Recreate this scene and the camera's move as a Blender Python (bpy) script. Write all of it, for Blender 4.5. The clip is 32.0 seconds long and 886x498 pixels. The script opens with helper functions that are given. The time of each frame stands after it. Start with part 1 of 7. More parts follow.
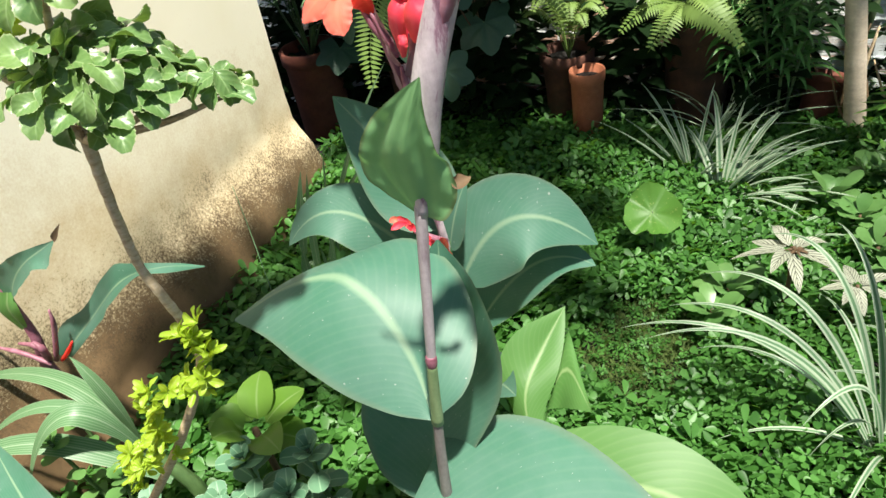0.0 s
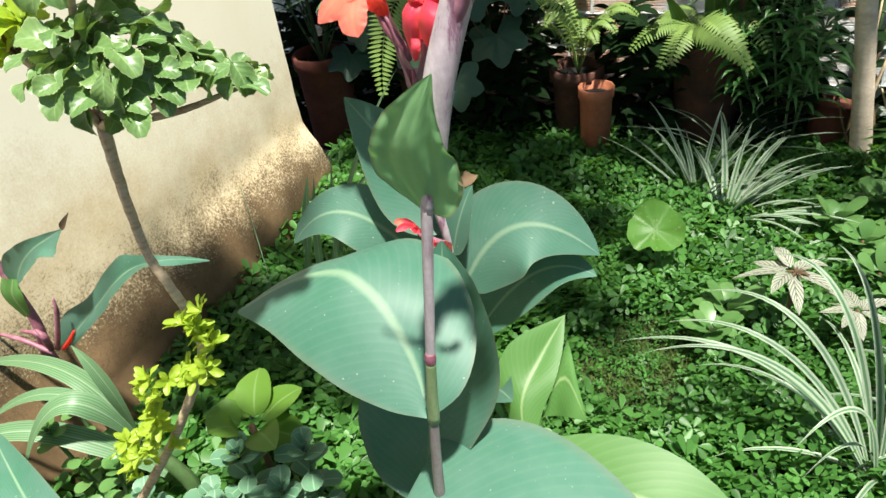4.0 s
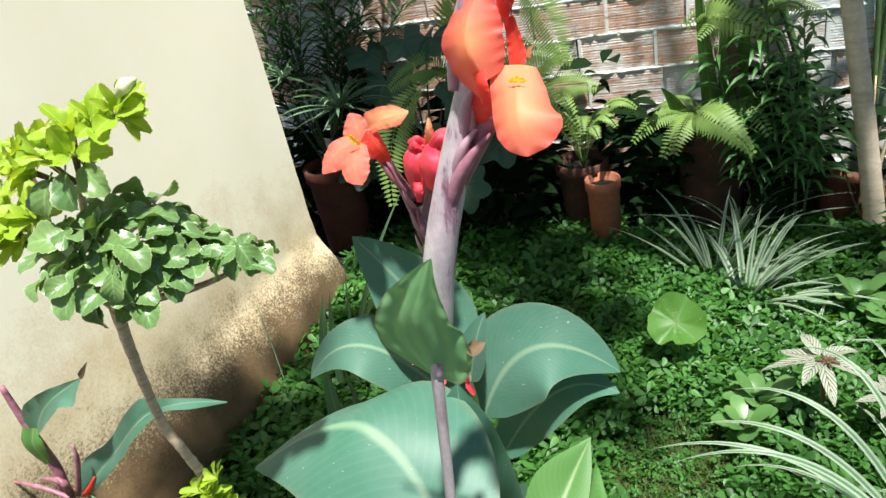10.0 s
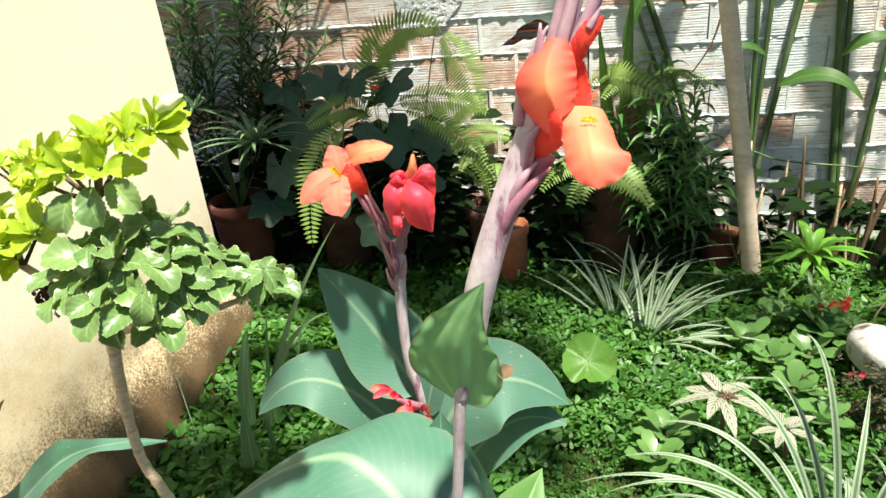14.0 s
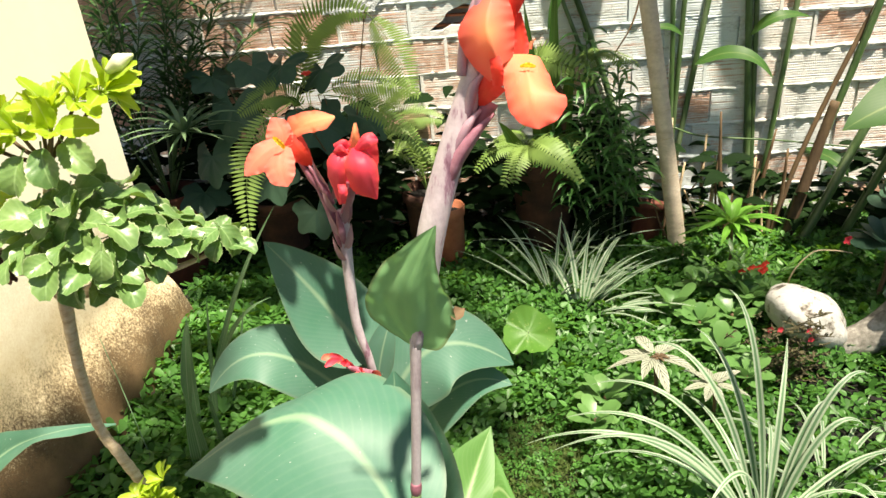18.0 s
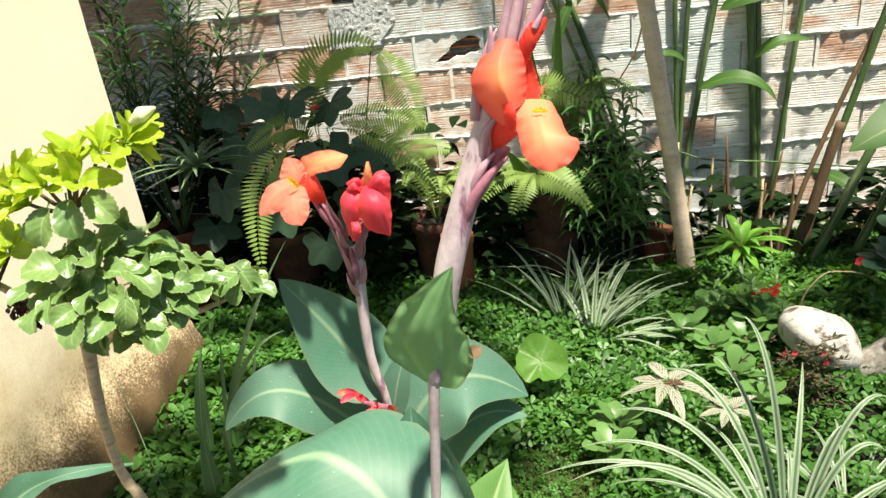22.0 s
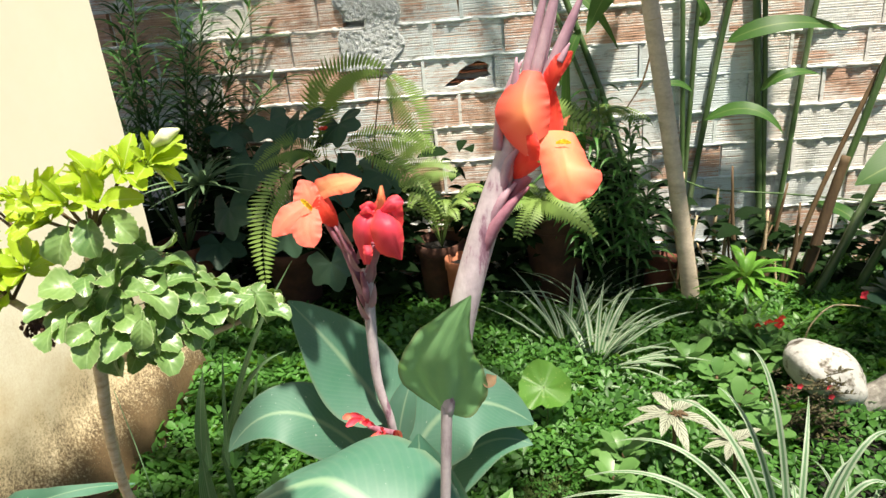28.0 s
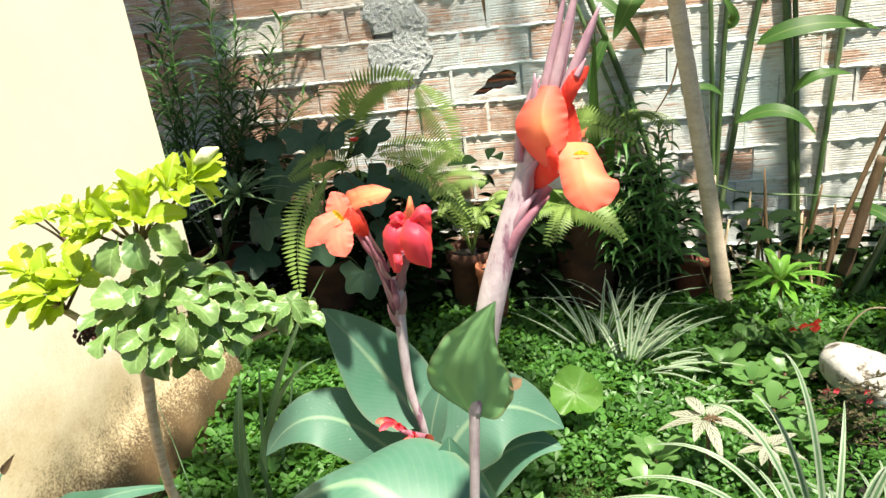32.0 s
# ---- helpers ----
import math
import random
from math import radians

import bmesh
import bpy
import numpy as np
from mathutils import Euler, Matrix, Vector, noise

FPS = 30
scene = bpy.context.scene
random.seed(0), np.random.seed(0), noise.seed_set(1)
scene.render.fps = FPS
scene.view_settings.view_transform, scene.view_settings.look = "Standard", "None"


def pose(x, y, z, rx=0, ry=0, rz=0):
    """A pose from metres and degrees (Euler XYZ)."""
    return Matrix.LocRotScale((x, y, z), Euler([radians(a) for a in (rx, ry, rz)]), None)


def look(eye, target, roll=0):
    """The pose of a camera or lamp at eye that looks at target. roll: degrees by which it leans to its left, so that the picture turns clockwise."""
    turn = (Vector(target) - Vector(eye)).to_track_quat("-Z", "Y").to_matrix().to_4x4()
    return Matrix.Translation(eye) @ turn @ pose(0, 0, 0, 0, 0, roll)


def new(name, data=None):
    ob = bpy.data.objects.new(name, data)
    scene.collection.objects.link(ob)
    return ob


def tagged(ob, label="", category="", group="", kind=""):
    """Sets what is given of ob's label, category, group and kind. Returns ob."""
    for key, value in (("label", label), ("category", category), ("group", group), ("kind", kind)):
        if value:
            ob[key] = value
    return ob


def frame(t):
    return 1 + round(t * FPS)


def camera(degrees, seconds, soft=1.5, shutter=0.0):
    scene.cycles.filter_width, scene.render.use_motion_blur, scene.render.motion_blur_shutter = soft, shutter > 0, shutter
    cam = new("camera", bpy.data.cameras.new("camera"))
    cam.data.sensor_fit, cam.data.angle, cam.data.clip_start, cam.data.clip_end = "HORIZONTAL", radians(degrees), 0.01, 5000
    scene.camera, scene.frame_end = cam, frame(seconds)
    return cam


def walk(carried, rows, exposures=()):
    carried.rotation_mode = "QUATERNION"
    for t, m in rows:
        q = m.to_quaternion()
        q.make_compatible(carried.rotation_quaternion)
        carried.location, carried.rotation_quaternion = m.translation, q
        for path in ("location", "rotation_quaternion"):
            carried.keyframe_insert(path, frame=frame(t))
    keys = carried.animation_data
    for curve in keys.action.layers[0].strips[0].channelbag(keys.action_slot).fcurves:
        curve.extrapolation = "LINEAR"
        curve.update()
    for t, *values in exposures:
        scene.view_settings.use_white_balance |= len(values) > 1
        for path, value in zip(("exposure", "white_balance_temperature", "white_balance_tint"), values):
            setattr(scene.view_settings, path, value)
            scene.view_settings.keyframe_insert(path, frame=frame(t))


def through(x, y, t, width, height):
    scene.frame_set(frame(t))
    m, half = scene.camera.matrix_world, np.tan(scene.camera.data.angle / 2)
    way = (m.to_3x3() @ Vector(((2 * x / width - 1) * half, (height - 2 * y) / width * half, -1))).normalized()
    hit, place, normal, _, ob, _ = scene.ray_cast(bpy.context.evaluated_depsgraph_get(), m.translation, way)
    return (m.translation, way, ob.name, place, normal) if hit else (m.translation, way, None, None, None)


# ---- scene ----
cam = camera(65.2, 32.0)
PATH = [
    (0, (0.395, 0.309, 1.389), (-0.226, 1.815, 0.229), -10.1),
    (0.5, (0.39, 0.321, 1.377), (-0.259, 1.807, 0.206), -9.4),
    (1, (0.393, 0.311, 1.372), (-0.268, 1.774, 0.18), -9.3),
    (1.5, (0.409, 0.306, 1.368), (-0.209, 1.779, 0.165), -9.1),
    (2, (0.405, 0.298, 1.365), (-0.215, 1.758, 0.146), -9.2),
    (2.5, (0.401, 0.295, 1.358), (-0.205, 1.753, 0.131), -8.3),
    (4.5, (0.396, 0.292, 1.388), (-0.239, 1.829, 0.277), -7.6),
    (5, (0.389, 0.296, 1.383), (-0.237, 1.825, 0.257), -7.6),
    (5.5, (0.396, 0.297, 1.387), (-0.247, 1.83, 0.274), -8.2),
    (6, (0.398, 0.299, 1.393), (-0.257, 1.831, 0.288), -9.6),
    (6.5, (0.396, 0.326, 1.42), (-0.221, 1.946, 0.423), -9.2),
    (7, (0.407, 0.318, 1.458), (-0.183, 2.008, 0.566), -10.9),
    (7.5, (0.408, 0.321, 1.44), (-0.177, 1.981, 0.49), -9.9),
    (8, (0.404, 0.324, 1.437), (-0.192, 1.978, 0.484), -9.6),
    (8.5, (0.41, 0.326, 1.442), (-0.186, 1.994, 0.514), -10.1),
    (9, (0.407, 0.325, 1.439), (-0.226, 1.974, 0.501), -9.7),
    (9.5, (0.398, 0.336, 1.437), (-0.318, 1.935, 0.472), -12.0),
    (10, (0.405, 0.337, 1.445), (-0.287, 1.972, 0.525), -12.0),
    (10.5, (0.396, 0.337, 1.442), (-0.244, 2.004, 0.543), -11.2),
    (11, (0.332, 0.338, 1.454), (-0.24, 2.035, 0.565), -10.3),
    (11.5, (0.297, 0.317, 1.465), (-0.154, 2.062, 0.598), -8.4),
    (12, (0.291, 0.289, 1.461), (-0.077, 2.056, 0.6), -7.1),
    (12.5, (0.293, 0.271, 1.474), (-0.039, 2.057, 0.637), -7.9),
    (13, (0.287, 0.26, 1.469), (-0.087, 2.032, 0.619), -7.2),
    (13.5, (0.282, 0.268, 1.464), (-0.102, 2.032, 0.604), -6.4),
    (14, (0.28, 0.277, 1.462), (-0.075, 2.049, 0.607), -5.4),
    (14.5, (0.28, 0.287, 1.46), (-0.059, 2.054, 0.586), -5.6),
    (15, (0.273, 0.287, 1.456), (-0.037, 2.058, 0.579), -4.8),
    (15.5, (0.275, 0.271, 1.451), (0.042, 2.05, 0.566), -4.8),
    (17.5, (0.277, 0.22, 1.446), (0.111, 2.009, 0.567), -5.3),
    (18, (0.269, 0.227, 1.442), (0.099, 2.01, 0.552), -5.3),
    (18.5, (0.262, 0.231, 1.441), (0.092, 2.021, 0.566), -4.9),
    (19, (0.259, 0.231, 1.447), (0.114, 2.036, 0.599), -4.5),
    (19.5, (0.257, 0.228, 1.453), (0.098, 2.052, 0.647), -5.4),
    (20, (0.258, 0.224, 1.454), (0.077, 2.043, 0.642), -5.1),
    (20.5, (0.261, 0.223, 1.455), (0.066, 2.036, 0.633), -5.7),
    (21, (0.263, 0.219, 1.452), (0.087, 2.032, 0.625), -5.2),
    (21.5, (0.268, 0.219, 1.46), (0.086, 2.038, 0.648), -6.5),
    (22, (0.263, 0.224, 1.459), (0.075, 2.038, 0.637), -6.7),
    (22.5, (0.255, 0.221, 1.46), (0.032, 2.035, 0.648), -6.6),
    (23, (0.253, 0.216, 1.47), (0.034, 2.045, 0.693), -6.7),
    (23.5, (0.249, 0.213, 1.465), (0.034, 2.041, 0.682), -6.0),
    (24, (0.246, 0.219, 1.462), (0.062, 2.05, 0.678), -5.0),
    (24.5, (0.243, 0.222, 1.466), (0.046, 2.059, 0.701), -4.8),
    (26.5, (0.248, 0.234, 1.467), (0.049, 2.068, 0.695), -6.1),
    (27, (0.246, 0.23, 1.466), (0.041, 2.066, 0.699), -5.8),
    (27.5, (0.244, 0.224, 1.47), (0.032, 2.066, 0.721), -5.8),
    (28, (0.247, 0.226, 1.465), (0.062, 2.065, 0.701), -5.2),
    (28.5, (0.246, 0.229, 1.465), (0.05, 2.065, 0.698), -6.0),
    (29, (0.244, 0.229, 1.465), (0.056, 2.07, 0.706), -5.2),
    (29.5, (0.246, 0.232, 1.474), (0.028, 2.071, 0.718), -6.8),
    (30, (0.246, 0.231, 1.468), (0.026, 2.062, 0.693), -6.6),
    (30.5, (0.251, 0.227, 1.472), (0.039, 2.065, 0.714), -6.9),
    (31, (0.253, 0.215, 1.476), (0.005, 2.052, 0.725), -7.0),
    (31.5, (0.256, 0.214, 1.477), (0.02, 2.059, 0.741), -6.3),
    (32, (0.256, 0.201, 1.476), (-0.019, 2.041, 0.74), -7.0),
]
EXPOSURES = [(0.0, 1.16, 6400, 8), (5.0, 1.18, 6200, 8), (8.0, 1.32, 5950, 8), (10.0, 1.12, 6050, 8), (12.0, 1.12, 6700, 8), (14.0, 1.42, 6700, 8), (18.0, 1.44, 7200, 9), (20.5, 1.44, 7200, 9), (22.0, 1.34, 7000, 9), (24.0, 1.3, 6950, 9), (28.0, 1.28, 6850, 9), (31.0, 1.4, 6900, 9), (32.0, 1.52, 6900, 8)]
walk(cam, [(t, look(eye, target, roll)) for t, eye, target, roll in PATH], EXPOSURES)

# ---- light ----
SUN_TO = Vector((-0.215, 0.24, -0.945)).normalized()  # the way the sunlight travels
world = bpy.data.worlds.new("sky")
scene.world = world
world.use_nodes = True
wn = world.node_tree.nodes
sky = wn.new("ShaderNodeTexSky")
sky.sky_type, sky.sun_disc = "NISHITA", False
sky.sun_elevation = math.asin(-SUN_TO.z)
sky.sun_rotation = math.atan2(-SUN_TO.x, -SUN_TO.y)
world.node_tree.links.new(sky.outputs[0], wn["Background"].inputs[0])
wn["Background"].inputs[1].default_value = 0.048
sun = new("sun", bpy.data.lights.new("sun", "SUN"))
sun.data.energy, sun.data.angle, sun.data.color = 5.2, radians(2.4), (1.0, 0.94, 0.83)
sun.matrix_world = look((0, 0, 6), Vector((0, 0, 6)) + SUN_TO)


# ---- materials ----
def nodes_of(name):
    m = bpy.data.materials.new(name)
    m.use_nodes = True
    return m, m.node_tree.nodes, m.node_tree.links, m.node_tree.nodes["Principled BSDF"]


def ramp(n, l, src, stops):
    r = n.new("ShaderNodeValToRGB")
    el = r.color_ramp.elements
    while len(el) < len(stops):
        el.new(0.5)
    for e, (p, c) in zip(el, stops):
        e.position, e.color = p, (*c, 1)
    l.new(src, r.inputs[0])
    return r.outputs[0]


def noise_of(n, l, scale, detail=4, rough=0.6, coord="Object", stretch=None):
    if coord == "World":
        src = n.new("ShaderNodeNewGeometry").outputs["Position"]
    else:
        src = n.new("ShaderNodeTexCoord").outputs[coord]
    if stretch:
        mp = n.new("ShaderNodeMapping")
        mp.inputs["Scale"].default_value = stretch
        l.new(src, mp.inputs[0])
        src = mp.outputs[0]
    t = n.new("ShaderNodeTexNoise")
    t.inputs["Scale"].default_value, t.inputs["Detail"].default_value, t.inputs["Roughness"].default_value = scale, detail, rough
    l.new(src, t.inputs["Vector"])
    return t.outputs["Fac"]


def mix(n, l, fac, a, b, how="MIX"):
    m = n.new("ShaderNodeMix")
    m.data_type, m.blend_type = "RGBA", how
    for sock, v in ((m.inputs[0], fac), (m.inputs[6], a), (m.inputs[7], b)):
        if isinstance(v, bpy.types.NodeSocket):
            l.new(v, sock)
        elif isinstance(v, (int, float)):
            sock.default_value = v
        else:
            sock.default_value = (*v, 1)
    return m.outputs[2]


def calc(n, l, op, a, b=0.0, c=0.0):
    m = n.new("ShaderNodeMath")
    m.operation = op
    for sock, v in zip(m.inputs, (a, b, c)):
        if isinstance(v, bpy.types.NodeSocket):
            l.new(v, sock)
        else:
            sock.default_value = v
    return m.outputs[0]


def bump(n, l, bsdf, height, strength=0.3, dist=0.01):
    b = n.new("ShaderNodeBump")
    b.inputs["Strength"].default_value, b.inputs["Distance"].default_value = strength, dist
    l.new(height, b.inputs["Height"])
    l.new(b.outputs[0], bsdf.inputs["Normal"])


def rough_mat(name, stops, scale, roughness=0.8, fine=60, strength=0.4, dist=0.005, stretch=None, metallic=0.0, vary=0.15):
    """A solid surface: colours over coarse noise, fine grain in the relief, each piece a little lighter or darker."""
    m, n, l, b = nodes_of(name)
    col = ramp(n, l, noise_of(n, l, scale, 6, 0.65, stretch=stretch), stops)
    info = n.new("ShaderNodeObjectInfo")
    col = mix(n, l, calc(n, l, "MULTIPLY", info.outputs["Random"], vary * 2), col, (0.0, 0.0, 0.0))
    f = noise_of(n, l, fine, 5, 0.7)
    col = mix(n, l, 0.35, col, mix(n, l, 1.0, col, ramp(n, l, f, [(0.3, (0.35, 0.35, 0.35)), (0.7, (1, 1, 1))]), "MULTIPLY"))
    l.new(col, b.inputs["Base Color"])
    b.inputs["Roughness"].default_value, b.inputs["Metallic"].default_value = roughness, metallic
    bump(n, l, b, f, strength, dist)
    return m


def leaf_mat(name, dark, light, roughness=0.4, through=0.3, glow=None, rib=None, ribs=0, edge=None, stripe=None, island=False, coat=0.0, spots=None, gloss=0.3, vein=0.1, relief=0.2, lines=0, dust=0.0, tone=0.5):
    """A leaf: colour by noise and by leaf, a midrib and side veins along the leaf's own UV, light that comes through."""
    m, n, l, b = nodes_of(name)
    fac = noise_of(n, l, 14, 4, 0.6)
    if island:
        fac = calc(n, l, "ADD", calc(n, l, "MULTIPLY", fac, 0.4), calc(n, l, "MULTIPLY", n.new("ShaderNodeNewGeometry").outputs["Random Per Island"], 0.6))
    else:
        fac = calc(n, l, "ADD", calc(n, l, "MULTIPLY", fac, 0.6), calc(n, l, "MULTIPLY", n.new("ShaderNodeObjectInfo").outputs["Random"], 0.4))
    col = mix(n, l, fac, dark, light)
    uv = n.new("ShaderNodeUVMap")
    sep = n.new("ShaderNodeSeparateXYZ")
    l.new(uv.outputs[0], sep.inputs[0])
    across = calc(n, l, "ABSOLUTE", calc(n, l, "MULTIPLY_ADD", sep.outputs[0], 2.0, -1.0))
    along = sep.outputs[1]
    height = None
    if ribs:
        wave = calc(n, l, "SINE", calc(n, l, "MULTIPLY", calc(n, l, "SUBTRACT", along, calc(n, l, "MULTIPLY", across, 0.32)), ribs * 6.283))
        height = calc(n, l, "MULTIPLY_ADD", wave, 0.5, 0.5)
        line = calc(n, l, "POWER", height, 5.0)
        col = mix(n, l, calc(n, l, "MULTIPLY", line, vein), col, rib or light)
    if stripe:
        st = calc(n, l, "SMOOTH_MIN", calc(n, l, "GREATER_THAN", across, 0.38), 1.0, 0.1)
        col = mix(n, l, st, col, stripe)
    if rib:
        mr = n.new("ShaderNodeMapRange")
        mr.inputs[1].default_value, mr.inputs[2].default_value, mr.inputs[3].default_value, mr.inputs[4].default_value = 0.02, 0.085, 0.8, 0.0
        l.new(across, mr.inputs[0])
        col = mix(n, l, mr.outputs[0], col, rib)
    if edge:
        mr = n.new("ShaderNodeMapRange")
        mr.inputs[1].default_value, mr.inputs[2].default_value = 0.9, 1.0
        l.new(across, mr.inputs[0])
        col = mix(n, l, calc(n, l, "MULTIPLY", mr.outputs[0], 0.7), col, edge)
    if spots:
        sp = ramp(n, l, noise_of(n, l, 90, 3, 0.7), [(0.62, (0, 0, 0)), (0.68, (1, 1, 1))])
        col = mix(n, l, calc(n, l, "MULTIPLY", sp, 0.7), col, spots)
    if lines:
        fine_line = calc(n, l, "POWER", calc(n, l, "MULTIPLY_ADD", calc(n, l, "SINE", calc(n, l, "MULTIPLY", sep.outputs[0], lines * 6.283)), 0.5, 0.5), 3.0)
        col = mix(n, l, calc(n, l, "MULTIPLY", fine_line, 0.5), col, edge or light)
    if dust:
        film = ramp(n, l, noise_of(n, l, 5, 7, 0.7), [(0.35, (0, 0, 0)), (0.7, (1, 1, 1))])
        col = mix(n, l, calc(n, l, "MULTIPLY", film, dust), col, (0.30, 0.40, 0.38))
        speck = ramp(n, l, noise_of(n, l, 170, 2, 0.5), [(0.735, (0, 0, 0)), (0.75, (1, 1, 1))])
        col = mix(n, l, calc(n, l, "MULTIPLY", speck, 0.6), col, (0.6, 0.62, 0.56))
    col = mix(n, l, 1.0, col, (tone, tone, tone), "MULTIPLY")
    l.new(col, b.inputs["Base Color"])
    b.inputs["Roughness"].default_value = roughness
    b.inputs["Coat Weight"].default_value = coat
    b.inputs["Specular IOR Level"].default_value = gloss
    fine = noise_of(n, l, 220, 3, 0.6)
    bump(n, l, b, calc(n, l, "ADD", calc(n, l, "MULTIPLY", fine, 0.3), height) if height else fine, relief, 0.0006)
    tr = n.new("ShaderNodeBsdfTranslucent")
    if glow:
        l.new(mix(n, l, 0.75, col, tuple(c * tone for c in glow)), tr.inputs[0])
    else:
        l.new(col, tr.inputs[0])
    ms = n.new("ShaderNodeMixShader")
    ms.inputs[0].default_value = through
    l.new(b.outputs[0], ms.inputs[1])
    l.new(tr.outputs[0], ms.inputs[2])
    l.new(ms.outputs[0], n["Material Output"].inputs[0])
    return m


CANNA = leaf_mat("canna_leaf", (0.05, 0.18, 0.112), (0.092, 0.26, 0.168), 0.5, 0.14, glow=(0.2, 0.42, 0.08), rib=(0.30, 0.46, 0.28), ribs=24, edge=(0.16, 0.22, 0.13), gloss=0.35, vein=0.07, relief=0.07, dust=0.3, tone=0.68)
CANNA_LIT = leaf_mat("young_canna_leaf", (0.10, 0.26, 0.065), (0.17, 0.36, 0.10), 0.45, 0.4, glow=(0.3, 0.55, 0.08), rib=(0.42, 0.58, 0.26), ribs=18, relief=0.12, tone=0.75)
CANNA_BUD = leaf_mat("canna_sheath_leaf", (0.11, 0.26, 0.11), (0.24, 0.43, 0.20), 0.26, 0.25, glow=(0.2, 0.42, 0.08), ribs=8, edge=(0.10, 0.05, 0.04), vein=0.06, relief=0.15, gloss=0.5, tone=1.35)
TREE = leaf_mat("glossy_leaf", (0.045, 0.15, 0.045), (0.27, 0.40, 0.12), 0.36, 0.2, glow=(0.35, 0.55, 0.06), rib=(0.30, 0.45, 0.18), ribs=5, edge=(0.55, 0.62, 0.34), gloss=0.6, vein=0.2, relief=0.25, tone=0.8)
GOLD = leaf_mat("young_golden_leaf", (0.36, 0.60, 0.03), (0.58, 0.76, 0.08), 0.35, 0.45, glow=(0.75, 0.88, 0.03), rib=(0.7, 0.8, 0.3), gloss=0.4, tone=0.72)
CARPET = leaf_mat("ground_cover_leaf", (0.012, 0.06, 0.008), (0.13, 0.33, 0.07), 0.42, 0.32, glow=(0.22, 0.5, 0.03), island=True, tone=0.86)
PALEBUD = rough_mat("cream_bud", [(0.3, (0.55, 0.62, 0.22)), (0.6, (0.78, 0.78, 0.50)), (0.8, (0.86, 0.83, 0.66))], 60, 0.45, 120, 0.2, 0.001, stretch=(1, 1, 0.3), vary=0.05)
STALK = rough_mat("purple_stalk", [(0.36, (0.13, 0.05, 0.08)), (0.43, (0.30, 0.17, 0.23)), (0.48, (0.50, 0.41, 0.45)), (0.68, (0.65, 0.57, 0.60))], 42, 0.55, 120, 0.3, 0.001, stretch=(1, 1, 0.25), vary=0.05)
STEM = rough_mat("green_purple_stem", [(0.35, (0.13, 0.10, 0.10)), (0.7, (0.32, 0.28, 0.27))], 30, 0.5, 120, 0.2, 0.001, stretch=(1, 1, 0.2), vary=0.05)
GREYSTEM = rough_mat("grey_lilac_stem", [(0.35, (0.20, 0.15, 0.17)), (0.5, (0.36, 0.31, 0.33)), (0.7, (0.48, 0.43, 0.44))], 40, 0.5, 120, 0.2, 0.001, stretch=(1, 1, 0.2), vary=0.05)
GREENSTEM = rough_mat("pale_green_stem", [(0.35, (0.14, 0.22, 0.09)), (0.7, (0.30, 0.38, 0.19))], 30, 0.5, 120, 0.2, 0.001, stretch=(1, 1, 0.2), vary=0.05)
BARK = rough_mat("pale_bark", [(0.3, (0.38, 0.26, 0.14)), (0.48, (0.62, 0.47, 0.29)), (0.7, (0.76, 0.63, 0.45))], 60, 0.85, 150, 0.8, 0.003, stretch=(1, 1, 3), vary=0.05)
# Dark soil, blackened further for the shade in gaps between leaves.
SOIL = rough_mat("shade_dark_soil", [(0.3, (0.005, 0.004, 0.003)), (0.6, (0.012, 0.010, 0.006)), (0.8, (0.018, 0.022, 0.008))], 6, 0.95, 80, 0.8, 0.02, vary=0)
CLAY = rough_mat("terracotta", [(0.3, (0.42, 0.13, 0.06)), (0.7, (0.60, 0.22, 0.11))], 12, 0.8, 90, 0.3, 0.002)
MORTAR = rough_mat("old_mortar", [(0.3, (0.25, 0.24, 0.22)), (0.7, (0.55, 0.54, 0.5))], 9, 0.95, 60, 1.0, 0.012, vary=0)


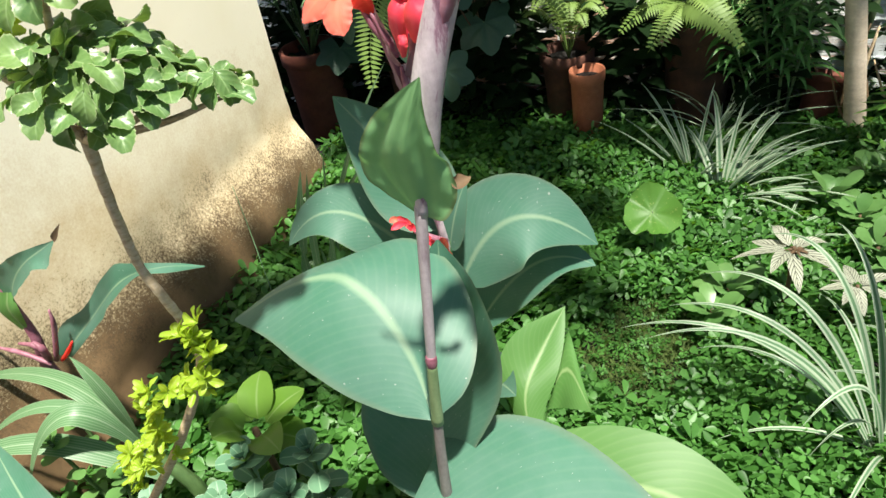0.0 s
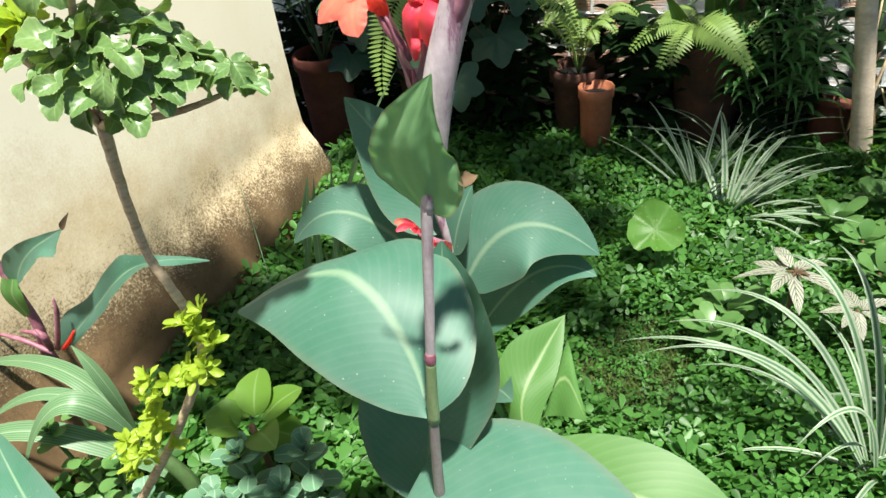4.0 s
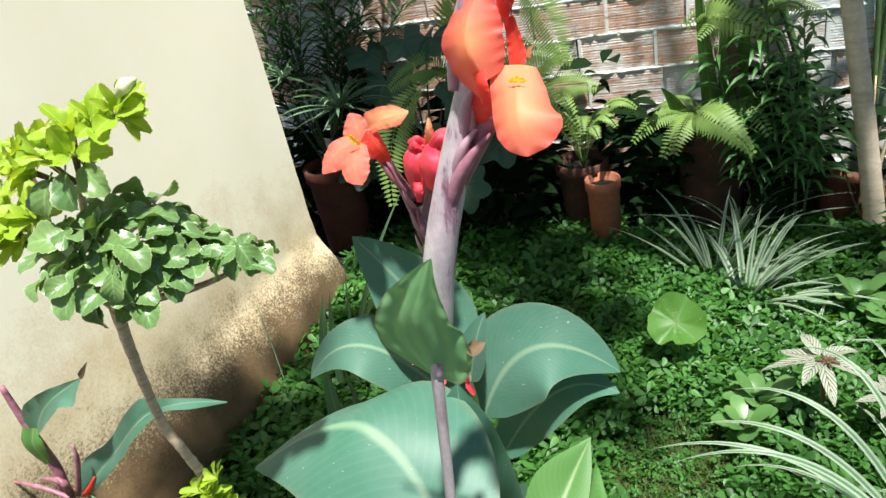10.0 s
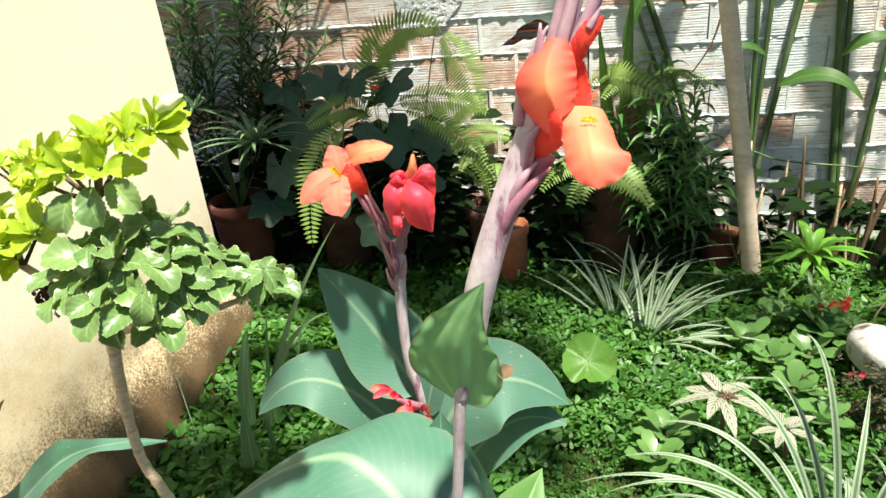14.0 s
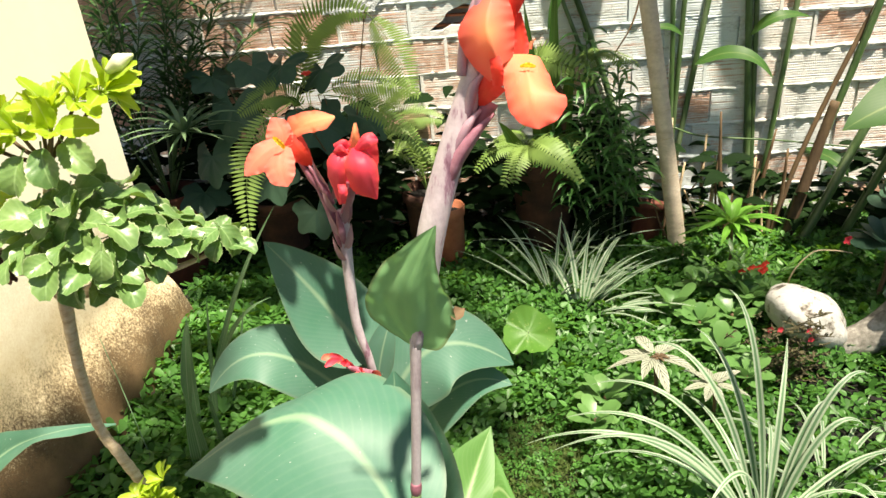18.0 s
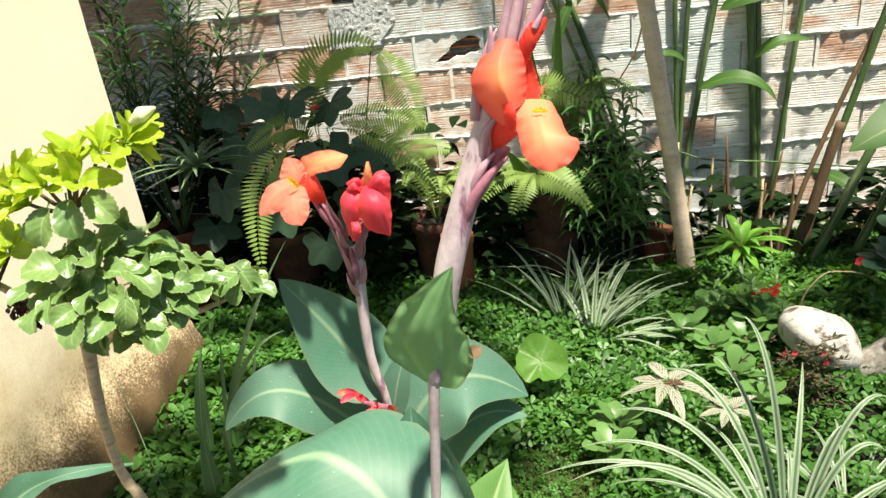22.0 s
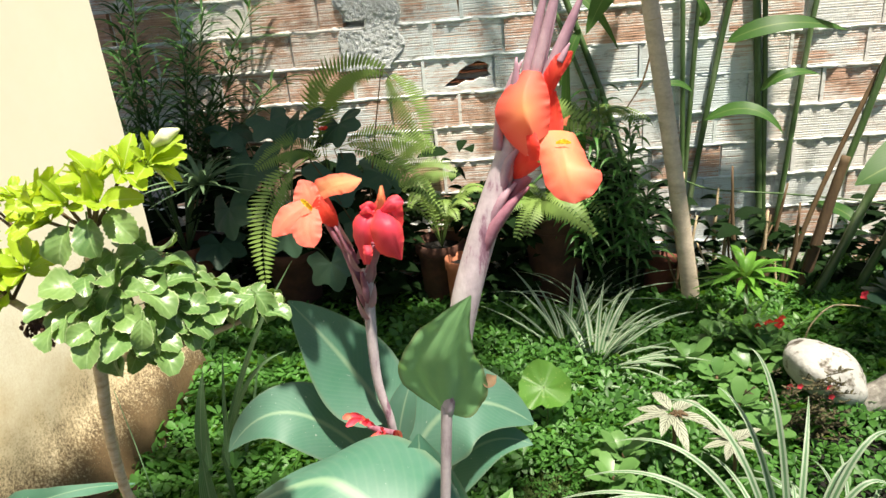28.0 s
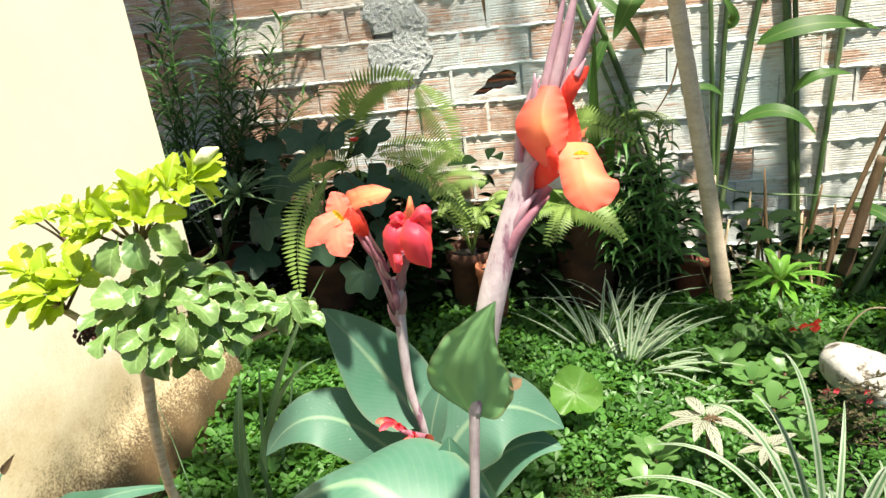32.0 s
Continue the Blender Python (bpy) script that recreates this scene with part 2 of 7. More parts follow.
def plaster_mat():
    """Cream paint over render, worn to brown grit along the splashed foot of the wall; part of the brown and tan stands
    in for shade.
    """
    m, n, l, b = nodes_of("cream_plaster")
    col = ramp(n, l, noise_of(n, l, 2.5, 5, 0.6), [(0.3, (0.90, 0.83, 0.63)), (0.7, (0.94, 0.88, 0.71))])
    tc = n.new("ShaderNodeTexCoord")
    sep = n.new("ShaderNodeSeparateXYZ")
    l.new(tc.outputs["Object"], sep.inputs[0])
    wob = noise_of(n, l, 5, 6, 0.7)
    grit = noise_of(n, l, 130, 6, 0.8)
    # Wear climbs towards the near end, partly painting in the shade there.
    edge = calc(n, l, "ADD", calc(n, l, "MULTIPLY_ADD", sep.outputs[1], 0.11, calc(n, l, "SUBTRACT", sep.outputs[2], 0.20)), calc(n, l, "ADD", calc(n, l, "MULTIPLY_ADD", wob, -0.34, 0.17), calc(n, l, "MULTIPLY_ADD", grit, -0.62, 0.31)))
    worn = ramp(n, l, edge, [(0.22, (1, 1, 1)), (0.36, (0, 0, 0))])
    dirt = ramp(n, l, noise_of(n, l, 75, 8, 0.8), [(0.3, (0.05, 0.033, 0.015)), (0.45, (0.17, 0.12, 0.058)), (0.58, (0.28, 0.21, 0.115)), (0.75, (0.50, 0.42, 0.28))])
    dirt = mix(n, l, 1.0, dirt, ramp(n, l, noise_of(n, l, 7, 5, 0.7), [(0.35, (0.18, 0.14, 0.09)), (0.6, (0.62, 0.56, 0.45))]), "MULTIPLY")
    # The tan fade above the grit puts dimmer light into the paint.
    tan_shade = ramp(n, l, calc(n, l, "ADD", edge, calc(n, l, "MULTIPLY_ADD", wob, -0.5, 0.25)), [(0.33, (0.75, 0.75, 0.75)), (0.72, (0, 0, 0))])
    col = mix(n, l, tan_shade, col, (0.60, 0.44, 0.22))
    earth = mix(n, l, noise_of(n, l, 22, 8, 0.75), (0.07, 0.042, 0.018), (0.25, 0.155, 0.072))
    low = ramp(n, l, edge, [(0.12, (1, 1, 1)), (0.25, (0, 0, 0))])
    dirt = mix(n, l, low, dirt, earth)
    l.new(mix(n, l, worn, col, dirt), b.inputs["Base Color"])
    b.inputs["Roughness"].default_value = 0.85
    bump(n, l, b, calc(n, l, "ADD", calc(n, l, "MULTIPLY", grit, calc(n, l, "MULTIPLY_ADD", worn, 0.9, 0.06)), calc(n, l, "MULTIPLY", wob, 0.25)), 0.5, 0.006)
    return m


def brick_mat(name, mortar=False):
    """Ridged clay blocks, or their mortar, under thin, worn whitewash that runs over both."""
    m, n, l, b = nodes_of(name)
    info = n.new("ShaderNodeObjectInfo")
    clay = mix(n, l, ramp(n, l, noise_of(n, l, 5, 8, 0.8, "World", stretch=(0.8, 1.0, 38.0)), [(0.35, (0, 0, 0)), (0.65, (1, 1, 1))]), (0.38, 0.19, 0.12), (0.62, 0.38, 0.265))
    if mortar:
        clay = mix(n, l, noise_of(n, l, 20, 6, 0.7, "World"), (0.42, 0.40, 0.37), (0.80, 0.79, 0.76))
    # Noise patches of bluish white put the cool tint of shade into the whitewash.
    tone = noise_of(n, l, 1.3, 3, 0.5, "World")
    white = mix(n, l, ramp(n, l, tone, [(0.4, (0, 0, 0)), (0.6, (1, 1, 1))]), (0.76, 0.73, 0.69), (0.60, 0.68, 0.70))
    line = noise_of(n, l, 4, 10, 0.85, "World", stretch=(0.7, 1.0, 42.0))
    blot = noise_of(n, l, 5, 8, 0.75, "World")
    cover = calc(n, l, "ADD", calc(n, l, "MULTIPLY_ADD", line, 2.3, -0.8), calc(n, l, "MULTIPLY_ADD", blot, 1.25, -0.05))
    place = n.new("ShaderNodeSeparateXYZ")
    l.new(n.new("ShaderNodeNewGeometry").outputs["Position"], place.inputs[0])
    side = n.new("ShaderNodeMapRange")
    side.inputs[1].default_value, side.inputs[2].default_value, side.inputs[3].default_value, side.inputs[4].default_value = -0.9, 0.9, -0.05, 0.10
    l.new(place.outputs[0], side.inputs[0])
    cover = calc(n, l, "ADD", cover, side.outputs[0])
    cover = calc(n, l, "ADD", cover, 0.36 if mortar else calc(n, l, "MULTIPLY_ADD", info.outputs["Random"], 0.52, -0.19))
    fac = ramp(n, l, cover, [(0.9, (0.06, 0.06, 0.06)), (1.06, (0.6, 0.6, 0.6)), (1.2, (0.95, 0.95, 0.95))])
    grime = ramp(n, l, noise_of(n, l, 8, 9, 0.8, "World", stretch=(1.0, 1.0, 3.0)), [(0.32, (0.28, 0.25, 0.21)), (0.47, (1, 1, 1))])
    l.new(mix(n, l, 1.0, mix(n, l, fac, clay, white), grime, "MULTIPLY"), b.inputs["Base Color"])
    b.inputs["Roughness"].default_value = 0.92
    rel = calc(n, l, "ADD", noise_of(n, l, 70, 6, 0.8, "World"), 0.0 if mortar else calc(n, l, "MULTIPLY", noise_of(n, l, 6, 4, 0.7, "World", stretch=(0.6, 1.0, 45.0)), 1.6))
    bump(n, l, b, rel, 0.5, 0.005)
    return m


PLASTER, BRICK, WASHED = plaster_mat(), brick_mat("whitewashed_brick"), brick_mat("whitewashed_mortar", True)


# ---- builders ----
def origin(ob):
    at = Vector((0, 0, 0))
    while ob:
        at += ob.location
        ob = ob.parent
    return at


def mesh_of(name, verts, faces, mat, uvs=None, smooth=True):
    me = bpy.data.meshes.new(name)
    me.from_pydata(verts, [], faces)
    me.materials.append(mat)
    if uvs is not None:
        lay = me.uv_layers.new(name="UVMap")
        idx = np.empty(len(me.loops), dtype=np.int32)
        me.loops.foreach_get("vertex_index", idx)
        lay.data.foreach_set("uv", np.asarray(uvs, dtype=np.float32)[idx].ravel())
    if smooth:
        me.polygons.foreach_set("use_smooth", np.ones(len(me.polygons), dtype=bool))
    return me


def part(name, geo, mat, parent, label="", smooth=True):
    """Links geometry given in world coordinates as one mesh under a thing or a part."""
    verts, faces, uvs = geo
    o = origin(parent)
    me = mesh_of(name, [tuple(Vector(v) - o) for v in verts], faces, mat, uvs, smooth)
    ob = new(name, me)
    ob.parent = parent
    return tagged(ob, label) if label else ob


def placed(name, me, parent, m, label=""):
    """One more piece on a shared mesh, at the world pose m, under parent."""
    ob = new(name, me)
    ob.parent = parent
    ob.matrix_basis = Matrix.Translation(-origin(parent)) @ m
    return tagged(ob, label) if label else ob


def thing(name, at, label, category, group="", kind=""):
    ob = new(name)
    ob.empty_display_size = 0.05
    ob.location = at
    return tagged(ob, label, category, group, kind)


def bez(p, s):
    """A point on the curve through the control points p (3 or 4), at s."""
    p = [Vector(v) for v in p]
    while len(p) > 1:
        p = [a.lerp(b, s) for a, b in zip(p, p[1:])]
    return p[0]


def spline(pts, n):
    """n points along a smooth line through pts."""
    pts = [Vector(p) for p in pts]
    ext = [2 * pts[0] - pts[1], *pts, 2 * pts[-1] - pts[-2]]
    out = []
    for k in range(n):
        u = k / (n - 1) * (len(pts) - 1)
        i = min(int(u), len(pts) - 2)
        f = u - i
        a, b, c, d = ext[i:i + 4]
        out.append(0.5 * (2 * b + (c - a) * f + (2 * a - 5 * b + 4 * c - d) * f * f + (3 * b - a - 3 * c + d) * f ** 3))
    return out


def tube(pts, radii, n=0, sides=9, rough=0.0, seed=0):
    """A round stem through pts, its radius running through radii, closed at both ends."""
    rnd = random.Random(seed)
    n = n or 4 * len(pts)
    line = spline(pts, n)
    verts, faces, uvs = [], [], []
    side = None
    for k, p in enumerate(line):
        t = (line[min(k + 1, n - 1)] - line[max(k - 1, 0)]).normalized()
        side = (side or t.orthogonal()) - t * ((side or t.orthogonal()) @ t)
        side.normalize()
        up = t.cross(side)
        u = k / (n - 1) * (len(radii) - 1)
        i = min(int(u), len(radii) - 2)
        r = radii[i] + (radii[i + 1] - radii[i]) * (u - i)
        for j in range(sides):
            a = 2 * math.pi * j / sides
            rr = r * (1 + rough * rnd.uniform(-1, 1))
            verts.append(p + (side * math.cos(a) + up * math.sin(a)) * rr)
            uvs.append((j / sides, k / (n - 1)))
    for k in range(n - 1):
        for j in range(sides):
            a, b = k * sides + j, k * sides + (j + 1) % sides
            faces.append((a, b, b + sides, a + sides))
    faces.append(tuple(range(sides))[::-1])
    faces.append(tuple(range((n - 1) * sides, n * sides)))
    return verts, faces, uvs


SHAPES = {
    "canna": lambda s: math.sin(math.pi * s ** 0.72) ** 0.75 * (1 - 0.1 * s),
    "broad": lambda s: math.sin(math.pi * s ** 0.52) ** 0.6,
    "scallop": lambda s: 0.07 + 0.93 * max(0.0, math.sin(math.pi * min(1, s) ** 1.22)) ** 0.6 if s < 0.985 else 0.34,
    "spatula": lambda s: 0.22 + 0.78 * max(0.0, math.sin(math.pi * min(1, s) ** 1.5)) ** 0.6 if s < 0.985 else 0.32,
    "oval": lambda s: math.sin(math.pi * s ** 0.9) ** 0.6,
    "strap": lambda s: min(1.0, 0.45 + 2.5 * s) * max(0.02, 1 - s ** 2.6),
    "lance": lambda s: math.sin(math.pi * s ** 0.65) ** 0.9,
    "petal": lambda s: 0.16 + 0.84 * math.sin(math.pi * s ** 1.35) ** 0.8 if s < 0.98 else 0.22,
}


def leaf(ctrl, width, face, shape="canna", cup=0.15, wave=0.0, n=14, m=6, seed=0, droop=0.0, twist=0.0, teeth=0.0, skew=(1.0, 1.0)):
    """A blade along a curved midrib. face: where its upper side looks. cup: how far the sides rise (below 0: hang).
    wave: ripple of the sides. twist: degrees from base to tip. skew: how wide its two halves are."""
    rnd = random.Random(seed)
    ph = rnd.uniform(0, 6.28)
    face = Vector(face).normalized()
    verts, faces, uvs = [], [], []
    for k in range(n + 1):
        s = k / n
        p = bez(ctrl, s)
        t = (bez(ctrl, min(1, s + 0.02)) - bez(ctrl, max(0, s - 0.02))).normalized()
        side = t.cross(face)
        if side.length < 1e-4:
            side = t.orthogonal()
        side.normalize()
        up = side.cross(t)
        if twist:
            q = Matrix.Rotation(radians(twist) * s, 3, t)
            side, up = q @ side, q @ up
        w = width / 2 * max(0.012, SHAPES[shape](s))
        for j in range(m + 1):
            u = 2 * j / m - 1
            lift = cup * abs(u) ** 1.6 * w + wave * w * abs(u) ** 2 * math.sin(9 * s + ph + (1.3 if u > 0 else 0)) - droop * w * abs(u) ** 3
            ww = w * skew[u > 0] * (1 + teeth * (1 if k % 2 else -1) * (abs(u) > 0.95))
            verts.append(p + side * u * ww + up * lift)
            uvs.append((j / m, s))
    for k in range(n):
        for j in range(m):
            a = k * (m + 1) + j
            faces.append((a, a + 1, a + m + 2, a + m + 1))
    return verts, faces, uvs


def blade(mid, left, right, n=24, m=8, camber=0.1, ruffle=0.0, seed=0, ragged=0.0, pleat=0.0):
    """A blade between two edge lines on both sides of its midrib, all from base to tip. camber: how far the halves
    swell towards the side that faces -y. ruffle: how the margin waves, in metres. ragged: how uneven its outline is.
    pleat: shallow folds that run from base to tip."""
    ph = random.Random(seed).uniform(0, 6.28)

    def even(pts):
        line = spline(pts, 80)
        run = [0.0]
        for a, b in zip(line, line[1:]):
            run.append(run[-1] + (b - a).length)
        out, i = [], 0
        for k in range(n + 1):
            want = run[-1] * k / n
            while i < 78 and run[i + 1] < want:
                i += 1
            out.append(line[i].lerp(line[i + 1], (want - run[i]) / max(1e-9, run[i + 1] - run[i])))
        return out

    mid, left, right = even(mid), even(left), even(right)
    verts, faces, uvs = [], [], []
    for k in range(n + 1):
        s = k / n
        across = right[k] - left[k]
        along = mid[min(k + 1, n)] - mid[max(k - 1, 0)]
        up = along.cross(across)
        up = up.normalized() if up.length > 1e-9 else Vector((0, -1, 0))
        if up.y > 0:
            up = -up
        for j in range(m + 1):
            u = 2 * j / m - 1
            e = left[k] if u < 0 else right[k]
            a = abs(u)
            e = mid[k] + (e - mid[k]) * (1 + ragged * math.sin(math.pi * s) * (0.5 * math.sin(15 * s + ph + 2.5 * (u > 0)) + 0.35 * math.sin(34 * s + 2 * ph) + 0.25 * math.sin(61 * s + u) + 0.5 * abs(math.sin(58 * s))))
            w = (e - mid[k]).length
            lift = camber * w * math.sin(math.pi * a) + ruffle * a ** 3 * math.sin(math.pi * s) * (math.sin(23 * s + ph + 2 * u) + 0.6 * math.sin(41 * s + 2 * ph)) + pleat * w * math.sin(math.pi * s) * math.cos(13 * u + ph)
            verts.append(mid[k].lerp(e, a) + up * lift)
            uvs.append((j / m, s))
    for k in range(n):
        for j in range(m):
            a = k * (m + 1) + j
            faces.append((a, a + 1, a + m + 2, a + m + 1))
    return verts, faces, uvs


def joined(geos):
    verts, faces, uvs = [], [], []
    for v, f, u in geos:
        k = len(verts)
        verts += list(v)
        faces += [tuple(i + k for i in q) for q in f]
        uvs += list(u)
    return verts, faces, uvs


def box(x0, x1, y0, y1, z0, z1):
    v = [(x, y, z) for z in (z0, z1) for y in (y0, y1) for x in (x0, x1)]
    f = [(0, 2, 3, 1), (4, 5, 7, 6), (0, 1, 5, 4), (2, 6, 7, 3), (0, 4, 6, 2), (1, 3, 7, 5)]
    return v, f, [(0, 0)] * 8


# ---- ground ----
def build_ground():
    xs = np.concatenate([[-400, -60, -12, -5], np.linspace(-2.2, 2.6, 49), [5, 12, 60, 400]])
    ys = np.concatenate([[-400, -60, -12, -3], np.linspace(-0.4, 4.0, 45), [7, 14, 60, 400]])
    verts = []
    for y in ys:
        for x in xs:
            near = abs(x) < 3 and -0.5 < y < 4.1
            z = 0.03 * noise.noise((x * 2.2, y * 2.2, 0)) + 0.012 * noise.noise((x * 9, y * 9, 3)) if near else 0.0
            verts.append((x, y, z - 0.01))
    w = len(xs)
    faces = [(j * w + i, j * w + i + 1, (j + 1) * w + i + 1, (j + 1) * w + i) for j in range(len(ys) - 1) for i in range(w - 1)]
    tagged(new("ground", mesh_of("ground", verts, faces, SOIL)), "dark garden soil, colour deepened for the shade under low plants", "ground", kind="structure")


build_ground()
WALL_Y = 3.28


def build_house_wall():
    """The end of the house: a cream wall whose foot swells and is worn brown."""
    xs0, y0, y1, top = -1.045, -2.5, 2.50, 2.15
    ny, nz = 150, 44
    verts, faces = [], []
    for j in range(ny + 1):
        y = y0 + (y1 - y0) * j / ny
        for k in range(nz + 1):
            z = -0.1 + (top + 0.1) * (k / nz) ** 1.5
            rise = min(1.0, max(0.0, (z - 0.15) / 0.17))
            swell = 0.05 * (1 - rise * rise * (3 - 2 * rise)) + 0.02 * max(0.0, 0.15 - z) / 0.15
            lump = (0.035 * noise.noise((y * 3, z * 4, 0)) + 0.014 * noise.noise((y * 11, z * 13, 3))) * max(0, 1 - z / 0.5) + 0.004 * noise.noise((y * 2, z * 2, 5))
            end = (0.05 * max(0, 1 - z / 0.4) + 0.008 * noise.noise((0, 0, z * 9))) if j == ny else 0.0
            verts.append((xs0 + swell + lump, y + end, z))
    h = nz + 1
    for j in range(ny):
        for k in range(nz):
            a = j * h + k
            faces.append((a, a + h, a + h + 1, a + 1))
    # the end face and the far side close it
    base = len(verts)
    for k in range(h):
        v = verts[ny * h + k]
        verts.append((-1.45, v[1], v[2]))
    edge = len(verts)
    verts += [verts[ny * h + k] for k in range(h)]
    for k in range(nz):
        a, b = edge + k, base + k
        faces.append((a, b, b + 1, a + 1))
    far = len(verts)
    verts += [(-1.45, y0, -0.1), (-1.45, y0, top)]
    faces.append((far, far + 1, base + nz, base))
    faces.append((far + 1, nz, *[j * h + nz for j in range(1, ny + 1)], base + nz))
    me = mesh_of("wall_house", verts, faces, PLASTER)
    for p in me.polygons[ny * nz:]:
        p.use_smooth = False
    tagged(new("wall_house", me), "cream painted house wall with worn brown foot", "wall", kind="structure")


build_house_wall()


# ---- more materials ----
def petal_mat(name, base, tip, throat, through=0.42, rim=(0.90, 0.10, 0.08)):
    m, n, l, b = nodes_of(name)
    uv = n.new("ShaderNodeUVMap")
    sep = n.new("ShaderNodeSeparateXYZ")
    l.new(uv.outputs[0], sep.inputs[0])
    across = calc(n, l, "ABSOLUTE", calc(n, l, "MULTIPLY_ADD", sep.outputs[0], 2.0, -1.0))
    streak = noise_of(n, l, 30, 5, 0.6, coord="UV", stretch=(3.0, 0.4, 1.0))
    col = mix(n, l, calc(n, l, "ADD", calc(n, l, "MULTIPLY", calc(n, l, "POWER", sep.outputs[1], 0.6), 0.8), calc(n, l, "MULTIPLY_ADD", streak, 1.1, -0.4)), base, tip)
    mid = calc(n, l, "MULTIPLY", calc(n, l, "SUBTRACT", 1.0, across), calc(n, l, "SUBTRACT", 1.0, calc(n, l, "ABSOLUTE", calc(n, l, "MULTIPLY_ADD", sep.outputs[1], 2.0, -1.1))))
    col = mix(n, l, calc(n, l, "MULTIPLY", calc(n, l, "POWER", mid, 1.5), 0.85), col, throat)
    col = mix(n, l, calc(n, l, "MULTIPLY", calc(n, l, "POWER", across, 2.6), 0.75), col, rim)
    l.new(col, b.inputs["Base Color"])
    b.inputs["Roughness"].default_value = 0.5
    bump(n, l, b, streak, 0.4, 0.001)
    tr = n.new("ShaderNodeBsdfTranslucent")
    l.new(col, tr.inputs[0])
    ms = n.new("ShaderNodeMixShader")
    ms.inputs[0].default_value = through
    l.new(b.outputs[0], ms.inputs[1])
    l.new(tr.outputs[0], ms.inputs[2])
    l.new(ms.outputs[0], n["Material Output"].inputs[0])
    return m


YELLOWED = petal_mat("orange_lip_petal", (0.97, 0.36, 0.12), (0.97, 0.21, 0.15), (0.98, 0.42, 0.18), 0.45)
GOLDEN = petal_mat("golden_orange_petal", (0.97, 0.20, 0.13), (0.97, 0.24, 0.16), (0.98, 0.46, 0.18), 0.5)
SALMON = petal_mat("salmon_petal", (0.97, 0.27, 0.13), (0.96, 0.21, 0.16), (0.98, 0.32, 0.20), 0.4, rim=(0.95, 0.18, 0.14))
APRICOT = petal_mat("apricot_petal", (0.97, 0.24, 0.13), (0.98, 0.46, 0.22), (0.98, 0.48, 0.22), 0.45)
STAMEN = petal_mat("yellow_stamen", (0.98, 0.70, 0.03), (0.98, 0.78, 0.05), (0.98, 0.80, 0.05), 0.3, rim=(0.95, 0.5, 0.05))
RED = petal_mat("red_petal", (0.86, 0.05, 0.03), (0.88, 0.06, 0.04), (0.92, 0.10, 0.05))
PINK = petal_mat("crimson_petal", (0.62, 0.015, 0.05), (0.80, 0.05, 0.10), (0.82, 0.09, 0.13), 0.25)
BUD = rough_mat("pale_purple_bud", [(0.3, (0.34, 0.17, 0.24)), (0.6, (0.50, 0.32, 0.38)), (0.8, (0.62, 0.45, 0.48))], 40, 0.5, 120, 0.2, 0.001, stretch=(1, 1, 0.2), vary=0.05)
HUSK = rough_mat("purple_husk", [(0.3, (0.22, 0.06, 0.09)), (0.6, (0.40, 0.18, 0.24)), (0.8, (0.55, 0.33, 0.38))], 40, 0.5, 120, 0.2, 0.001, vary=0.1)
DUSTY = leaf_mat("dusty_purple_bract", (0.25, 0.09, 0.12), (0.52, 0.34, 0.36), 0.6, 0.15, tone=0.9)
VARIEG = leaf_mat("striped_grass_blade", (0.15, 0.31, 0.15), (0.23, 0.40, 0.22), 0.4, 0.3, stripe=(0.60, 0.72, 0.52), tone=0.66)
STRAP = leaf_mat("pale_striped_strap", (0.10, 0.24, 0.10), (0.16, 0.32, 0.14), 0.4, 0.25, rib=(0.4, 0.55, 0.35), edge=(0.38, 0.52, 0.32), lines=9, tone=0.72)
FERN = leaf_mat("fern_pinna", (0.11, 0.20, 0.04), (0.26, 0.37, 0.10), 0.5, 0.22, glow=(0.28, 0.4, 0.07), tone=0.9)
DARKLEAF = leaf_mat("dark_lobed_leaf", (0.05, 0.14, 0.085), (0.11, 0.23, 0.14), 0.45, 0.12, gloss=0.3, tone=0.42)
# Shade is put into this leaf colour, far darker than the other leaves.
SHADELEAF = leaf_mat("leaf_darkened_for_shade", (0.012, 0.04, 0.012), (0.04, 0.11, 0.025), 0.75, 0.12, island=True, gloss=0.08, tone=0.26)
LUSH = leaf_mat("lance_leaf", (0.04, 0.12, 0.03), (0.09, 0.22, 0.05), 0.4, 0.25, rib=(0.15, 0.3, 0.1), tone=1.05)
SPIDER = leaf_mat("arching_rosette_leaf", (0.14, 0.26, 0.13), (0.28, 0.42, 0.22), 0.4, 0.2, rib=(0.22, 0.34, 0.18), tone=0.7)
THIN = leaf_mat("narrow_leaf", (0.02, 0.065, 0.016), (0.06, 0.15, 0.035), 0.45, 0.3, tone=0.9)
SUCC = leaf_mat("grey_green_succulent", (0.07, 0.17, 0.095), (0.14, 0.265, 0.155), 0.5, 0.12, rib=(0.26, 0.42, 0.27), edge=(0.3, 0.4, 0.28), tone=1.0)
JADE = leaf_mat("jade_leaf", (0.14, 0.35, 0.09), (0.28, 0.52, 0.16), 0.32, 0.28, tone=0.55)
ROUND = leaf_mat("round_bright_leaf", (0.08, 0.26, 0.035), (0.18, 0.38, 0.06), 0.45, 0.3, rib=(0.28, 0.48, 0.12), spots=(0.42, 0.56, 0.16), tone=0.62)
BEGONIA = leaf_mat("silver_veined_leaf", (0.44, 0.48, 0.34), (0.70, 0.72, 0.58), 0.5, 0.15, rib=(0.05, 0.045, 0.03), ribs=7, vein=1.0, tone=0.62)
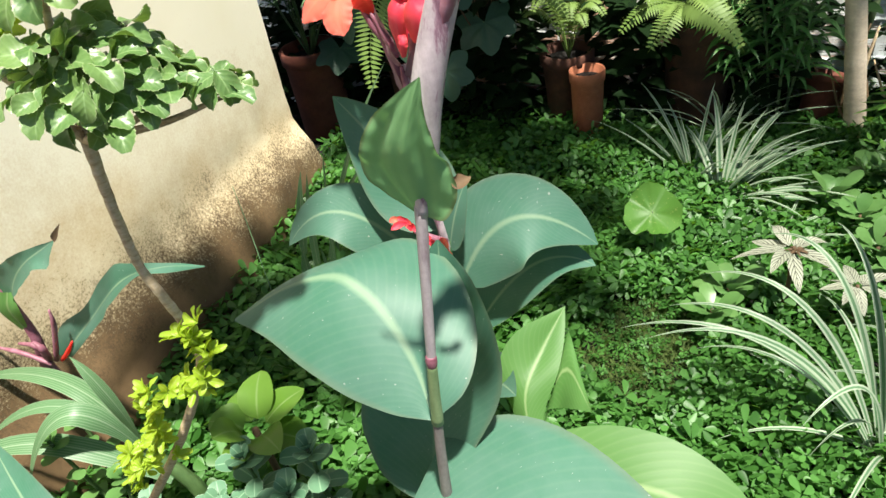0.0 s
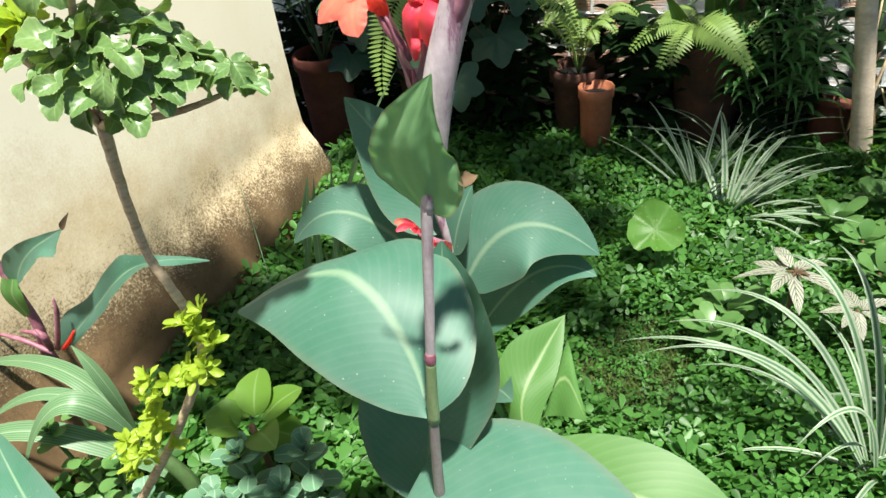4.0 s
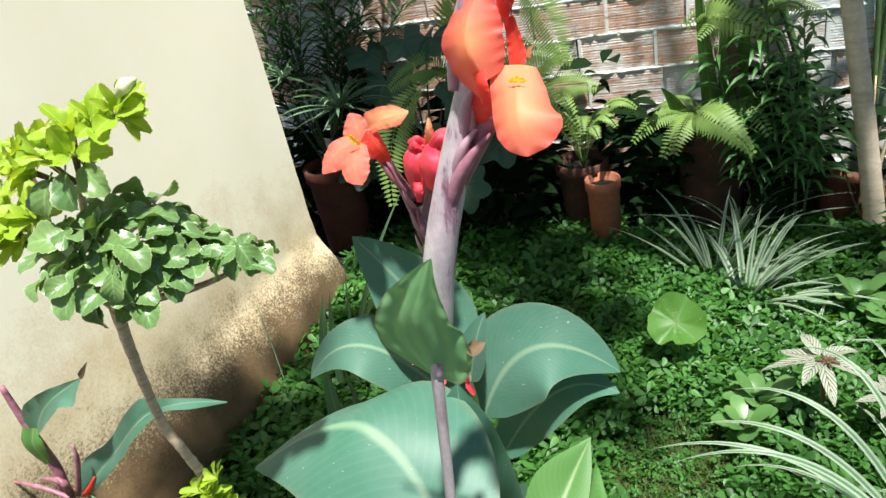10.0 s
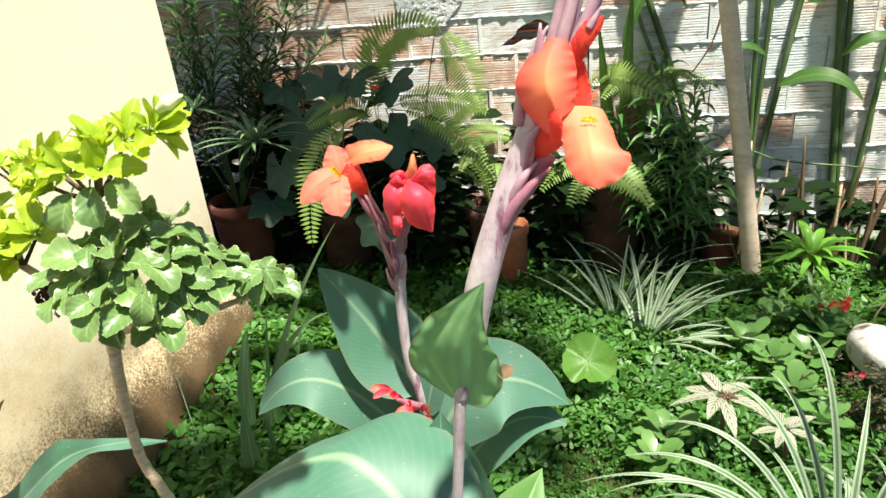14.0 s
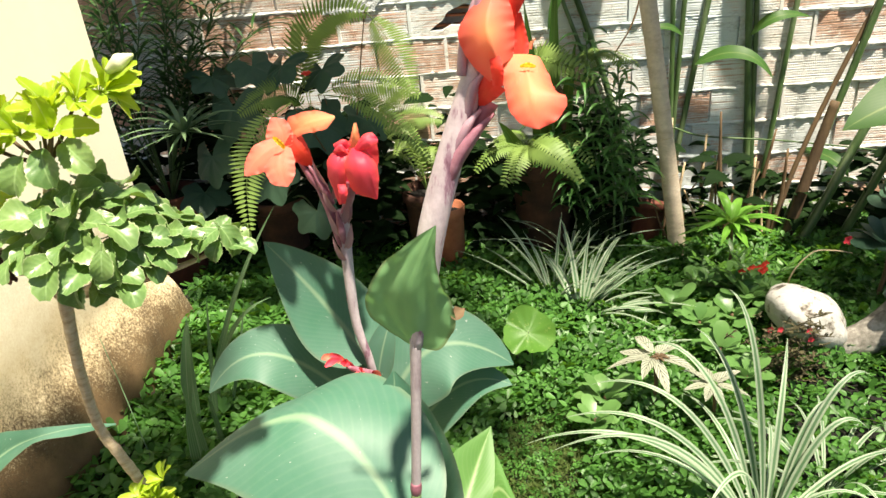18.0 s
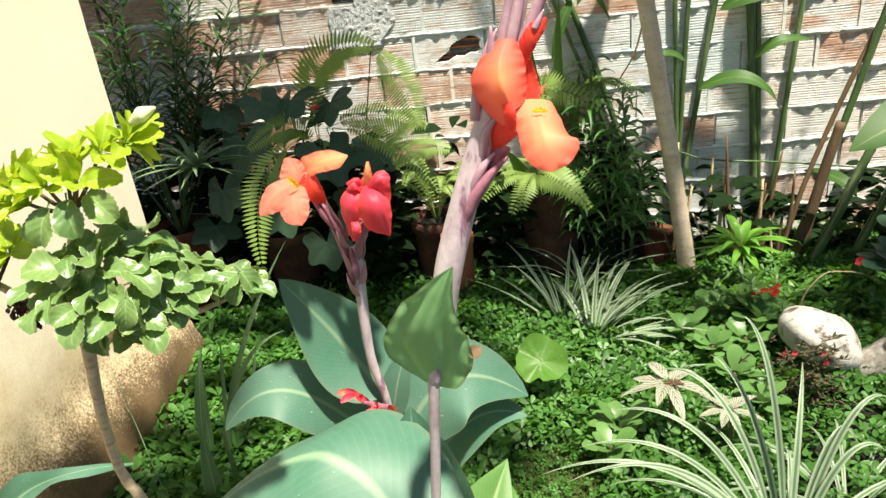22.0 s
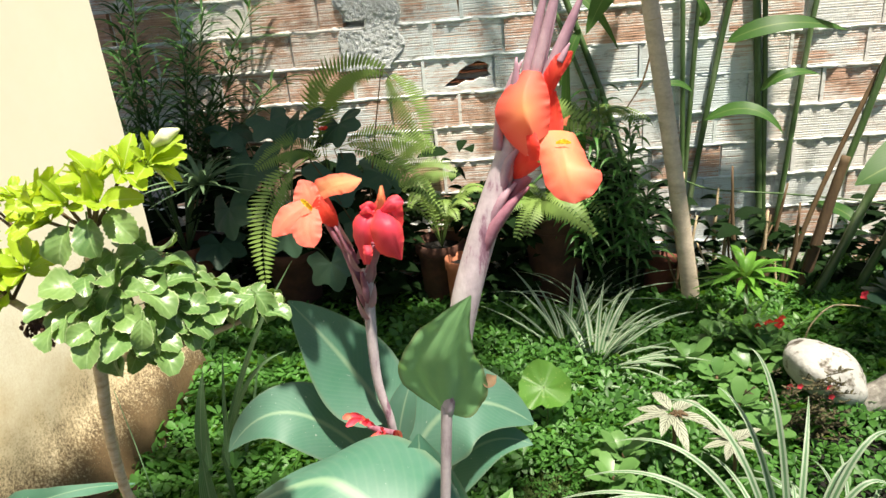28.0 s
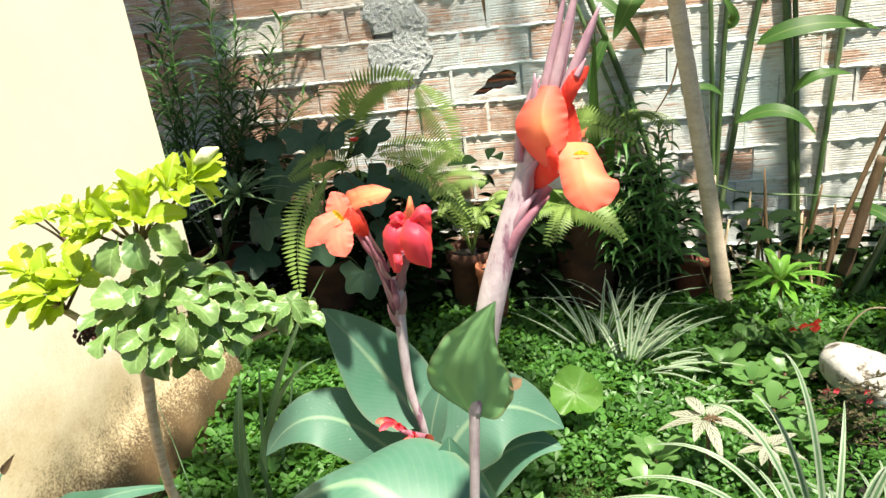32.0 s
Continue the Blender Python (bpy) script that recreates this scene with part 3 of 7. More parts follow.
OVAL = leaf_mat("smooth_oval_leaf", (0.10, 0.25, 0.03), (0.22, 0.40, 0.06), 0.35, 0.3, glow=(0.3, 0.5, 0.05), rib=(0.3, 0.46, 0.15), tone=0.62)
BROM = leaf_mat("bright_rosette_leaf", (0.12, 0.34, 0.04), (0.22, 0.48, 0.07), 0.35, 0.35, glow=(0.35, 0.6, 0.08), rib=(0.3, 0.55, 0.15), tone=0.8)
HELI = leaf_mat("heliconia_leaf", (0.05, 0.17, 0.035), (0.11, 0.29, 0.06), 0.5, 0.35, glow=(0.35, 0.6, 0.08), rib=(0.35, 0.5, 0.15), ribs=22, tone=0.45)
CANE = rough_mat("green_cane", [(0.3, (0.03, 0.075, 0.022)), (0.52, (0.09, 0.16, 0.055)), (0.72, (0.25, 0.33, 0.18))], 14, 0.32, 80, 0.2, 0.002, stretch=(1, 1, 0.15))
DRYCANE = rough_mat("brown_cane", [(0.3, (0.08, 0.045, 0.02)), (0.7, (0.22, 0.14, 0.07))], 14, 0.8, 80, 0.3, 0.002, stretch=(1, 1, 0.15))
GREYBARK = rough_mat("smooth_grey_bark", [(0.3, (0.54, 0.43, 0.32)), (0.6, (0.72, 0.60, 0.47)), (0.8, (0.80, 0.70, 0.58))], 10, 0.85, 90, 0.4, 0.003, stretch=(1, 1, 2.5), vary=0)
LOGBARK = rough_mat("weathered_grey_log", [(0.34, (0.10, 0.09, 0.075)), (0.5, (0.24, 0.22, 0.19)), (0.62, (0.40, 0.38, 0.34))], 26, 0.9, 80, 0.6, 0.004, vary=0)
BRISTLE = rough_mat("olive_brown_bristle", [(0.3, (0.05, 0.042, 0.02)), (0.7, (0.15, 0.13, 0.06))], 50, 0.95, 150, 1.0, 0.01)
WHITEROCK = rough_mat("lichened_white_stone", [(0.36, (0.07, 0.055, 0.04)), (0.41, (0.24, 0.22, 0.19)), (0.47, (0.45, 0.44, 0.41))], 18, 0.9, 60, 0.7, 0.006, vary=0)
# The next two clays are darkened for the shade their pots stand in.
DARKPOT = rough_mat("shade_darkened_clay", [(0.3, (0.035, 0.015, 0.010)), (0.7, (0.13, 0.05, 0.03))], 10, 0.85, 70, 0.4, 0.003)
REDPOT = rough_mat("shade_darkened_red_clay", [(0.3, (0.13, 0.035, 0.022)), (0.7, (0.24, 0.07, 0.04))], 10, 0.8, 70, 0.4, 0.003)
CEMENT = rough_mat("rough_grey_cement", [(0.3, (0.46, 0.49, 0.50)), (0.5, (0.68, 0.72, 0.73)), (0.75, (0.82, 0.84, 0.84))], 40, 0.95, 120, 1.0, 0.012, vary=0)
MOSS = leaf_mat("fine_moss", (0.08, 0.16, 0.03), (0.22, 0.31, 0.08), 0.7, 0.3, island=True)
ROOTS = rough_mat("dry_moss_and_roots", [(0.3, (0.07, 0.03, 0.02)), (0.7, (0.22, 0.10, 0.06))], 50, 0.95, 150, 1.0, 0.01)


# ---- cannas ----
def canna_near():
    c = thing("canna_plant", (0.10, 0.84, 0), "tall canna with blue-green leaves and large orange flower on purple stalk", "plant", "cannas")
    part("stem", tube([(0.10, 0.84, 0), (0.12, 0.82, 0.4), (0.14, 0.80, 0.65), (0.150, 0.795, 0.765)], [0.012, 0.010, 0.007, 0.0058], 24), STEM, c, "slim grey purple-green stem")
    part("stem", tube([(0.150, 0.795, 0.76), (0.155, 0.792, 0.81), (0.161, 0.79, 0.866)], [0.0075, 0.0066, 0.0058], 12), GREENSTEM, c, "pale green clasping leaf base")
    part("node", tube([(0.1605, 0.79, 0.860), (0.161, 0.79, 0.868), (0.1618, 0.79, 0.876)], [0.0058, 0.0068, 0.0058], 8), HUSK, c, "dark purple node")
    part("stem", tube([(0.161, 0.79, 0.866), (0.170, 0.793, 0.96), (0.179, 0.798, 1.06)], [0.0055, 0.0055, 0.006], 20), GREYSTEM, c, "slim lilac upper stem")
    part("flower_stalk", tube([(0.179, 0.798, 1.05), (0.192, 0.797, 1.11), (0.207, 0.795, 1.18), (0.228, 0.80, 1.245), (0.250, 0.805, 1.305), (0.268, 0.808, 1.355)], [0.006, 0.012, 0.0135, 0.0125, 0.0105, 0.0075], 36, 12), STALK, c, "thick waxy purple flower stalk")
    L = [
        ([(0.085, 0.775, 0.585), (0.30, 0.78, 0.69), (0.56, 0.62, 0.47)], 0.32, (0.0, -0.12, 1), -0.06, 0.04, CANNA, "broad", (1, 1)),
        ([(0.13, 0.85, 0.44), (0.42, 0.95, 0.68), (0.575, 0.82, 0.42)], 0.17, (0.2, -0.3, 0.9), 0.1, 0.03, CANNA_LIT, "canna", (1, 1)),
    ]
    for k, (ctrl, w, face, cup, wave, mat, shape, skew) in enumerate(L):
        part("leaf", leaf(ctrl, w, face, shape, cup, wave, 24, 12, seed=k, skew=skew), mat, c, "translucent light green young leaf" if mat is CANNA_LIT else "")
    # the broad leaf that arches over, the one standing behind it, and two young pointed ones
    part("leaf", blade([(0.142, 0.80, 0.761), (0.117, 0.835, 0.805), (0.079, 0.865, 0.852), (0.041, 0.885, 0.876), (0.0, 0.895, 0.886), (-0.07, 0.89, 0.864), (-0.15, 0.87, 0.817)],
                       [(0.142, 0.795, 0.761), (0.096, 0.79, 0.769), (0.038, 0.795, 0.785), (-0.023, 0.81, 0.811), (-0.085, 0.84, 0.822), (-0.149, 0.868, 0.817)],
                       [(0.148, 0.80, 0.761), (0.179, 0.82, 0.788), (0.187, 0.86, 0.815), (0.172, 0.91, 0.84), (0.133, 0.96, 0.867), (0.064, 0.992, 0.878), (-0.013, 0.965, 0.862), (-0.082, 0.92, 0.852), (-0.149, 0.872, 0.819)], 40, 16, 0.06, 0.0015, 1), CANNA, c)
    part("leaf", blade([(0.082, 0.86, 0.479), (0.097, 0.91, 0.641), (0.112, 0.95, 0.785), (0.118, 0.97, 0.894)],
                       [(0.072, 0.855, 0.482), (0.016, 0.86, 0.521), (-0.008, 0.87, 0.596), (-0.004, 0.885, 0.668), (0.033, 0.93, 0.789), (0.115, 0.97, 0.893)],
                       [(0.101, 0.86, 0.485), (0.155, 0.87, 0.609), (0.194, 0.885, 0.692), (0.202, 0.90, 0.747), (0.187, 0.925, 0.805), (0.158, 0.955, 0.85), (0.12, 0.97, 0.893)], 30, 12, -0.06, 0.001, 2), CANNA, c)
    part("leaf", blade([(0.206, 1.0, 0.463), (0.186, 1.05, 0.527), (0.204, 1.12, 0.565), (0.234, 1.185, 0.609)],
                       [(0.20, 1.0, 0.461), (0.159, 1.05, 0.503), (0.138, 1.08, 0.556), (0.161, 1.12, 0.599), (0.232, 1.185, 0.608)],
                       [(0.212, 1.0, 0.465), (0.219, 1.05, 0.509), (0.234, 1.09, 0.549), (0.238, 1.14, 0.578), (0.234, 1.185, 0.608)], 20, 10, 0.05, 0.0, 3), CANNA_LIT, c, "translucent light green young leaf")
    part("leaf", blade([(0.20, 1.05, 0.41), (0.221, 1.11, 0.488), (0.245, 1.13, 0.515), (0.291, 1.05, 0.51)],
                       [(0.204, 1.05, 0.42), (0.23, 1.16, 0.496), (0.234, 1.20, 0.54), (0.266, 1.12, 0.516), (0.292, 1.05, 0.513)],
                       [(0.20, 1.05, 0.40), (0.208, 1.08, 0.454), (0.234, 1.08, 0.474), (0.263, 1.06, 0.499), (0.291, 1.05, 0.508)], 20, 10, 0.05, 0.0, 4), CANNA_LIT, c, "translucent light green young leaf")
    part("leaf_stalk", tube([(0.12, 0.83, 0.36), (0.17, 0.94, 0.42), (0.206, 1.0, 0.465)], [0.006, 0.005, 0.003], 10, 7), CANNA_LIT, c)
    part("leaf_stalk", tube([(0.12, 0.83, 0.34), (0.18, 0.98, 0.38), (0.20, 1.05, 0.41)], [0.006, 0.005, 0.003], 10, 7), CANNA_LIT, c)
    part("sheath_leaf", blade([(0.176, 0.800, 1.050), (0.181, 0.772, 1.118), (0.197, 0.765, 1.162), (0.213, 0.762, 1.198)],
                              [(0.174, 0.800, 1.050), (0.155, 0.790, 1.074), (0.138, 0.782, 1.104), (0.144, 0.775, 1.131), (0.164, 0.768, 1.161), (0.190, 0.764, 1.183), (0.212, 0.762, 1.197)],
                              [(0.179, 0.800, 1.048), (0.203, 0.790, 1.051), (0.220, 0.785, 1.078), (0.220, 0.782, 1.102), (0.213, 0.775, 1.130), (0.210, 0.768, 1.160), (0.214, 0.762, 1.197)], 44, 26, -0.08, 0.002, 5, 0.015, 0.03), CANNA_BUD, c, "dark green spoon-shaped sheath leaf")
    part("dry_tip", leaf([(0.216, 0.786, 1.095), (0.223, 0.790, 1.088), (0.230, 0.800, 1.091)], 0.014, (0, -0.7, 0.7), "lance", 0.5, 0.2, 10, 4, seed=3), DRYCANE, c, "withered brown tip of the sheath leaf")
    # tight buds above the open flower
    for k, (a, b, r) in enumerate([((0.259, 0.805, 1.335), (0.292, 0.81, 1.455), 0.0052), ((0.266, 0.80, 1.34), (0.305, 0.805, 1.47), 0.0052), ((0.27, 0.81, 1.34), (0.30, 0.825, 1.44), 0.0055), ((0.256, 0.80, 1.31), (0.262, 0.795, 1.39), 0.006), ((0.275, 0.805, 1.345), (0.318, 0.80, 1.44), 0.006)]):
        a, b = Vector(a), Vector(b)
        part("flower_bud", tube([a, a.lerp(b, 0.3), a.lerp(b, 0.7), b], [r * 0.5, r, r * 0.7, 0.0008], 12, 8), BUD, c)
    f = part("open_flower", tube([(0.232, 0.80, 1.235), (0.25, 0.80, 1.265), (0.265, 0.805, 1.29)], [0.004, 0.006, 0.008], 10, 8), HUSK, c, "large orange flower with a yellow throat")
    P = [
        ([(0.274, 0.794, 1.379), (0.268, 0.784, 1.368), (0.266, 0.776, 1.356), (0.268, 0.772, 1.343), (0.274, 0.776, 1.325)],
         [(0.267, 0.797, 1.379), (0.257, 0.796, 1.369), (0.248, 0.795, 1.361), (0.243, 0.793, 1.349), (0.245, 0.791, 1.338), (0.253, 0.788, 1.324), (0.266, 0.785, 1.311)],
         [(0.281, 0.794, 1.377), (0.285, 0.793, 1.367), (0.287, 0.791, 1.356), (0.287, 0.789, 1.344), (0.286, 0.788, 1.336), (0.285, 0.787, 1.329)], 0.05, 0.0012, GOLDEN),
        ([(0.287, 0.797, 1.359), (0.293, 0.793, 1.376), (0.306, 0.796, 1.391)],
         [(0.283, 0.798, 1.375), (0.288, 0.797, 1.383), (0.295, 0.797, 1.390), (0.306, 0.796, 1.392)],
         [(0.289, 0.797, 1.357), (0.297, 0.795, 1.372), (0.304, 0.796, 1.382), (0.307, 0.796, 1.391)], 0.08, 0.0005, RED),
        ([(0.291, 0.800, 1.360), (0.293, 0.800, 1.343), (0.292, 0.797, 1.328)],
         [(0.286, 0.800, 1.360), (0.286, 0.800, 1.344), (0.286, 0.797, 1.326)],
         [(0.293, 0.800, 1.361), (0.298, 0.800, 1.339), (0.298, 0.797, 1.329)], 0.05, 0.0005, RED),
        ([(0.295, 0.790, 1.330), (0.296, 0.770, 1.317), (0.298, 0.755, 1.301), (0.301, 0.750, 1.281)],
         [(0.275, 0.788, 1.330), (0.276, 0.778, 1.317), (0.278, 0.768, 1.303), (0.281, 0.760, 1.292), (0.289, 0.753, 1.284), (0.301, 0.750, 1.280)],
         [(0.306, 0.790, 1.327), (0.312, 0.783, 1.316), (0.316, 0.775, 1.305), (0.325, 0.763, 1.298), (0.317, 0.755, 1.286), (0.302, 0.750, 1.280)], 0.05, 0.0012, YELLOWED),
        ([(0.271, 0.776, 1.336), (0.272, 0.772, 1.324), (0.272, 0.776, 1.310)],
         [(0.266, 0.778, 1.336), (0.267, 0.776, 1.324), (0.268, 0.779, 1.309)],
         [(0.275, 0.776, 1.332), (0.277, 0.772, 1.322), (0.276, 0.776, 1.309)], 0.08, 0.0004, RED),
        ([(0.256, 0.800, 1.288), (0.263, 0.792, 1.301), (0.272, 0.790, 1.308)],
         [(0.255, 0.800, 1.290), (0.256, 0.796, 1.305), (0.259, 0.795, 1.317)],
         [(0.258, 0.800, 1.287), (0.268, 0.792, 1.294), (0.279, 0.788, 1.303)], 0.10, 0.0005, RED),
        ([(0.298, 0.800, 1.332), (0.300, 0.800, 1.336), (0.304, 0.800, 1.339)],
         [(0.296, 0.800, 1.332), (0.299, 0.800, 1.337), (0.304, 0.800, 1.340)],
         [(0.301, 0.800, 1.331), (0.302, 0.800, 1.336), (0.304, 0.800, 1.339)], 0.1, 0.0003, APRICOT),
        ([(0.290, 0.7745, 1.324), (0.295, 0.773, 1.325), (0.302, 0.7745, 1.323)],
         [(0.290, 0.7745, 1.325), (0.296, 0.773, 1.327), (0.302, 0.7745, 1.324)],
         [(0.290, 0.7745, 1.323), (0.295, 0.773, 1.323), (0.301, 0.7745, 1.322)], 0.05, 0.0003, STAMEN),
    ]
    for k, (mid, lo, hi, camber, ruffle, mat) in enumerate(P):
        part("petal", blade(mid, lo, hi, 96, 24, camber, ruffle, 20 + k, 0.016, 0.004), mat, f)
    # pointed sepals, and the husks of the side buds that clasp the stalk
    for pts, r in (([(0.255, 0.800, 1.362), (0.260, 0.800, 1.375), (0.267, 0.800, 1.387)], 0.0042), ([(0.296, 0.795, 1.384), (0.300, 0.795, 1.391), (0.304, 0.795, 1.398)], 0.0030), ([(0.243, 0.800, 1.315), (0.247, 0.800, 1.345), (0.255, 0.800, 1.371)], 0.0045), ([(0.247, 0.803, 1.285), (0.251, 0.801, 1.308), (0.258, 0.798, 1.323)], 0.0055)):
        part("sepal", tube(pts, [r, r * 0.8, 0.0006], 12, 8, 0.04), BUD, c)
    for pts, r in (([(0.219, 0.796, 1.205), (0.232, 0.792, 1.240), (0.246, 0.790, 1.262), (0.268, 0.789, 1.284)], 0.0062), ([(0.228, 0.795, 1.235), (0.238, 0.792, 1.260), (0.246, 0.791, 1.275), (0.257, 0.792, 1.287)], 0.0045), ([(0.240, 0.800, 1.262), (0.246, 0.797, 1.285), (0.252, 0.794, 1.305), (0.262, 0.792, 1.318)], 0.0050)):
        part("side_bud", tube(pts, [r * 0.7, r, r * 0.85, 0.0012], 18, 9, 0.05), BUD if r < 0.006 else HUSK, c)
    return c


def canna_far():
    c = thing("canna_plant", (0.06, 1.22, 0), "shorter canna with a half-open crimson bud and an orange flower", "plant", "cannas")
    part("stem", tube([(0.06, 1.22, 0), (0.045, 1.21, 0.4), (0.036, 1.20, 0.72)], [0.010, 0.008, 0.007], 20), CANE, c, "green lower stem")
    part("flower_stalk", tube([(0.036, 1.20, 0.70), (0.034, 1.19, 0.76), (0.021, 1.19, 0.85), (0.028, 1.19, 1.035)], [0.007, 0.007, 0.008, 0.010], 24), STALK, c, "dusty purple stalk")
    L = [
        ([(0.04, 1.22, 0.60), (0.12, 1.26, 0.83), (0.279, 1.27, 0.678)], 0.175, (0.1, -0.75, 0.65), 0.05, 0.03, CANNA),
        ([(0.05, 1.24, 0.48), (0.16, 1.30, 0.68), (0.275, 1.27, 0.632)], 0.105, (0.1, -0.75, 0.65), 0.05, 0.03, CANNA),
        ([(0.02, 1.20, 0.62), (-0.14, 1.20, 0.88), (-0.252, 1.17, 0.713)], 0.12, (-0.1, -0.7, 0.7), 0.05, 0.04, CANNA),
        ([(0.032, 1.20, 0.745), (-0.03, 1.24, 0.84), (-0.108, 1.20, 0.985)], 0.15, (0.25, -0.75, 0.65), 0.12, 0.03, CANNA),
        ([(0.03, 1.22, 0.70), (-0.04, 1.27, 0.80), (-0.09, 1.28, 0.74)], 0.08, (0, -0.7, 0.7), 0.1, 0.03, CANNA),
        ([(0.04, 1.20, 0.70), (0.055, 1.20, 0.78), (0.08, 1.22, 0.83)], 0.055, (-0.2, -0.9, 0.3), 0.25, 0.03, CANNA),
        ([(0.05, 1.22, 0.30), (0.10, 1.12, 0.52), (0.18, 1.02, 0.56)], 0.12, (-0.1, -0.5, 0.85), 0.1, 0.03, CANNA),
    ]
    for k, (ctrl, w, face, cup, wave, mat) in enumerate(L):
        part("leaf", leaf(ctrl, w, face, "canna", cup, wave, 20, 10, seed=40 + k), mat, c)
    # the branching head with husks
    for k, (a, b, r) in enumerate([((0.026, 1.19, 0.96), (0.008, 1.185, 1.03), 0.008), ((0.022, 1.19, 1.0), (-0.002, 1.185, 1.075), 0.008), ((0.018, 1.185, 1.05), (-0.008, 1.18, 1.115), 0.007), ((0.03, 1.19, 1.01), (0.045, 1.185, 1.06), 0.008), ((0.002, 1.185, 1.07), (-0.025, 1.18, 1.13), 0.006), ((0.026, 1.18, 0.985), (0.024, 1.175, 1.04), 0.007)]):
        a, b = Vector(a), Vector(b)
        part("husk", tube([a, a.lerp(b, 0.4), b], [r * 0.5, r, r * 0.35], 10, 8), HUSK, c)
    f = part("half_open_bud", tube([(0.03, 1.185, 1.03), (0.042, 1.185, 1.055), (0.048, 1.185, 1.08)], [0.005, 0.008, 0.01], 8, 8), HUSK, c, "half-open crimson flower bud")
    for k, (mid, lo, hi, mat) in enumerate([
        ([(0.057, 1.172, 1.140), (0.040, 1.148, 1.120), (0.033, 1.165, 1.056)],
         [(0.056, 1.172, 1.140), (0.033, 1.168, 1.136), (0.021, 1.168, 1.108), (0.031, 1.166, 1.056)],
         [(0.059, 1.171, 1.141), (0.055, 1.150, 1.122), (0.047, 1.154, 1.087), (0.035, 1.165, 1.056)], PINK),
        ([(0.066, 1.165, 1.142), (0.083, 1.136, 1.123), (0.090, 1.155, 1.065)],
         [(0.061, 1.164, 1.141), (0.053, 1.148, 1.122), (0.059, 1.150, 1.083), (0.089, 1.155, 1.065)],
         [(0.078, 1.164, 1.142), (0.095, 1.160, 1.120), (0.097, 1.158, 1.096), (0.092, 1.155, 1.066)], PINK),
        ([(0.037, 1.190, 1.062), (0.059, 1.200, 1.102), (0.083, 1.185, 1.149)],
         [(0.022, 1.190, 1.063), (0.029, 1.188, 1.117), (0.059, 1.185, 1.150)],
         [(0.071, 1.190, 1.061), (0.093, 1.188, 1.105), (0.097, 1.184, 1.147)], PINK),
        ([(0.066, 1.168, 1.138), (0.070, 1.160, 1.163), (0.071, 1.168, 1.177)],
         [(0.057, 1.168, 1.139), (0.064, 1.166, 1.160), (0.070, 1.168, 1.177)],
         [(0.075, 1.168, 1.137), (0.076, 1.166, 1.160), (0.074, 1.168, 1.177)], APRICOT),
        ([(0.069, 1.160, 1.141), (0.087, 1.152, 1.157), (0.102, 1.162, 1.154)],
         [(0.068, 1.162, 1.144), (0.082, 1.160, 1.161), (0.094, 1.163, 1.164)],
         [(0.072, 1.160, 1.136), (0.093, 1.152, 1.146), (0.102, 1.160, 1.149)], PINK),
        ([(0.055, 1.162, 1.141), (0.050, 1.155, 1.152), (0.040, 1.160, 1.144)],
         [(0.063, 1.165, 1.148), (0.053, 1.160, 1.157), (0.038, 1.162, 1.150)],
         [(0.059, 1.160, 1.135), (0.051, 1.152, 1.142), (0.036, 1.160, 1.138)], PINK),
        ([(0.042, 1.150, 1.093), (0.045, 1.143, 1.082), (0.041, 1.150, 1.063)],
         [(0.037, 1.152, 1.093), (0.037, 1.148, 1.080), (0.037, 1.151, 1.063)],
         [(0.049, 1.152, 1.092), (0.051, 1.147, 1.080), (0.044, 1.151, 1.062)], PINK)]):
        part("petal", blade(mid, lo, hi, 28, 16, 0.16, 0.0012, 60 + k, 0.04, 0.012), mat, f)
    f = part("open_flower", tube([(-0.005, 1.185, 1.11), (-0.025, 1.18, 1.135), (-0.04, 1.175, 1.145)], [0.004, 0.005, 0.006], 8, 8), HUSK, c, "open pale orange flower")
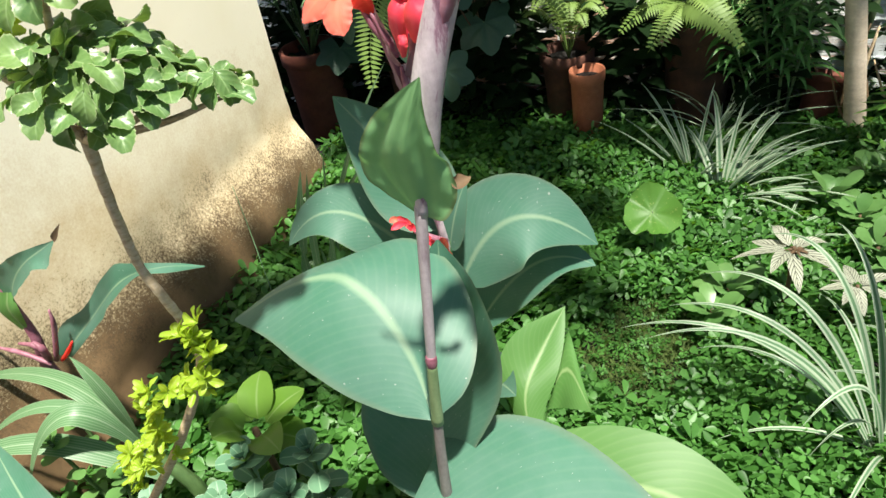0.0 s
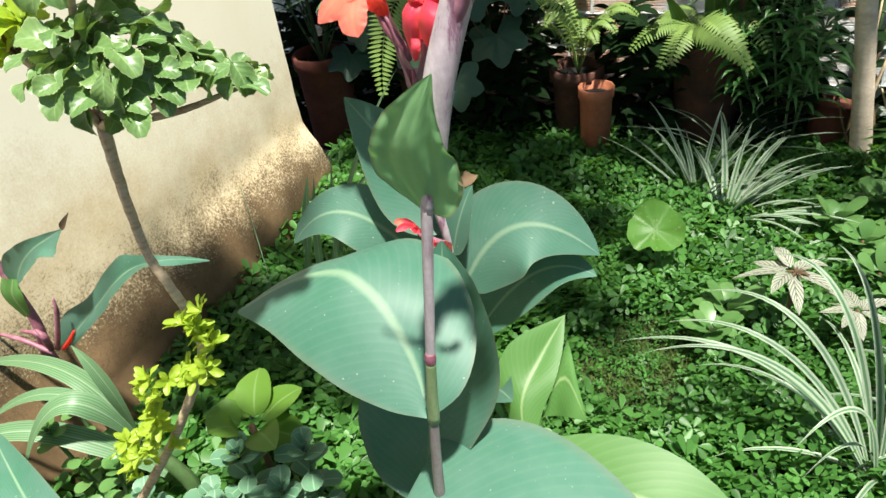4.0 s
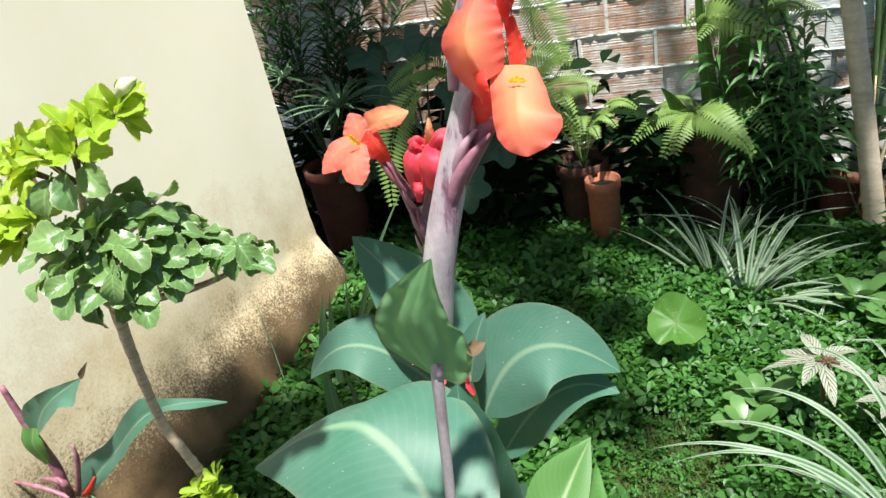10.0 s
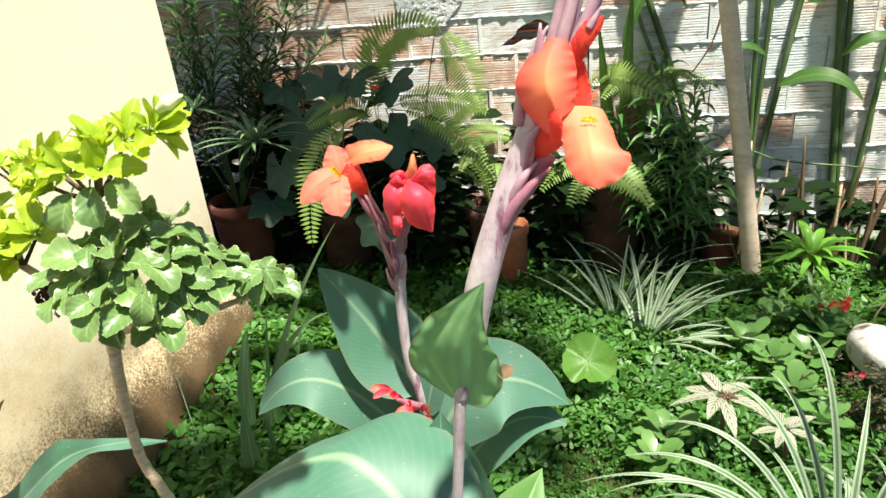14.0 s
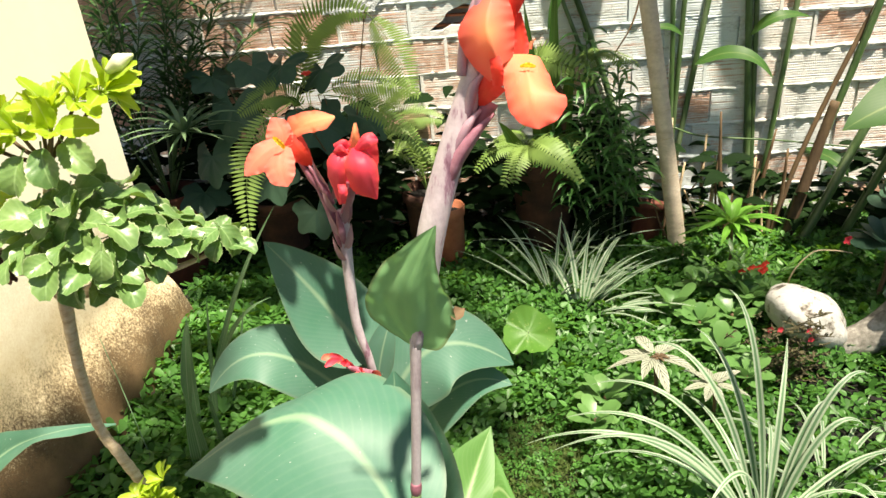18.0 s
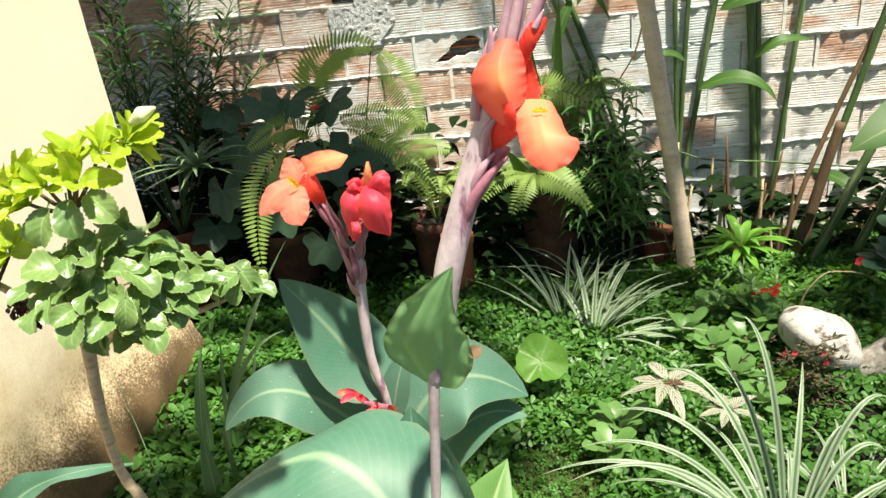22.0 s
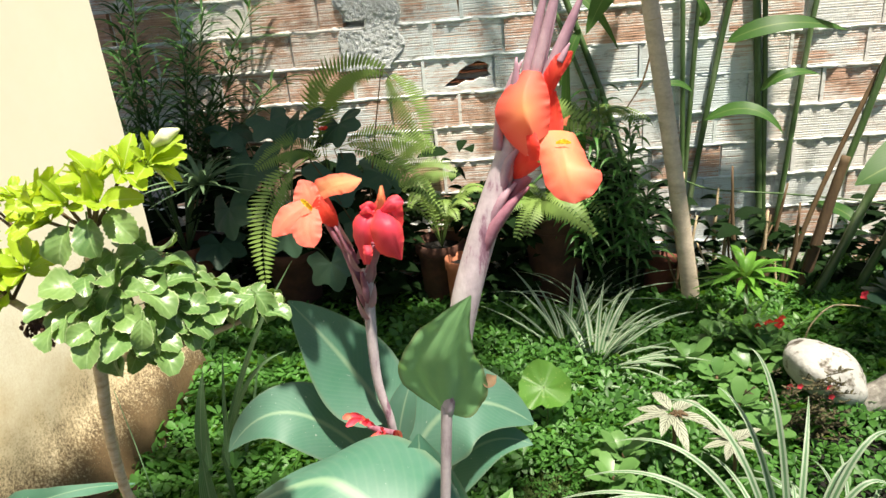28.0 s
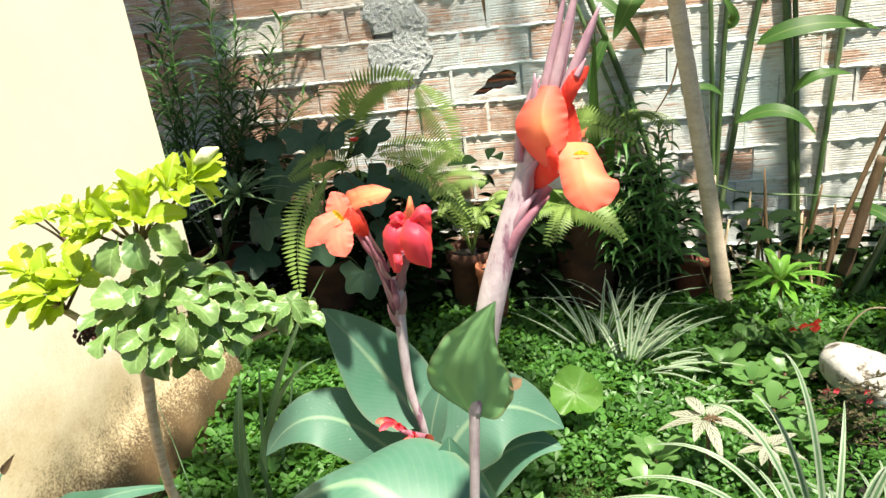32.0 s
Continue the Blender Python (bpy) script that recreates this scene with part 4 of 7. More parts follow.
    for k, (mid, lo, hi, mat) in enumerate([
        ([(-0.026, 1.180, 1.166), (0.007, 1.170, 1.181), (0.044, 1.172, 1.187)],
         [(-0.029, 1.182, 1.168), (-0.025, 1.184, 1.187), (0.014, 1.182, 1.195), (0.043, 1.174, 1.188)],
         [(-0.016, 1.172, 1.160), (-0.000, 1.166, 1.167), (0.029, 1.164, 1.172), (0.044, 1.170, 1.185)], APRICOT),
        ([(-0.036, 1.168, 1.147), (-0.037, 1.174, 1.168), (-0.046, 1.186, 1.188)],
         [(-0.046, 1.166, 1.148), (-0.060, 1.172, 1.164), (-0.053, 1.184, 1.186), (-0.047, 1.186, 1.188)],
         [(-0.023, 1.168, 1.151), (-0.021, 1.174, 1.167), (-0.030, 1.182, 1.183), (-0.045, 1.186, 1.188)], SALMON),
        ([(-0.039, 1.166, 1.155), (-0.065, 1.148, 1.144), (-0.089, 1.138, 1.119)],
         [(-0.050, 1.170, 1.162), (-0.074, 1.160, 1.157), (-0.089, 1.148, 1.137), (-0.091, 1.138, 1.119)],
         [(-0.034, 1.160, 1.143), (-0.051, 1.146, 1.126), (-0.069, 1.140, 1.121), (-0.088, 1.138, 1.118)], SALMON),
        ([(-0.037, 1.164, 1.154), (-0.039, 1.142, 1.130), (-0.030, 1.130, 1.102)],
         [(-0.051, 1.160, 1.151), (-0.061, 1.144, 1.129), (-0.052, 1.132, 1.108), (-0.031, 1.130, 1.102)],
         [(-0.023, 1.160, 1.149), (-0.017, 1.146, 1.132), (-0.019, 1.134, 1.114), (-0.029, 1.130, 1.102)], SALMON),
        ([(-0.003, 1.180, 1.115), (-0.013, 1.168, 1.142), (-0.025, 1.172, 1.165)],
         [(-0.009, 1.180, 1.112), (-0.028, 1.166, 1.130), (-0.037, 1.168, 1.149)],
         [(-0.000, 1.180, 1.120), (-0.002, 1.174, 1.143), (-0.010, 1.176, 1.163)], RED),
        ([(-0.031, 1.156, 1.151), (-0.038, 1.148, 1.165), (-0.042, 1.146, 1.170)],
         [(-0.032, 1.156, 1.148), (-0.038, 1.148, 1.160), (-0.043, 1.146, 1.169)],
         [(-0.029, 1.156, 1.154), (-0.035, 1.148, 1.168), (-0.041, 1.146, 1.172)], STAMEN)]):
        part("petal", blade(mid, lo, hi, 40, 18, 0.02, 0.0012, 70 + k, 0.04, 0.008), mat, f)
    for k in range(7):
        z = 0.965 + 0.021 * k
        a = Vector((0.026 - 0.0035 * max(0, k - 3), 1.188, z))
        side = 1 if k % 2 else -1
        tip = a + Vector((side * 0.016, -0.010, 0.034))
        part("bract", leaf([a + Vector((0, -0.006, -0.012)), a + Vector((side * 0.010, -0.012, 0.004)), tip], 0.013, (side * 0.5, -0.85, 0.1), "lance", 0.5, 0.08, 10, 6, seed=110 + k), DUSTY, c)
    w = part("withered_flower", tube([(0.045, 1.18, 0.735), (0.025, 1.16, 0.755), (0.005, 1.15, 0.775)], [0.005, 0.007, 0.004], 8, 8), HUSK, c, "small withered red flower low on the stalk")
    rnd = random.Random(5)
    for k in range(13):
        a = Vector((0.055 - 0.0055 * k, 1.155, 0.735 + 0.0045 * k))
        d = Vector((rnd.uniform(-0.9, 0.5), rnd.uniform(-0.7, 0), rnd.uniform(-0.3, 0.8))).normalized() * rnd.uniform(0.020, 0.036)
        part("petal", leaf([a, a + d * 0.5 + Vector((0, 0, 0.008)), a + d], 0.012, (0, -0.9, 0.3), "petal", 0.3, 0.2, 8, 4, seed=80 + k), SALMON if k % 4 == 0 else PINK, w)


def canna_side():
    c = thing("canna_plant", (-0.97, 1.12, 0), "small dark-stemmed canna against the house wall", "plant", "cannas")
    part("stem", tube([(-0.90, 1.10, 0), (-0.88, 1.10, 0.22), (-0.955, 1.100, 0.357), (-0.936, 1.100, 0.478), (-0.950, 1.100, 0.622), (-0.953, 1.100, 0.706)], [0.014, 0.013, 0.014, 0.011, 0.008, 0.006], 30), HUSK, c, "dark purple stem")
    part("leaf", blade([(-0.955, 1.100, 0.537), (-0.881, 1.090, 0.632), (-0.795, 1.080, 0.702), (-0.702, 1.090, 0.753)],
                       [(-0.978, 1.100, 0.558), (-0.912, 1.090, 0.659), (-0.810, 1.080, 0.720), (-0.701, 1.090, 0.754)],
                       [(-0.948, 1.100, 0.521), (-0.893, 1.080, 0.598), (-0.837, 1.070, 0.641), (-0.759, 1.060, 0.700), (-0.717, 1.060, 0.708), (-0.706, 1.070, 0.731), (-0.701, 1.090, 0.752)], 24, 10, -0.06, 0.003, 90), CANNA, c)
    part("dry_tip", leaf([(-0.703, 1.090, 0.752), (-0.688, 1.090, 0.766), (-0.661, 1.090, 0.795)], 0.014, (0, -0.9, 0.3), "lance", 0.4, 0.1, 8, 4), DRYCANE, c, "withered brown leaf tip")
    part("leaf_base", blade([(-0.914, 1.090, 0.606), (-0.928, 1.080, 0.565), (-0.935, 1.090, 0.503)], [(-0.944, 1.090, 0.610), (-0.961, 1.080, 0.564), (-0.947, 1.090, 0.495)], [(-0.904, 1.090, 0.607), (-0.896, 1.080, 0.572), (-0.922, 1.090, 0.509)], 14, 8, 0.2, 0.0, 94), CANNA_LIT, c, "pale green clasping leaf base")
    part("leaf", blade([(-0.883, 1.100, 0.416), (-0.756, 1.110, 0.527), (-0.616, 1.110, 0.645), (-0.490, 1.100, 0.699), (-0.389, 1.100, 0.710)],
                       [(-0.910, 1.100, 0.415), (-0.851, 1.110, 0.501), (-0.759, 1.120, 0.559), (-0.653, 1.130, 0.661), (-0.570, 1.120, 0.686), (-0.469, 1.110, 0.704), (-0.388, 1.100, 0.711)],
                       [(-0.861, 1.100, 0.413), (-0.719, 1.090, 0.533), (-0.599, 1.080, 0.642), (-0.531, 1.080, 0.689), (-0.457, 1.090, 0.698), (-0.389, 1.100, 0.708)], 28, 10, 0.06, 0.002, 91), CANNA, c)
    for pts, r in (([(-0.949, 1.090, 0.410), (-0.919, 1.080, 0.459), (-0.969, 1.080, 0.460)], 0.008), ([(-0.923, 1.090, 0.405), (-0.889, 1.070, 0.464), (-0.903, 1.070, 0.483)], 0.009), ([(-0.905, 1.080, 0.404), (-0.969, 1.070, 0.443), (-1.068, 1.070, 0.451)], 0.006), ([(-0.899, 1.090, 0.409), (-0.825, 1.080, 0.531), (-0.811, 1.080, 0.577)], 0.006)):
        part("husk", tube(pts, [r, r * 0.9, r * 0.4], 12, 8, 0.15, 3), HUSK, c)
    part("flower_bud", tube([(-0.866, 1.080, 0.424), (-0.815, 1.070, 0.468), (-0.785, 1.070, 0.501)], [0.004, 0.005, 0.002], 8, 8), RED, c)


canna_near()
canna_far()
canna_side()


# ---- the small tree ----
def small_tree():
    t = thing("small_tree", (-0.60, 0.78, 0), "small tree with glossy scalloped leaves and golden young shoots", "tree")
    trunk = [(-0.64, 0.78, 0), (-0.59, 0.79, 0.2), (-0.38, 0.80, 0.48), (-0.25, 0.80, 0.66), (-0.166, 0.80, 0.80), (-0.158, 0.80, 0.862), (-0.172, 0.80, 0.918), (-0.183, 0.80, 0.955), (-0.181, 0.80, 1.03), (-0.164, 0.795, 1.125)]
    part("trunk", tube(trunk, [0.009, 0.008, 0.0074, 0.0068, 0.0062, 0.006, 0.0058, 0.0056, 0.0056, 0.0068], 90, 10, 0.09, 3), BARK, t, "thin crooked pale brown trunk")
    fork = Vector((-0.164, 0.795, 1.125))
    rnd = random.Random(11)
    stalk = tube([(0, 0, -0.03), (0, 0.12, 0), (0, 0.24, 0.02)], [0.026, 0.020, 0.014], 5, 5)
    greens, golds = [], []
    for s in range(6):
        g = leaf([(0, 0.18, 0), (0.02 * (s % 3 - 1), 0.62, 0.13 + 0.03 * (s % 2)), (0.05 * (s % 3 - 1), 1.0, -0.12 - 0.05 * (s % 3))], 0.56 + 0.06 * (s % 4), (0, 0, 1), "scallop", 0.30 + 0.10 * (s % 3), 0.2, 18, 10, seed=s, teeth=0.045)
        v, f, u = joined([g, stalk])
        greens.append(mesh_of("leaf", v, f, TREE, u))
        g = leaf([(0, 0.12, 0), (0.02 * (s % 3 - 1), 0.6, 0.12), (0.06 * (s % 3 - 1), 1.1, 0.04 - 0.1 * (s % 2))], 0.46 + 0.05 * (s % 3), (0, 0, 1), "scallop", 0.35, 0.16, 15, 8, seed=s + 9, teeth=0.06)
        v, f, u = joined([g, stalk])
        golds.append(mesh_of("golden_leaf", v, f, GOLD, u))

    def set_leaf(name, mesh, base, along, normal, size):
        """One leaf from its base, along and facing the given ways."""
        along = along.normalized()
        side = along.cross(normal).normalized()
        up = side.cross(along)
        m = Matrix((side, along, up)).transposed().to_4x4()
        placed(name, mesh, t, Matrix.Translation(base) @ m @ Matrix.Scale(size, 4))

    def dome(c, radii, count, size, low=-0.45, depth=(0.86, 1.0)):
        """Leaves that lie over one another like shingles on a rounded clump, their tips out and down."""
        c = Vector(c)
        for k in range(count):
            z = 1 - (1 - low) * (k + 0.5) / count
            a, r = 2.399 * k + rnd.uniform(-0.2, 0.2), math.sqrt(max(0, 1 - z * z))
            n = Vector((r * math.cos(a), r * math.sin(a), z))
            if n.z < 0.12 and n.x < -0.12:
                continue
            p = c + Vector((n.x * radii[0], n.y * radii[1], n.z * radii[2])) * rnd.uniform(*depth)
            out = Vector((n.x, n.y, 0)) + Vector((rnd.uniform(-0.7, 0.7), rnd.uniform(-0.7, 0.7), 0))
            along = out + Vector((0, 0, -0.75 * r + 0.3 + rnd.uniform(-0.55, 0.55)))
            normal = n * 0.55 + Vector((rnd.uniform(-0.6, 0.6), rnd.uniform(-0.6, 0.4) - 0.1, 0.6))
            ln = size * rnd.uniform(0.72, 1.18)
            set_leaf("leaf", greens[rnd.randrange(6)], p - along.normalized() * ln * 0.55, along, normal, ln)

    def tuft(p, out, count, size, meshes, name, lift):
        """A rosette of leaves at p about the direction out."""
        q = Vector((0, 0, 1)).rotation_difference(Vector(out).normalized()).to_matrix().to_4x4()
        for k in range(count):
            m = Matrix.Rotation(2.399 * k + rnd.uniform(-0.3, 0.3), 4, "Z") @ Matrix.Rotation(rnd.uniform(*lift), 4, "X") @ Matrix.Rotation(rnd.uniform(-0.35, 0.35), 4, "Y")
            placed(name, meshes[rnd.randrange(6)], t, Matrix.Translation(p) @ q @ m @ Matrix.Scale(size * rnd.uniform(0.75, 1.15), 4))

    # the dense green clump, the lobe that reaches out from it, and the leaves inside
    dome((-0.108, 0.785, 1.186), (0.072, 0.075, 0.062), 110, 0.040, -0.4, (0.72, 1.04))
    dome((-0.108, 0.785, 1.186), (0.050, 0.055, 0.044), 46, 0.038, -0.8, (0.5, 1.0))
    dome((-0.045, 0.805, 1.178), (0.032, 0.04, 0.026), 26, 0.033, -0.3, (0.6, 1.05))
    dome((-0.004, 0.815, 1.166), (0.024, 0.03, 0.020), 18, 0.033, -0.3, (0.6, 1.05))
    for tip in ((-0.12, 0.79, 1.20), (-0.045, 0.805, 1.172), (-0.004, 0.815, 1.16), (-0.15, 0.76, 1.19), (-0.09, 0.75, 1.17), (-0.10, 0.84, 1.19)):
        part("branch", tube([fork, fork.lerp(Vector(tip), 0.55) + Vector((0, 0, -0.006)), tip], [0.0055, 0.0038, 0.0022], 10, 7), BARK, t)
    # the shoot that carries the golden crown, and the side branch
    part("branch", tube([fork, (-0.146, 0.79, 1.210), (-0.128, 0.79, 1.268)], [0.0055, 0.0042, 0.0035], 12, 7), BARK, t)
    part("branch", tube([fork, (-0.186, 0.79, 1.158), (-0.228, 0.79, 1.200), (-0.272, 0.79, 1.216)], [0.0055, 0.0045, 0.0038, 0.003], 16, 7), BARK, t)
    crown = [((-0.156, 0.785, 1.297), (-0.6, -0.2, 0.8)), ((-0.133, 0.775, 1.297), (-0.2, -0.6, 0.8)), ((-0.109, 0.79, 1.311), (0.1, -0.2, 1)), ((-0.084, 0.79, 1.319), (0.5, -0.1, 0.8)), ((-0.066, 0.80, 1.322), (0.9, 0, 0.5)), ((-0.134, 0.81, 1.303), (-0.2, 0.5, 0.8)), ((-0.104, 0.775, 1.297), (0.4, -0.6, 0.6))]
    crown += [((-0.172, 0.785, 1.284), (-0.8, -0.3, 0.5)), ((-0.150, 0.77, 1.284), (-0.4, -0.7, 0.6)), ((-0.165, 0.80, 1.290), (-0.6, 0.2, 0.8))]
    for p, out in crown:
        part("shoot", tube([(-0.128, 0.79, 1.266), Vector((-0.128, 0.79, 1.266)).lerp(Vector(p), 0.5) + Vector((0, 0, -0.003)), p], [0.0022, 0.0018, 0.0014], 7, 6), DRYCANE, t)
        tuft(Vector(p), out, 9, 0.030, golds, "golden_leaf", (0.1, 1.05))
    for along, size in (((0.75, -0.1, 0.45), 0.040), ((0.9, -0.25, 0.15), 0.038), ((0.85, 0.1, 0.3), 0.034)):
        set_leaf("golden_leaf", golds[1], Vector((-0.064, 0.80, 1.323)), Vector(along), Vector((-0.3, -0.5, 0.8)), size)
    part("leaf_bud", tube([(-0.055, 0.800, 1.339), (-0.042, 0.800, 1.346), (-0.029, 0.800, 1.351)], [0.003, 0.0075, 0.0015], 14, 9, 0.03), PALEBUD, t, "pale cream unopened leaf bud")
    for base, along in (((-0.118, 0.775, 1.290), (0.25, -0.5, -0.7)), ((-0.131, 0.77, 1.286), (-0.2, -0.5, -0.75)), ((-0.104, 0.78, 1.291), (0.7, -0.4, -0.5))):
        set_leaf("leaf", greens[2], Vector(base), Vector(along), Vector((0.1, -0.8, 0.6)), 0.040)
    for p, out in (((-0.259, 0.79, 1.216), (-0.3, -0.3, 0.9)), ((-0.229, 0.78, 1.227), (-0.1, -0.5, 0.8)), ((-0.202, 0.79, 1.231), (0.2, -0.2, 0.9)), ((-0.259, 0.80, 1.240), (-0.2, 0, 1)), ((-0.236, 0.80, 1.209), (0, -0.7, 0.5))):
        part("shoot", tube([(-0.228, 0.79, 1.200), Vector((-0.228, 0.79, 1.200)).lerp(Vector(p), 0.5), p], [0.0022, 0.0018, 0.0014], 7, 6), DRYCANE, t)
        tuft(Vector(p), out, 10, 0.036, golds, "golden_leaf", (0.0, 0.9))
    for p in ((-0.237, 0.815, 1.292), (-0.215, 0.82, 1.296), (-0.255, 0.82, 1.29), (-0.195, 0.815, 1.292)):
        part("shoot", tube([(-0.205, 0.81, 1.245), Vector((-0.215, 0.812, 1.265)).lerp(Vector(p), 0.3), p], [0.0016, 0.0013, 0.001], 7, 6), DRYCANE, t)
        tuft(Vector(p), (rnd.uniform(-0.3, 0.3), -0.2, 1), 10, 0.017, golds, "golden_leaf", (0.0, 0.8))
    # bare twigs with tiny dry buds
    for k, (a, b) in enumerate([((-0.175, 0.79, 1.160), (-0.206, 0.785, 1.180)), ((-0.178, 0.79, 1.165), (-0.196, 0.78, 1.165)), ((-0.190, 0.79, 1.178), (-0.214, 0.79, 1.176))]):
        a, b = Vector(a), Vector(b)
        twig = part("twig", tube([a, a.lerp(b, 0.5) + Vector((0, 0, 0.004)), b], [0.002, 0.0016, 0.001], 8, 6), DRYCANE, t)
        for j in range(16):
            o = b + Vector((rnd.gauss(0, 0.006), rnd.gauss(0, 0.006), rnd.gauss(-0.002, 0.005)))
            stalklet = tube([b, b.lerp(o, 0.6) + Vector((0, 0, 0.002)), o], [0.0006, 0.0006, 0.0006], 4, 4)
            part("dry_bud", joined([stalklet, tube([o, o + Vector((0, 0, -0.002)), o + Vector((0, 0, -0.005))], [0.0012, 0.0026, 0.0008], 4, 6)]), ROOTS, twig)
    # golden shoots straight from the crooked lower trunk
    line = spline([(-0.134, 0.780, 0.894), (-0.142, 0.780, 0.818), (-0.252, 0.780, 0.737), (-0.287, 0.780, 0.635), (-0.368, 0.780, 0.583), (-0.372, 0.780, 0.511)], 40)
    for k in range(46):
        c = line[int(39 * (k + rnd.random()) / 46)]
        p = c + Vector((rnd.gauss(0.006, 0.010), rnd.uniform(-0.02, 0.01), rnd.gauss(0, 0.008)))
        tuft(p, (rnd.uniform(-1, 1), rnd.uniform(-0.8, 0.2), 0.7), 7, 0.020, golds, "golden_leaf", (0.0, 1.0))


small_tree()


# ---- ground cover ----
def ground_cover():
    rng = np.random.default_rng(4)
    n = 36000
    x, y = rng.uniform(-1.08, 2.3, n), rng.uniform(0.75, 3.26, n)
    thin = np.hypot((x - 0.33) / 0.17, (y - 1.70) / 0.24)  # a worn patch where little grows
    keep = ((x > 0.1) | (rng.random(n) < 0.62)) & (rng.random(n) < np.clip(thin * 1.1 - 0.1, 0.8, 1)) & ~((x < -0.9) & (y < 2.4) & (rng.random(n) < 0.5)) & ~((x > 0.95) & (y < 2.1) & (rng.random(n) < 0.7))
    x, y = x[keep], y[keep]
    n = len(x)
    hump = np.array([noise.noise((a * 3.1, b * 3.1, 7)) for a, b in zip(x, y)])
    z = 0.040 + 0.035 * hump + rng.uniform(-0.04, 0.04, n)
    z = np.where(np.hypot((x - 0.33) / 0.17, (y - 1.70) / 0.24) < 0.9, z * 0.45, z)
    turn, tx, ty = rng.uniform(0, 2 * np.pi, n), rng.normal(0, 0.5, n), rng.normal(-0.1, 0.5, n)
    size = rng.uniform(0.015, 0.031, n) * np.where(np.hypot((x - 0.33) / 0.17, (y - 1.70) / 0.24) < 0.9, 0.5, 1.0) * np.where(x < 0.1, 1.4, 1.05)
    prof = np.array([(0.08, 0.0, 0.0), (0.45, 0.20, 0.09), (0.80, 0.31, 0.08), (1.05, 0.22, 0.03), (1.14, 0.0, -0.02), (1.05, -0.22, 0.03), (0.80, -0.31, 0.08), (0.45, -0.20, 0.09)])
    verts, faces, k = [], [], 0
    for leaflet, (da, out) in enumerate(((0.55, 1.0), (-0.55, 1.0), (2.3, 0.85), (-2.3, 0.85))):
        a = turn + da + rng.normal(0, 0.12, n)
        loc = prof[None] * (size * out)[:, None, None]
        ca, sa = np.cos(a)[:, None], np.sin(a)[:, None]
        px = loc[..., 0] * ca - loc[..., 1] * sa
        py = loc[..., 0] * sa + loc[..., 1] * ca
        pz = loc[..., 2] + px * tx[:, None] + py * ty[:, None]
        v = np.stack([px + x[:, None], py + y[:, None], pz + z[:, None]], -1).reshape(-1, 3)
        verts.append(v)
        base = k + 8 * np.arange(n)
        faces.append(np.stack([base, base + 1, base + 2, base + 3], -1))
        faces.append(np.stack([base, base + 3, base + 4, base + 5], -1))
        faces.append(np.stack([base, base + 5, base + 6, base + 7], -1))
        k += 8 * n
    me = mesh_of("ground_cover", np.concatenate(verts).tolist(), np.concatenate(faces).tolist(), CARPET)
    tagged(new("ground_cover", me), "dense low carpet of small green clover-like leaves", "ground cover", kind="stuff")


ground_cover()


def moss_patch():
    """Short fine moss and grass over the worn patch."""
    rng = np.random.default_rng(8)
    n = 12000
    r, a = 0.24 * np.sqrt(rng.random(n)), rng.uniform(0, 6.283, n)
    x, y = 0.33 + r * np.cos(a), 1.70 + 1.3 * r * np.sin(a)
    h, d, w = rng.uniform(0.006, 0.022, n), rng.uniform(0, 6.283, n), rng.uniform(0.002, 0.006, n)
    dx, dy = np.cos(d), np.sin(d)
    z = np.array([0.03 * noise.noise((p * 2.2, q * 2.2, 0)) + 0.012 * noise.noise((p * 9, q * 9, 3)) - 0.012 for p, q in zip(x, y)])
    v = np.stack([np.stack([x - dy * w, y + dx * w, z], -1), np.stack([x + dy * w, y - dx * w, z], -1), np.stack([x + dx * h, y + dy * h, z + h], -1)], 1).reshape(-1, 3)
    f = np.arange(3 * n).reshape(-1, 3)
    tagged(new("moss", mesh_of("moss", v.tolist(), f.tolist(), MOSS)), "fine olive moss and short grass on worn soil", "moss", kind="stuff")


moss_patch()


def yellow_flower(at, size):
    f = thing("wild_flower", at, "tiny yellow flower in the ground cover", "flower")
    part("stalk", tube([Vector(at), Vector(at) + Vector((0, 0, 0.06))], [0.001, 0.001], 4, 5), CANE, f)
    for k in range(5):
        a = k * 1.257
        d = Vector((math.cos(a), math.sin(a), 0.5))
        o = Vector(at) + Vector((0, 0, 0.06))
        part("petal", leaf([o, o + d * size * 0.5, o + d * size], size * 0.9, (0, 0, 1), "petal", 0.2, 0, 5, 4, seed=k), GOLD, f)


yellow_flower((0.108, 2.85, 0.02), 0.012)


